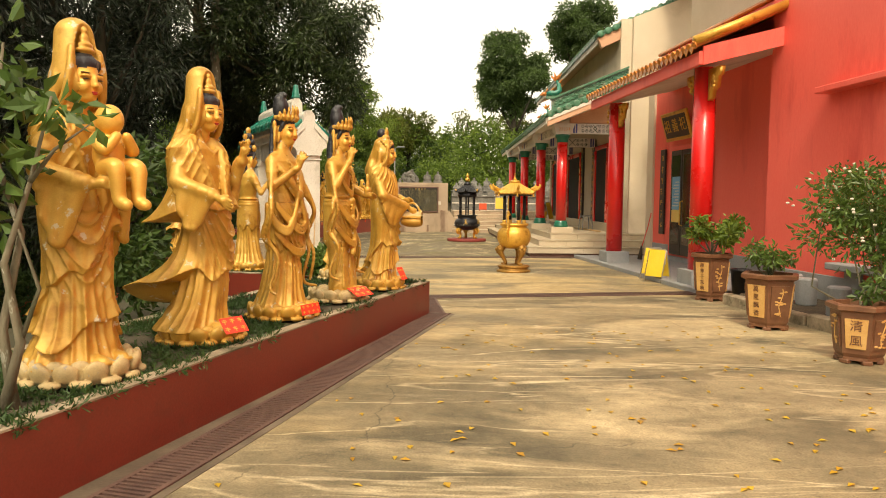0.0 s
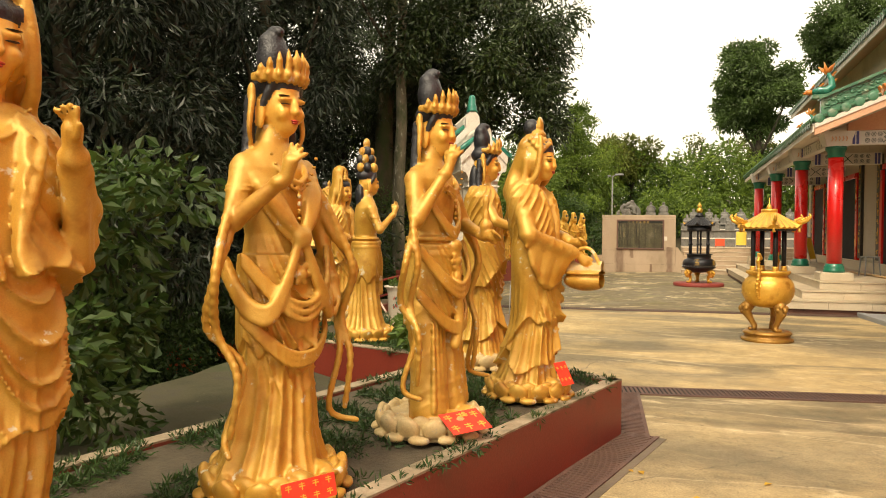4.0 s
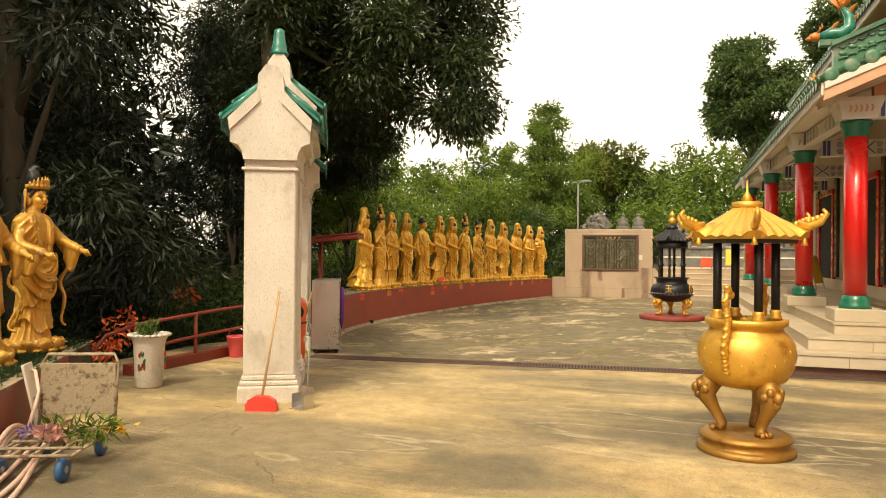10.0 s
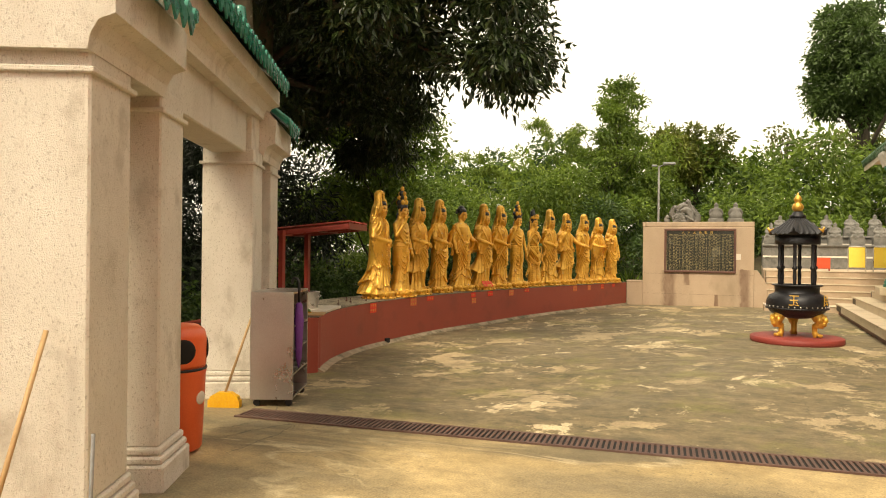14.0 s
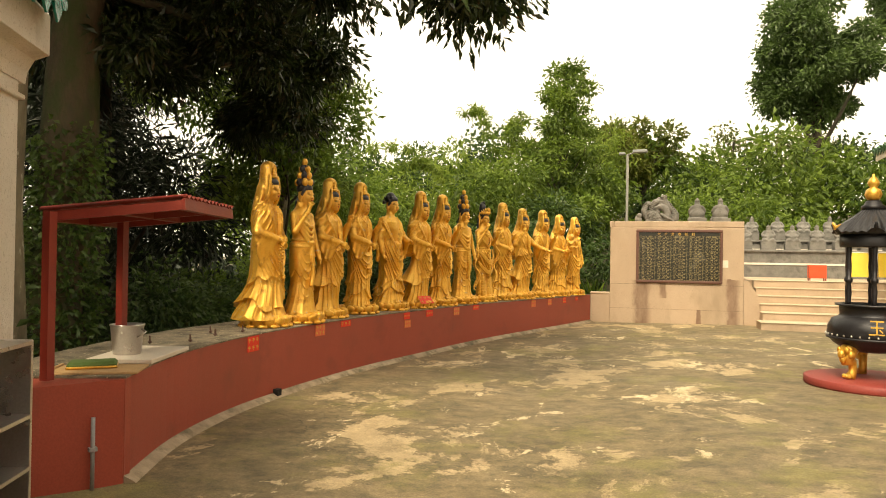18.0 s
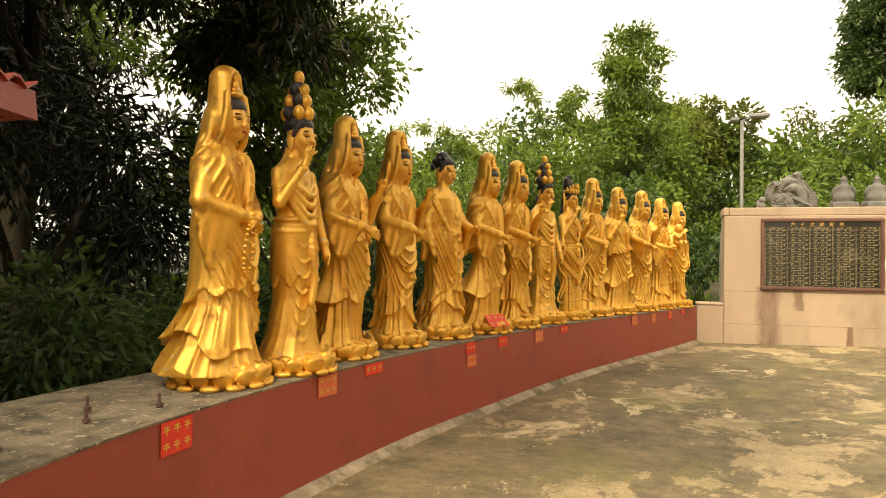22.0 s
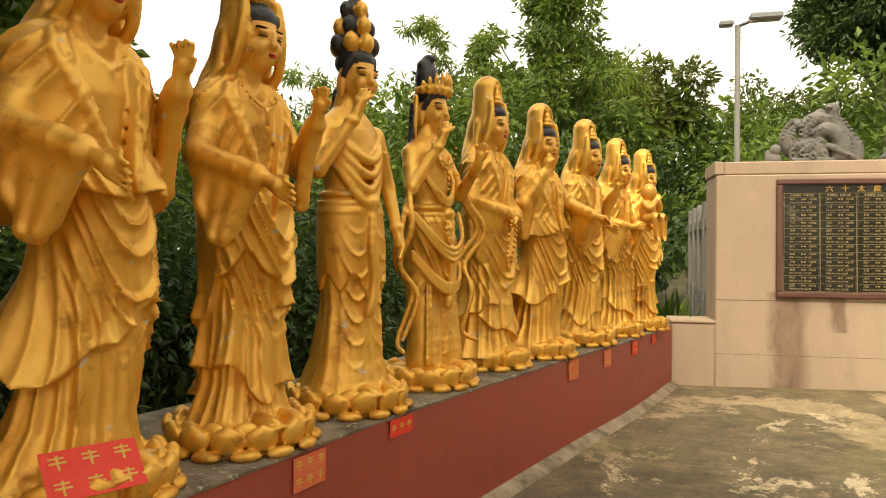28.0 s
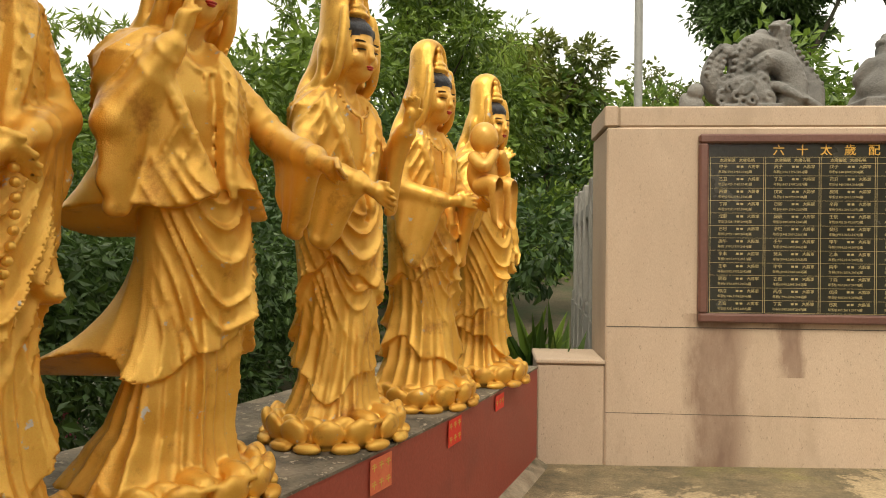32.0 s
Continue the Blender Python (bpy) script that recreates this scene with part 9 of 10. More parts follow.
for a in (45, 225):
    d = Vector((math.cos(radians(a)), math.sin(radians(a)) * 0.9, 0))
    part("badge", ball(empty_bm(), (0, 0, 0), (0.05, 0.05, 0.008), 0, 16, 6, Matrix.Translation(d * 0.222 + Vector((0, 0, 0.4))) @ d.to_track_quat("Z", "Y").to_matrix().to_4x4()), M_WHITE, lb, "white round badge", True)

cab = thing("steel_cabinet", "dull stainless steel cabinet with open shelves on castors", "cabinet", pose(-4.02, 18.62, 0, 0, 0, 24))
part("side_panel", boxed(-0.2, -0.36, 0.07, 0.2, -0.345, 1.07, 0.004), M_STEEL, cab)
part("far_panel", boxed(-0.2, 0.345, 0.07, 0.2, 0.36, 1.07, 0.004), M_STEEL, cab)
part("back_panel", boxed(-0.2, -0.343, 0.07, -0.185, 0.343, 1.07), M_STEEL, cab)
for z in (0.08, 0.3, 0.52, 0.74, 1.05):
    part("shelf", boxed(-0.184, -0.343, z, 0.2, 0.343, z + 0.016), M_STEEL, cab)
for x in (-0.15, 0.15):
    for y in (-0.3, 0.3):
        part("castor", lathe(empty_bm(), [(0.03, -0.012), (0.035, 0), (0.03, 0.012)], 12, m=Matrix.Translation((x, y, 0.035)) @ Matrix.Rotation(radians(90), 4, "X")), M_IRON, cab)
um = thing("umbrella", "folded purple umbrella with a black hook handle", "umbrella", pose(-3.72, 18.5, 0.35))
part("canopy", lathe(empty_bm(), [(0.005, 0.0), (0.03, 0.1), (0.045, 0.45), (0.03, 0.6), (0.01, 0.62)], 10), material("purple_cloth", (0.1, 0.02, 0.16), (0.16, 0.04, 0.25), 0.6), um, "", True)
part("handle", tube(empty_bm(), [(0, 0, 0.6), (0, 0, 0.8), (-0.02, 0, 0.84), (-0.06, 0, 0.85), (-0.08, 0, 0.82), (-0.08, 0, 0.79)], 0.013, 8), M_IRON, um, "", True)

rl = thing("red_railing", "red painted steel railing of the ramp behind the gate", "railing", kind="structure")
posts = [(-5.15, 15.9), (-5.1, 16.95), (-4.95, 17.95), (-4.95, 19.2)]
part("kerb_wall", boxed(-0.08, 0, -0.2, 0.08, 3.4, 0.13, 0.01, m=pose(-5.22, 15.85, 0, 0, 0, -4)), M_RED, rl)
for i, (x, y) in enumerate(posts):
    part("post", lathe(empty_bm(), [(0.024, 0.0), (0.024, 0.62 + 0.05 * i)], 10, m=Matrix.Translation((x, y, 0))), M_REDMETAL, rl, "", True)
for z in (0.3, 0.6):
    part("rail", tube(empty_bm(), [(x, y, z + 0.05 * i) for i, (x, y) in enumerate(posts)], 0.022, 8), M_REDMETAL, rl, "", True)
part("end_bend", tube(empty_bm(), [(-5.15, 15.9, 0.6), (-5.3, 15.6, 0.5), (-5.42, 15.4, 0.2), (-5.45, 15.35, -0.1)], 0.024, 8), M_REDMETAL, rl, "", True)
part("tall_post", lathe(empty_bm(), [(0.035, -0.1), (0.035, 1.25)], 10, m=pose(-5.05, 18.1, 0, 3, 4, 0)), M_REDMETAL, rl, "", True)
bk2 = thing("bucket", "pink plastic bucket by the railing", "bucket", pose(-4.9, 17.6, 0.0))
part("pail", lathe(empty_bm(), [(0.1, 0.0), (0.105, 0.01), (0.14, 0.27), (0.148, 0.275), (0.148, 0.295), (0.135, 0.295), (0.1, 0.05), (0.02, 0.04)], 28), material("pink_plastic", (0.7, 0.08, 0.1), (0.76, 0.12, 0.13), 0.4), bk2, "", True)
part("bail", tube(empty_bm(), [(0.145 * math.cos(a), 0.0, 0.28 + 0.13 * math.sin(a)) for a in np.linspace(0, math.pi, 9)], 0.004, 6), M_STEEL, bk2, "", True)
sb = thing("spray_bottle", "clear white spray bottle on the ground", "bottle", pose(-4.66, 17.95, 0))
part("bottle", lathe(empty_bm(), [(0.04, 0), (0.042, 0.02), (0.042, 0.15), (0.02, 0.19), (0.014, 0.2), (0.014, 0.22)], 16), M_PORC, sb, "", True)
part("trigger", boxed(-0.035, -0.01, 0.22, 0.025, 0.01, 0.25, 0.004), M_WHITE, sb)
ws = thing("white_board", "narrow white board leaning on the red planter wall", "sign", pose(-3.95, 13.5, 0, 0, 0, 31) @ pose(0, 0, 0, 0, -12, 0))
part("board", boxed(-0.01, -0.1, 0.02, 0.01, 0.1, 0.58, 0.004), M_WHITE, ws)
part("mark", boxed(0.0102, -0.06, 0.1, 0.013, 0.06, 0.13), M_GREYP, ws, "grey mark")
part("mark", boxed(0.0102, -0.05, 0.2, 0.013, 0.05, 0.3), M_GREYP, ws, "grey mark")
hs = thing("garden_hose", "loose coils of pale pink garden hose", "hose", pose(-3.1, 12.0, 0))
M_HOSE = material("pink_hose", (0.6, 0.42, 0.34), (0.68, 0.5, 0.42), 0.5)
way, out = Vector((-0.538, 0.843, 0)), Vector((0.843, 0.538, 0))
for k in range(7):
    pts = []
    for u in np.linspace(-1.3 + 0.15 * k, 1.55 - 0.07 * (k % 3), 26):
        hump = math.exp(-((u - 0.9) / 0.45) ** 2)
        pts.append(way * u + out * (0.07 + 0.045 * k + 0.05 * math.sin(2.3 * u + k * 1.3)) + Vector((0, 0, 0.02 + 0.012 * (6 - k) + 0.14 * hump * (1 - k / 9) + 0.015 * math.sin(3 * u + k))))
    part("coil", tube(empty_bm(), pts, 0.017, 8), M_HOSE, hs, "", True)
part("loop", tube(empty_bm(), [way * 1.3 + out * 0.1 + Vector((0, 0, 0.1)), way * 1.6 + out * 0.1 + Vector((0, 0, 0.35)), way * 1.75 + out * 0.03 + Vector((0, 0, 0.5)), way * 1.8 - out * 0.08 + Vector((0, 0, 0.52))], 0.015, 8), M_HOSE, hs, "", True)

# ---- loose things by the temple and portico ----
bs = thing("plastic_stool", "grey moulded plastic stool on the temple platform", "stool", pose(4.45, 22.2, 0.6, 0, 0, 10))
part("seat", lathe(empty_bm(), [(0.2, 0.42), (0.21, 0.44), (0.2, 0.455), (0.05, 0.46)], 4, turn=math.pi / 4), M_GREYP, bs)
for a in range(4):
    d = Vector((math.cos(math.pi / 4 + a * math.pi / 2), math.sin(math.pi / 4 + a * math.pi / 2), 0))
    part("leg", tube(empty_bm(), [d * 0.19 + Vector((0, 0, 0.43)), d * 0.235 + Vector((0, 0, 0.0))], [0.03, 0.022], 6, flat=0.5), M_GREYP, bs)
solo("bamboo_pole", tube(empty_bm(), [(4.3, 23.6, 0.628), (4.45, 22.0, 0.63), (4.55, 20.6, 0.628)], 0.024, 8), M_WOOD, "long pale bamboo pole lying on the platform", "pole", smooth=True)
br = thing("straw_broom", "straw broom leaning on the portico wall", "broom", pose(4.93, 17.6, 0.07, 0, 0, 0))
part("handle", tube(empty_bm(), [(0, 0, 0.3), (0.2, 0.2, 0.8), (0.3, 0.3, 1.15)], 0.012, 8), M_REDPL, br, "red handle", True)
part("head", tube(empty_bm(), [(0, 0, 0.34), (-0.02, -0.02, 0.2), (-0.05, -0.04, 0.0)], [0.03, 0.06, 0.1], 10, flat=0.4), M_BARKD, br, "dark straw head", True)

# ---- altar shed on the end of the curved wall ----
sh = thing("altar_shed", "dark red steel lean-to with a corrugated roof", "shed", kind="structure")
for x, y, h in ((-5.27, 20.32, 1.7), (-5.56, 21.3, 1.7)):
    part("post", boxed(x - 0.03, y - 0.03, TOP3, x + 0.03, y + 0.03, h), M_REDMETAL, sh)
# the roof falls from the yard side to the back
SH = Matrix.Translation((-5.1, 21.08, 1.72)) @ Matrix.Rotation(radians(19), 4, "Z") @ Matrix.Rotation(radians(-6), 4, "Y")
bm = empty_bm()
n = 44
ends = (-0.52, 0.45)
top = [[bm.verts.new((x, -0.58 + k * 1.18 / n, 0.06 + 0.014 * math.sin(k * 1.9))) for k in range(n + 1)] for x in ends]
bot = [[bm.verts.new((x, -0.58 + k * 1.18 / n, 0.052 + 0.014 * math.sin(k * 1.9))) for k in range(n + 1)] for x in ends]
for k in range(n):
    bm.faces.new((top[0][k], top[0][k + 1], top[1][k + 1], top[1][k]))
    bm.faces.new((bot[0][k], bot[1][k], bot[1][k + 1], bot[0][k + 1]))
    for r in (0, 1):
        bm.faces.new((top[r][k], bot[r][k], bot[r][k + 1], top[r][k + 1]))
part("corrugated_roof", bm, M_REDMETAL, sh, "corrugated dark red sheet roof", m=SH)
for x in (-0.48, 0.0, 0.4):
    part("purlin", boxed(x - 0.02, -0.57, -0.03, x + 0.02, 0.58, 0.035), M_REDMETAL, sh, m=SH)
for y in (-0.56, 0.0, 0.57):
    part("cross_rail", boxed(-0.5, y - 0.02, -0.032, 0.43, y + 0.02, 0.03), M_REDMETAL, sh, m=SH)
part("fascia", boxed(0.425, -0.58, -0.035, 0.44, 0.6, 0.045), M_REDMETAL, sh, m=SH)
solo("marble_slab", boxed(-0.25, -0.4, 0, 0.25, 0.4, 0.035, 0.005), M_WHITE, "pale marble slab lying on the wall top", "slab", m=pose(-5.47, 21.42, TOP3, 0, 0, 18))
bu = thing("steel_pail", "dented stainless steel pail on the marble slab", "pail", pose(-5.5, 21.3, TOP3 + 0.035))
part("pail", lathe(empty_bm(), [(0.1, 0), (0.105, 0.01), (0.125, 0.22), (0.132, 0.225), (0.132, 0.235), (0.118, 0.235), (0.1, 0.03), (0.01, 0.02)], 32), M_STEEL, bu, "", True)
part("ear", tube(empty_bm(), [(0.12, 0.02, 0.2), (0.16, 0.02, 0.18), (0.16, -0.02, 0.16), (0.115, -0.02, 0.14)], 0.008, 6), M_STEEL, bu, "", True)
solo("wooden_tray", box(boxed(-0.18, -0.3, 0, 0.18, 0.3, 0.018, 0.004), -0.18, -0.3, 0.018, 0.18, -0.28, 0.03), M_WOOD, "flat pale wooden board on the wall", "board", m=pose(-5.25, 20.74, TOP3, 0, 0, -62))
cush = thing("green_cushion", "green and gold padded pad lying on the board", "cushion", pose(-5.32, 20.76, TOP3 + 0.02, 0, 0, -50))
part("pad", boxed(-0.1, -0.16, 0, 0.1, 0.16, 0.045, 0.018), material("green_cloth", (0.05, 0.1, 0.02), (0.09, 0.16, 0.04), 0.8), cush)
part("trim", boxed(-0.105, -0.165, 0.0, 0.105, 0.165, 0.018, 0.006), M_BRASS, cush, "gold trim")
pp = thing("water_pipe", "thin grey water pipe on the red wall", "pipe", pose(-5.0, 20.43, -0.12, 0, 0, 58))
part("pipe", tube(empty_bm(), [(0, -0.02, 0.0), (0, -0.02, 0.25), (0, -0.02, 0.48)], 0.014, 8), M_GREYP, pp, "", True)
part("clip", boxed(-0.025, -0.04, 0.26, 0.025, 0.0, 0.285), M_GREYP, pp)

bolt = thing("rusty_bolt", "rusty bolt standing out of the worn wall top", "bolt", pose(-5.75, 21.75, TOP3 - 0.004), "bolts in the wall top")
part("shank", lathe(empty_bm(), [(0.008, 0), (0.008, 0.075), (0.003, 0.08)], 8), M_GRATE, bolt)
part("nut", lathe(empty_bm(), [(0.018, 0.012), (0.018, 0.028), (0.009, 0.029)], 6), M_GRATE, bolt)
for x, y in ((-5.95, 22.1), (-5.7, 22.35), (-5.78, 22.85), (-5.98, 23.05), (-5.72, 23.25)):
    copy_thing(bolt, pose(x, y, TOP3 - 0.004, 4, 0, 30))

# ---- red paper slips on the wall and at the statues' feet ----
def slip(m, w, h, mats, marks=2):
    s = thing("paper_slip", "red paper slip with gold brush marks" if mats is M_REDPAPER else "faded orange-red paper slip with gold brush marks", "paper slip", m, "paper slips")
    part("paper", boxed(-w / 2, -0.0015, -h / 2, w / 2, 0.0, h / 2), mats, s)
    bm = empty_bm()
    for r in range(marks):
        zc = h / 2 - (r + 0.5) * h / marks
        k = max(3, int(w / (h / marks) * 0.9))
        for q in range(k):
            xc = -w / 2 + (q + 0.5) * w / k
            u = min(w / k, h / marks) * 0.3
            box(bm, xc - u, -0.003, zc - u * 0.15, xc + u, -0.0016, zc + u * 0.15)
            box(bm, xc - u * 0.15, -0.0028, zc - u, xc + u * 0.15, -0.0016, zc + u)
            box(bm, xc - u, -0.0026, zc + u * 0.5, xc + u * 0.8, -0.0016, zc + u * 0.75)
    tagged(part("lettering", bm, M_INK, s, "gold brush marks"), "gold brush marks", kind="stuff")
    return s


def on_row(y):
    """A point of the curved wall's face at that y, and its heading."""
    for (x0, y0), (x1, y1) in zip(ROW_FRONT, ROW_FRONT[1:]):
        if y0 <= y <= y1:
            t = (y - y0) / (y1 - y0)
            return x0 + (x1 - x0) * t, math.degrees(math.atan2(y1 - y0, x1 - x0))
    return ROW_FRONT[-1][0], 72


for k, (y, w, h, dz) in enumerate([(23.15, 0.23, 0.16, 0.07), (24.57, 0.22, 0.14, 0.06), (25.17, 0.24, 0.08, 0.03), (26.72, 0.17, 0.1, 0.04), (26.74, 0.17, 0.11, 0.16), (27.36, 0.2, 0.1, 0.04), (28.2, 0.19, 0.13, 0.06), (28.83, 0.19, 0.08, 0.03), (30.84, 0.18, 0.14, 0.06), (31.46, 0.15, 0.13, 0.06), (32.08, 0.15, 0.12, 0.05), (32.7, 0.15, 0.08, 0.04)]):
    x, head_ = on_row(y)
    slip(pose(x + 0.008, y, TOP3 - 0.03 - dz, 0, 0, head_), w, h, M_REDPAPER if k in (0, 2, 3, 5, 7, 10, 11) else M_ORPAPER, 2 if h > 0.1 else 1)
slip(pose(-5.07, 27.36, TOP3 + 0.14, -42, 0, 60), 0.26, 0.15, M_REDPAPER)
slip(pose(-1.48, 5.0, 0.58, -40, 0, 55), 0.2, 0.13, M_REDPAPER)
slip(pose(-1.14, 6.1, 0.53, -15, 0, 60), 0.24, 0.09, M_REDPAPER)
slip(pose(-0.84, 7.24, 0.54, -62, 0, 55), 0.26, 0.16, M_REDPAPER)
slip(pose(-0.48, 8.3, 0.62, -30, 0, 60), 0.12, 0.16, M_REDPAPER)
slip(pose(-4.62, 14.2, 0.36, 0, 0, 123), 0.12, 0.14, M_ORPAPER, 2)

# ---- fallen leaves ----
n = 260
px, py = rng2.uniform(-1.6, 3.6, n), rng2.uniform(1.5, 8.5, n) ** 1.0
v = []
for x, y in zip(px, py):
    if x < -1.55 + 0.3 * (y - 3.4):
        continue
    a, L, w = rng2.random() * 6.28, 0.045 + 0.035 * rng2.random(), 0.015 + 0.01 * rng2.random()
    d, s = np.array((math.cos(a), math.sin(a))), np.array((-math.sin(a), math.cos(a)))
    for p, z in (((0, 0), 0.004), (d * L * 0.5 + s * w, 0.012), (d * L, 0.006), (d * L * 0.5 - s * w, 0.014)):
        v.append((x + p[0], y + p[1], z))
v = np.array(v)
k = np.arange(len(v) // 4)[:, None] * 4
tagged(new("fallen_leaves", from_arrays("fallen_leaves", v, np.concatenate([k + [0, 1, 2], k + [0, 2, 3]], 0), [leafy("yellow_leaf", (0.4, 0.2, 0.02), (0.65, 0.45, 0.04), 0.2)], smooth=False)), "scattered yellow fallen leaves on the concrete", "leaves", kind="stuff")

# ---- low planting in the beds ----
def tuft_field(name, plan, z, count, label, clear):
    xs_, ys_ = [p[0] for p in plan], [p[1] for p in plan]
    pts = []
    while len(pts) < count:
        x, y = rng2.uniform(min(xs_), max(xs_)), rng2.uniform(min(ys_), max(ys_))
        inside = False
        for (x0, y0), (x1, y1) in zip(plan, plan[1:] + plan[:1]):
            if (y0 > y) != (y1 > y) and x < (x1 - x0) * (y - y0) / (y1 - y0) + x0:
                inside = not inside
        if inside and all((x - cx) ** 2 + (y - cy) ** 2 > 0.12 for cx, cy in clear) and noise.noise((x * 2.2, y * 2.2, 3)) > -0.15:
            pts.append((x, y, z + 0.02))
    v, f = leaf_cloud(pts, [0.04] * len(pts), count * 16, 0.045, 0.16, -0.1, 0.5, 0.1)
    tagged(new(name, from_arrays(name, v, f, [M_GRASS], smooth=False)), label, "grass", kind="stuff")


tuft_field("dwarf_grass", [(cx * 0.98 - 0.02, cy) for cx, cy in BED1], 0.4, 2600, "dark green dwarf grass between the statues", [(r[0], r[1]) for r in YARD])
tuft_field("dwarf_grass", BED2, 0.41, 1100, "dark green dwarf grass in the rear planter", [(r[0], r[1]) for r in YARD])
iv = thing("creeping_shrub", "green creeping shrub spilling over the planter edge", "shrub", pose(-1.9, 9.75, 0.42))
shrub(iv, (0, 0, 0), 0.5, 0.3, 10, 900, 0.1, M_BUSH, 0, 0.5)
sp = thing("leafy_sapling", "slender sapling with glossy leaves beside the weathered statue", "sapling", pose(-2.2, 3.5, 0.4))
for k, pts in enumerate((((0, 0, 0), (0.1, 0.0, 0.35), (0.06, -0.05, 0.75), (0.2, -0.05, 1.15), (0.34, -0.1, 1.55)), ((0.04, 0.03, 0), (-0.02, 0.05, 0.4), (0.12, 0.0, 0.9), (0.04, -0.08, 1.3), (0.12, -0.1, 1.8)), ((0.1, 0.0, 0.35), (0.2, 0.0, 0.62), (0.14, -0.05, 0.9), (0.02, 0.0, 1.15)), ((0.2, -0.05, 1.15), (0.36, -0.12, 1.3), (0.55, -0.15, 1.42)), ((0.06, -0.08, 1.3), (-0.12, -0.05, 1.5), (-0.2, 0.0, 1.75)))):
    r0 = 0.03 if k < 2 else 0.014
    part("stem", tube(empty_bm(), pts, [r0 * (1 - 0.8 * i / (len(pts) - 1)) for i in range(len(pts))], 8), M_BARK, sp, "", True)
cs = [(0.34, -0.1, 1.5, 0.14), (0.12, -0.1, 1.78, 0.17), (0.02, -0.05, 1.6, 0.18), (0.2, -0.1, 1.62, 0.13), (0.55, -0.15, 1.42, 0.1), (0.46, -0.14, 1.5, 0.09), (-0.2, 0.0, 1.7, 0.18), (-0.15, -0.05, 1.4, 0.2), (0.0, 0.0, 1.2, 0.2), (0.08, -0.06, 1.35, 0.16), (-0.12, 0.02, 1.0, 0.18), (0.36, -0.14, 1.28, 0.08)]
v, f = leaf_cloud([q[:3] for q in cs], [q[3] for q in cs], 300, 0.11, 0.55, 0.35, shell=0.2)
o = new("foliage", from_arrays("foliage", v, f, [M_BUSH], smooth=False))
o.parent = sp
# mossy ledge of the lower path behind the long planter, its colour also darkened for tree shade
M_MOSS = material("shaded_mossy_concrete", (0.035, 0.036, 0.016), (0.08, 0.07, 0.035), 0.95, 0.3, 0.02, 0.6, stain=(0.05, 0.045, 0.03), stain_amount=0.45, stain_size=0.3, speck=(0.2, 0.16, 0.1), speck_amount=0.32, speck_size=0.06)
solo("mossy_ledge", prism(empty_bm(), [(-2.9, 4.4), (-1.95, 9.2), (-3.5, 10.2), (-4.3, 9.6), (-4.6, 4.4)], -0.6, 0.12), M_MOSS, "mossy concrete ledge behind the planter", "ledge", kind="structure")
# ---- trees and greenery ----
def limb(bm, a, b, r0, r1, bend=0.15, n=6, sides=8):
    a, b = Vector(a), Vector(b)
    off = Vector(rng.normal(size=3)) * bend * (b - a).length * 0.5
    pts = [a.lerp(b, i / n) + off * math.sin(math.pi * i / n) * 0.5 + Vector(rng.normal(size=3)) * r0 * 0.12 for i in range(n + 1)]
    tube(bm, pts, [r0 + (r1 - r0) * i / n for i in range(n + 1)], sides)
    return pts


def tree(label, base, height, trunk_r, clumps, leaf_count, leaf, bark, leaves, lean=(0, 0), fork=0.45, slim=0.45, droop=0.3, shell=0.5, limbs=9, group="", name="tree", thick=0.4):
    """A tapered trunk with limbs reaching into clumps of leaves. clumps: rows of (dx, dy, z, radius) from the base."""
    t = thing(name, label, "tree", pose(*base), group)
    bm = empty_bm()
    top = Vector((lean[0], lean[1], height))
    main = limb(bm, (0, 0, -0.3), top, trunk_r, trunk_r * 0.3, 0.05, 10, 14)
    tagged(part("trunk", bm, bark, t, "", True))
    for i in range(min(limbs, len(clumps))):
        c = clumps[int(i * len(clumps) / limbs) if len(clumps) > limbs else i]
        s = main[min(10, max(1, int(10 * min(0.95, max(fork, (c[2] * 0.7) / height)))))]
        bm = empty_bm()
        limb(bm, s, (c[0], c[1], c[2]), trunk_r * thick, trunk_r * 0.06, 0.25, 5, 6)
        part("limb", bm, M_BARKD, t, "", True)
    v, f = leaf_cloud([c[:3] for c in clumps], [c[3] for c in clumps], leaf_count, leaf, slim, droop, shell=shell)
    crown = new("crown", from_arrays("crown", v, f, [leaves], smooth=False))
    crown.parent = t
    return t


def clumps_in(n, centre, spread, size, bottom=None):
    out = []
    for _ in range(n):
        d = rng.normal(size=3)
        d /= np.linalg.norm(d)
        d *= rng.random() ** 0.4
        c = np.array(centre) + d * spread
        if bottom is not None and c[2] < bottom:
            c[2] = bottom + rng.random() * 0.5
        out.append((*c, size * (0.6 + 0.7 * rng.random())))
    return out


def wood(name, label, blobs, count, leaf, mats, slim=0.5):
    v, f = leaf_cloud([b[:3] for b in blobs], [b[3] for b in blobs], count, leaf, slim, 0.35, shell=0.45)
    return tagged(new(name, from_arrays(name, v, f, [mats], smooth=False)), label, "foliage", kind="stuff")


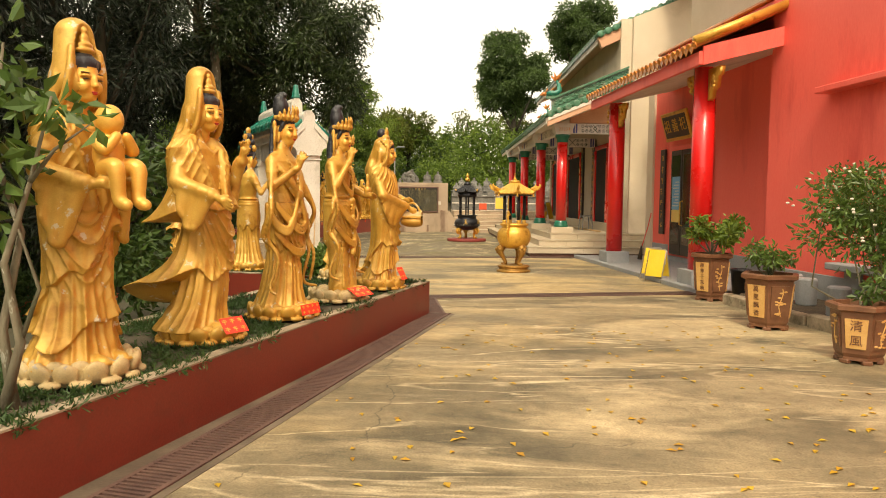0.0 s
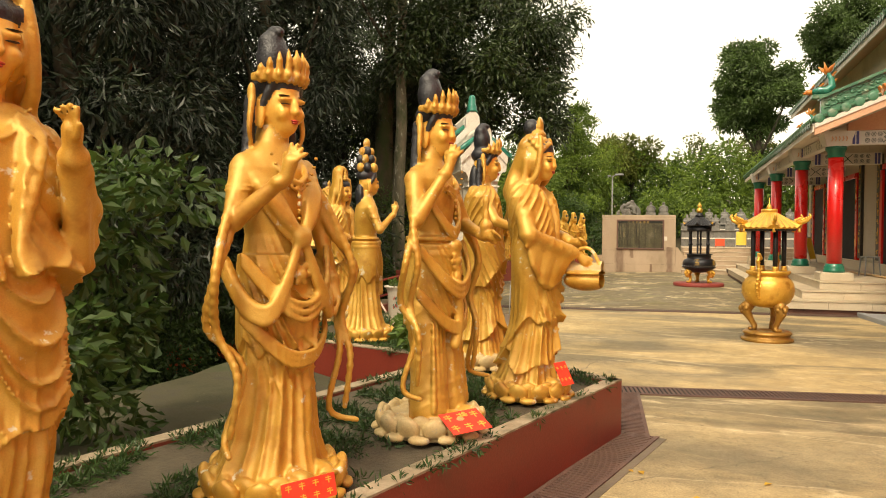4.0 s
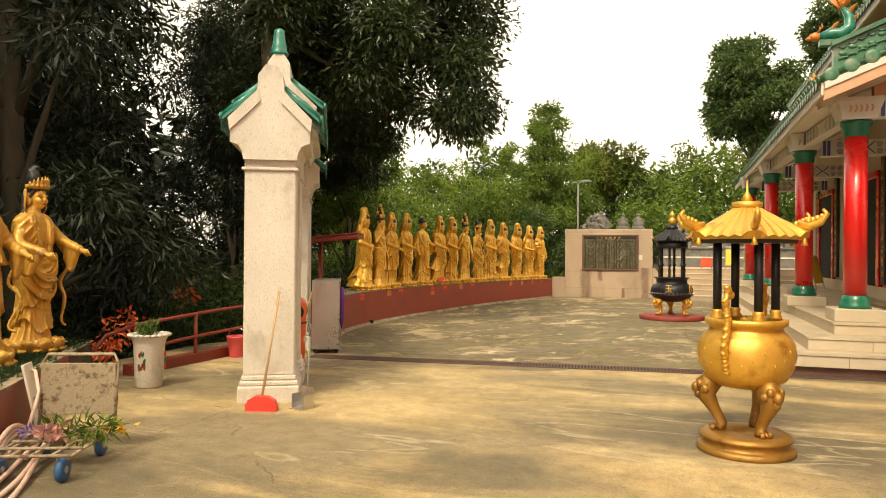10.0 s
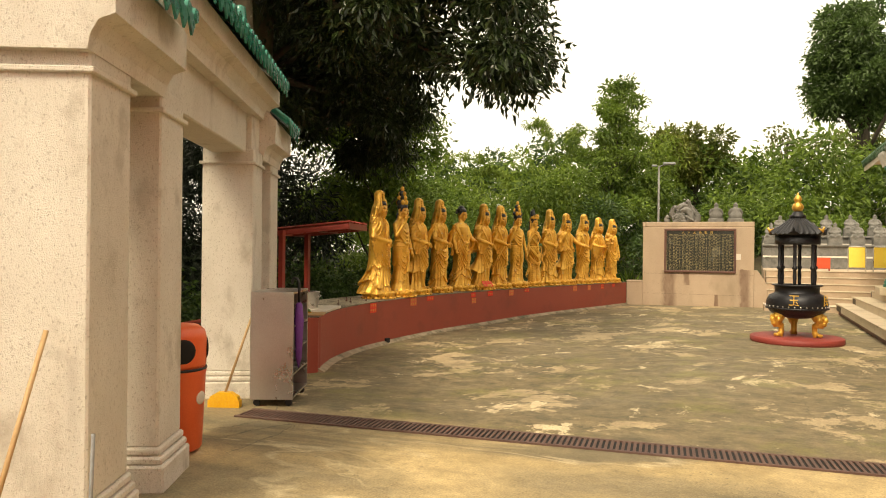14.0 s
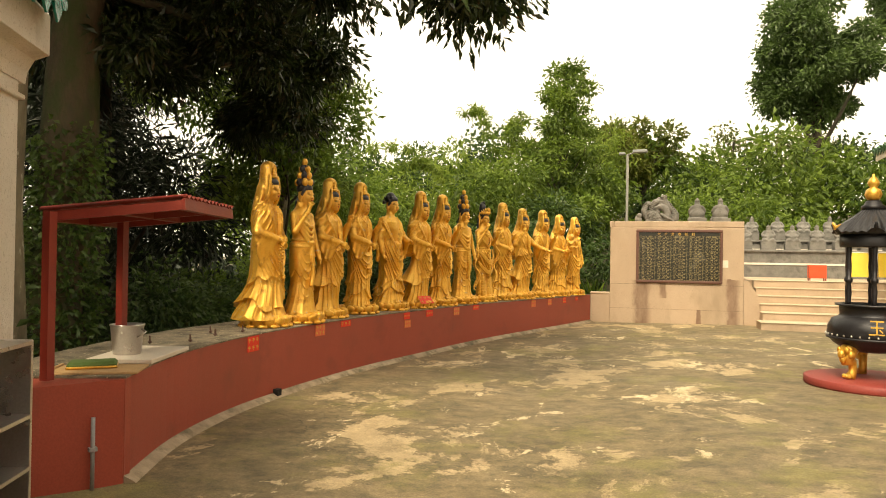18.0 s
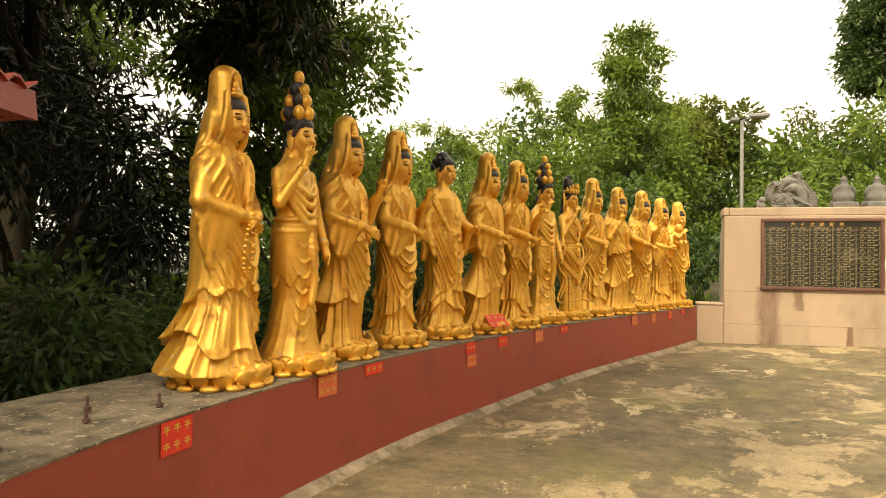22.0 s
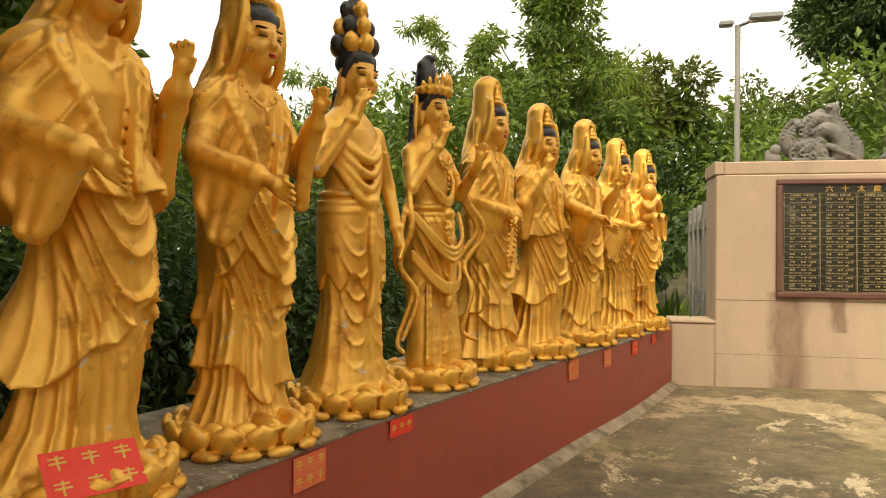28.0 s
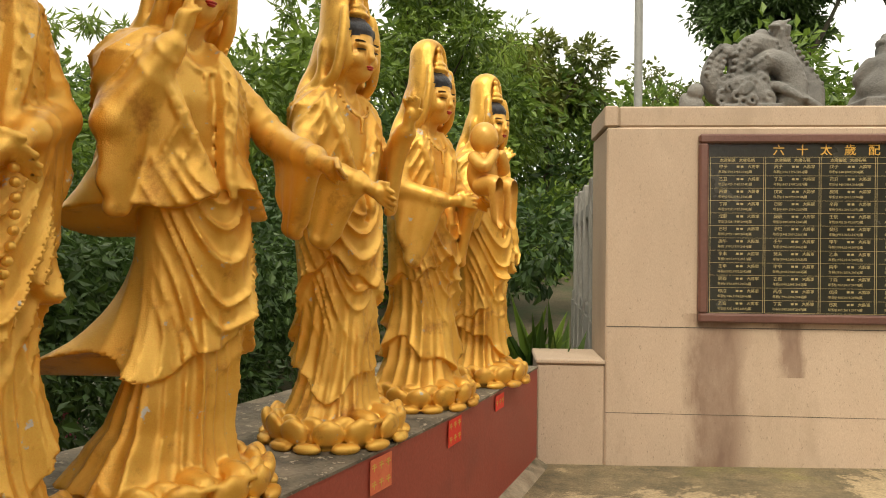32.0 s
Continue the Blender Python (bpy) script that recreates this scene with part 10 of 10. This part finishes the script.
# the straight pale trunk behind the gate, with a broad dark crown that hangs over the yard
over = clumps_in(26, (1.2, 2.2, 8.6), (3.4, 3.6, 2.6), 0.95, 5.6) + [(2.4 + 1.3 * rng.random(), 1.2 + 2.4 * rng.random(), 5.0 + 3.0 * rng.random(), 0.75) for _ in range(14)] + [(0.7 + 1.9 * rng.random(), 0.5 + 3.6 * rng.random(), 5.3 + 3.6 * rng.random(), 0.75) for _ in range(20)] + clumps_in(16, (-1.8, -1.0, 9.8), (2.6, 2.4, 2.4), 1.0)
ta = tree("tall broadleaf tree with a straight lichened trunk behind the gate", (-6.85, 21.35, -0.6), 13.5, 0.2, over, 70000, 0.16, M_BARK, M_LEAFD, (0.15, 0.1), 0.5, 0.36, 0.5, 0.2, 6, thick=0.3)
hang = [(-1.8 + 3.1 * rng.random(), 0.2 + 4.6 * rng.random(), 5.2 + 4.0 * rng.random(), 0.8) for _ in range(48)] + [(-0.2 + 1.9 * rng.random(), 0.7 + 3.8 * rng.random(), 4.3 + 1.5 * rng.random(), 0.55) for _ in range(30)]
tb = tree("thick ivy-clad tree behind the altar shed", (-8.1, 23.0, -0.8), 9.5, 0.44, hang, 60000, 0.14, M_BARKM, M_LEAFD, (0.3, 0.5), 0.6, 0.36, 0.6, 0.15, 9, thick=0.16)
v, f = leaf_cloud([(0.03 * z, 0.05 * z, z) for z in np.linspace(0.2, 3.4, 16)], [0.5 - 0.008 * k for k in range(16)], 7000, 0.075, 0.7, 0.5, shell=0.85)
ivy = new("ivy", from_arrays("ivy", v, f, [M_BUSH], smooth=False))
ivy.parent = tb
tagged(ivy, "ivy climbing the trunk")
wood("path_shrub", "leafy green shrub beside the lower path", [(-3.75 + 1.0 * rng.random(), 6.3 + 1.5 * rng.random(), 0.0 + 1.9 * rng.random(), 0.3) for _ in range(24)], 3600, 0.1, M_LEAFG, 0.5)
# dark conifers and undergrowth on the slope to the west
for i, (x, y, h) in enumerate([(-8.5, 12.5, 13), (-10.5, 17, 15), (-13, 9, 14), (-9.0, 6.5, 12), (-14, 22, 15), (-11.5, 27.0, 13), (-7.8, 16.8, 12), (-17, 15, 16), (-8.2, 1.5, 12), (-15, 31, 13), (-12, 2, 13), (-10.2, 10.0, 12)]):
    cl = [(rng.normal() * 0.25 + r * math.cos(a), rng.normal() * 0.25 + r * math.sin(a), z, 0.75 + 0.35 * rng.random()) for z in np.linspace(2.2, h, 15) for a in rng.random(3) * 6.28 for r in [max(0.25, (1.15 - z / h) * 2.6 * (0.4 + 0.6 * rng.random()))]]
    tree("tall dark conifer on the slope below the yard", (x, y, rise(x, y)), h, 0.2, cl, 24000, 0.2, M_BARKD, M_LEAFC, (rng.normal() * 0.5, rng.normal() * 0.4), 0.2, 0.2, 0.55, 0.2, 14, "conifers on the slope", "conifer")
wood("undergrowth", "dense dark shrubs on the slope behind the statues", [(x, y, rise(x, y) + h, r) for x, y, h, r in [(-7.4 - 3.5 * rng.random() ** 1.5 - (0.6 if yy < 19 else 0), yy, 0.5 + 1.6 * rng.random(), 0.7 + 0.5 * rng.random()) for yy in np.linspace(8, 37, 90)]], 80000, 0.105, M_LEAFG)
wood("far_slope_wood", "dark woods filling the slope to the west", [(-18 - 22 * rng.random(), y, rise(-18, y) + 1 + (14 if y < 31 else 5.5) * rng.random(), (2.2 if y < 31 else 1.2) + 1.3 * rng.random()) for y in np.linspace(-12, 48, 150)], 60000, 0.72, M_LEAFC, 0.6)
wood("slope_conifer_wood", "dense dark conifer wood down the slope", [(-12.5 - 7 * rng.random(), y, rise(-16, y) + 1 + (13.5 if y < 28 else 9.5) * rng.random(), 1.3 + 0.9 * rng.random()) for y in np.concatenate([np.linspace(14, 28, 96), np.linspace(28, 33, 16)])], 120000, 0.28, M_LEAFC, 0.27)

wood("wall_shrubs", "dark shrubs close behind the statue wall", [(x, y, rise(x, y) + h, r) for x, y, h, r in [(-7.3 + 2.3 * max(0.0, (yy - 27) / 10) - 1.2 * rng.random(), yy, 0.2 + 1.9 * rng.random(), 0.55 + 0.3 * rng.random()) for yy in np.linspace(24, 37.5, 64)]], 52000, 0.09, M_LEAFG)
wood("red_blossom", "red and orange blossom among the shrubs below the railing", [(-6.1, 16.55, 0.35, 0.22), (-6.3, 16.95, 0.5, 0.22), (-6.0, 16.3, 0.25, 0.18), (-6.4, 18.4, 0.8, 0.2)] + [(x, y, rise(x, y) + h, 0.3) for x, y, h in [(-8.6, 22.4, 0.9), (-8.4, 23.2, 1.2), (-9.0, 24.5, 1.0), (-7.9, 18.2, 0.8), (-8.2, 17.5, 1.2), (-8.8, 16.6, 0.9), (-7.2, 15.4, 0.3), (-8.4, 14.5, 1.0), (-8.0, 26.6, 0.8), (-8.3, 28.5, 1.0)]], 1300, 0.09, M_BLOOM)

wood("bright_slope_wood", "fresh yellow-green young trees beyond the dark conifers", [(-8.6 - 4.5 * rng.random(), y, 0.2 + (5.6 if y < 32.5 else 3.0) * rng.random(), 0.5 + 0.45 * rng.random()) for y in np.linspace(29, 38.5, 50)], 30000, 0.14, M_LEAFM)
wood("pink_blossom", "small pink blossoms among the dark shrubs", [(-6.9 + 0.7 * rng.random(), y, -0.5 + 0.7 * rng.random(), 0.16) for y in np.linspace(29.5, 34.5, 14)], 900, 0.05, M_PINK, 0.7)

# woods and bamboo to the north
wood("north_wood", "mixed green woods beyond the terrace", [(x, 46 + 10 * rng.random() + max(0, x) * 0.3, 2.2 + 3.6 * rng.random() ** 0.8, 0.9 + 0.8 * rng.random()) for x in np.linspace(-24, 30, 110)], 52000, 0.28, M_LEAFM)
wood("dark_north_wood", "deep green trees among the woods beyond the terrace", [(x + rng.normal(), 48 + 9 * rng.random(), 2.0 + 4.6 * rng.random() ** 0.8, 0.9 + 0.9 * rng.random()) for x in np.linspace(-22, 28, 60)], 34000, 0.26, M_LEAFG)
wood("near_thicket", "bright green thicket behind the statue row", [(x, 38.5 + 6 * rng.random() + (4 if x > -3 else 0), 0.8 + 3.4 * rng.random() * (1.0 if x < -3 else 0.7), 0.6 + 0.5 * rng.random()) for x in np.linspace(-15, 4, 60)], 32000, 0.19, M_LEAFM)
wood("dark_thicket", "deep green bushes behind the statue row", [(x, 37.6 + 5 * rng.random() + (4 if x > -3 else 0), 0.4 + 2.8 * rng.random() * (1.0 if x < -3 else 0.6), 0.6 + 0.4 * rng.random()) for x in np.linspace(-14, 3, 40)], 22000, 0.17, M_LEAFG)
tree("broad olive-green tree with a rounded crown", (-2.5, 50, 1.5), 5.0, 0.2, clumps_in(24, (0, 0, 4.7), (2.1, 1.8, 1.3), 0.65), 9000, 0.24, M_BARKD, M_LEAFO)
tree("tall dense round-headed tree on the hill", (5.1, 53, 2.0), 11.5, 0.3, clumps_in(60, (0, 0, 8.9), (2.3, 2.3, 3.2), 0.8), 30000, 0.24, M_BARKD, M_LEAFH, shell=0.5, limbs=14)
tree("second tall tree on the hill behind the temple", (10.8, 57, 2.5), 14.5, 0.3, clumps_in(44, (0, 0, 12.4), (2.6, 2.4, 2.6), 0.85), 20000, 0.26, M_BARKD, M_LEAFH, limbs=14)
tree("thin half-bare tree with sparse leaves", (1.8, 56, 2.4), 5.2, 0.12, clumps_in(18, (0, 0, 4.8), (1.5, 1.3, 1.2), 0.5), 900, 0.22, M_BARKD, M_LEAFO, limbs=18)
tree("light green tree beside the temple roof", (5.6, 61, 2.4), 6.0, 0.15, clumps_in(18, (0, 0, 5.0), (2.8, 1.8, 1.4), 0.6), 3500, 0.24, M_BARKD, M_LEAFO, limbs=14)


layers = [(r * math.cos(a), r * math.sin(a), z + 0.15 * rng.normal(), 0.34 + 0.22 * rng.random()) for z, r0, n in ((3.0, 1.5, 10), (3.9, 1.9, 12), (4.8, 1.7, 12), (5.6, 1.9, 12), (6.4, 1.4, 9), (7.1, 1.1, 7), (7.8, 0.6, 4)) for a, r in zip(rng.random(n) * 6.28, r0 * rng.random(n) ** 0.5)]
tree("tall airy tree with layered light green foliage", (-5.3, 43.0, 0.5), 8.0, 0.13, layers, 15000, 0.17, M_BARKD, M_LEAFM, (0.3, 0.2), 0.2, 0.4, 0.35, 0.2, 22, thick=0.25)
layers = [(r * math.cos(a), r * math.sin(a), z + 0.2 * rng.normal(), 0.45 + 0.3 * rng.random()) for z, r0, n in ((3.6, 1.6, 9), (4.7, 1.7, 9), (5.8, 1.4, 8), (6.8, 0.9, 5)) for a, r in zip(rng.random(n) * 6.28, r0 * rng.random(n) ** 0.5)]
tree("fresh green tree standing behind the statue wall", (-9.2, 30.0, -1.0), 7.2, 0.13, layers, 13000, 0.14, M_BARK, M_LEAFM, (0.3, 0.2), 0.3, 0.4, 0.45, 0.2, 16, thick=0.25)
for at, tips in (((-8.2, 41.5, 0.5), ((-3.6, -0.6, 5.6), (-2.6, 0.2, 5.0))), ((-7.2, 42.5, 0.5), ((-1.6, 0.3, 7.4), (0.4, -0.3, 6.6)))):
    t = thing("arching_bamboo", "long bamboo canes arching over with feathery tips", "bamboo", pose(*at), "arching bamboo")
    cs = []
    for dx, dy, h in tips:
        pts = [(dx * u**2.4, dy * u**2.4, h * (1.25 * u - 0.25 * u**3 - (0.12 * u**8))) for u in np.linspace(0, 1, 13)]
        part("cane", tube(empty_bm(), pts, [0.04 * (1 - 0.85 * i / 12) for i in range(13)], 5), M_LEAFB, t)
        cs += [(p[0] + 0.1 * rng.normal(), p[1] + 0.1 * rng.normal(), p[2] - 0.1 * rng.random()) for p in pts[7:] for _ in range(3)]
    v, f = leaf_cloud(cs, [0.24] * len(cs), 40 * len(cs), 0.22, 0.16, 0.6, shell=0.1)
    o = tagged(new("leaves", from_arrays("leaves", v, f, [M_LEAFB], smooth=False)), kind="stuff")
    o.parent = t


def bamboo(base, height, stems, spread):
    """A clump of arching canes with feathery leaves at their ends."""
    t = thing("bamboo_clump", "arching bamboo clump with feathery light green leaves", "bamboo", pose(*base), "bamboo")
    cs, rs = [], []
    for i in range(stems):
        a, reach, h = rng.random() * 6.28, spread * (0.3 + 0.7 * rng.random()), height * (0.65 + 0.4 * rng.random())
        pts = [(0.3 * math.cos(a) + reach * math.cos(a) * s**2.2, 0.3 * math.sin(a) + reach * math.sin(a) * s**2.2, h * (s - 0.18 * s**4)) for s in np.linspace(0, 1, 9)]
        part("cane", tube(empty_bm(), pts, [0.045 * (1 - 0.85 * s) for s in np.linspace(0, 1, 9)], 5), M_LEAFB, t)
        for p, s in zip(pts[3:], np.linspace(0, 1, 9)[3:]):
            for _ in range(3):
                cs.append((p[0] + rng.normal() * 0.35, p[1] + rng.normal() * 0.35, p[2] + rng.normal() * 0.25))
                rs.append(0.3 + 0.25 * rng.random())
    v, f = leaf_cloud(cs, rs, 260 * stems, 0.27, 0.16, 0.6, shell=0.1)
    o = tagged(new("leaves", from_arrays("leaves", v, f, [M_LEAFB], smooth=False)), kind="stuff")
    o.parent = t


for b in [((-8.5, 45, 0.5), 5.6, 12, 2.2), ((-6.2, 49, 1.5), 7.4, 12, 1.9), ((-10.5, 41.5, -0.4), 4.8, 12, 2.2), ((-4.4, 47.5, 1.2), 6.4, 10, 1.5), ((-12.5, 46, 0), 5.6, 12, 2.4)]:
    bamboo(*b)

# a leafy twig of the tree overhead, hanging into the view
tw = thing("hanging_twig", "thin twig with a few green leaves overhead", "branch", pose(0.6, 8.0, 4.6))
part("twig", tube(empty_bm(), [(-0.6, 0.5, 0.5), (-0.1, 0.2, 0.2), (0.3, 0.0, -0.05), (0.75, -0.1, -0.12)], [0.02, 0.014, 0.009, 0.004], 6), M_BARKD, tw, "", True)
v, f = leaf_cloud([(0.1, 0.1, 0.05), (0.4, 0, -0.06), (0.7, -0.1, -0.12), (-0.2, 0.25, 0.2)], [0.2] * 4, 90, 0.11, 0.4, 0.5, shell=0.2)
o = new("leaf_spray", from_arrays("leaf_spray", v, f, [M_LEAFM], smooth=False))
o.parent = tw
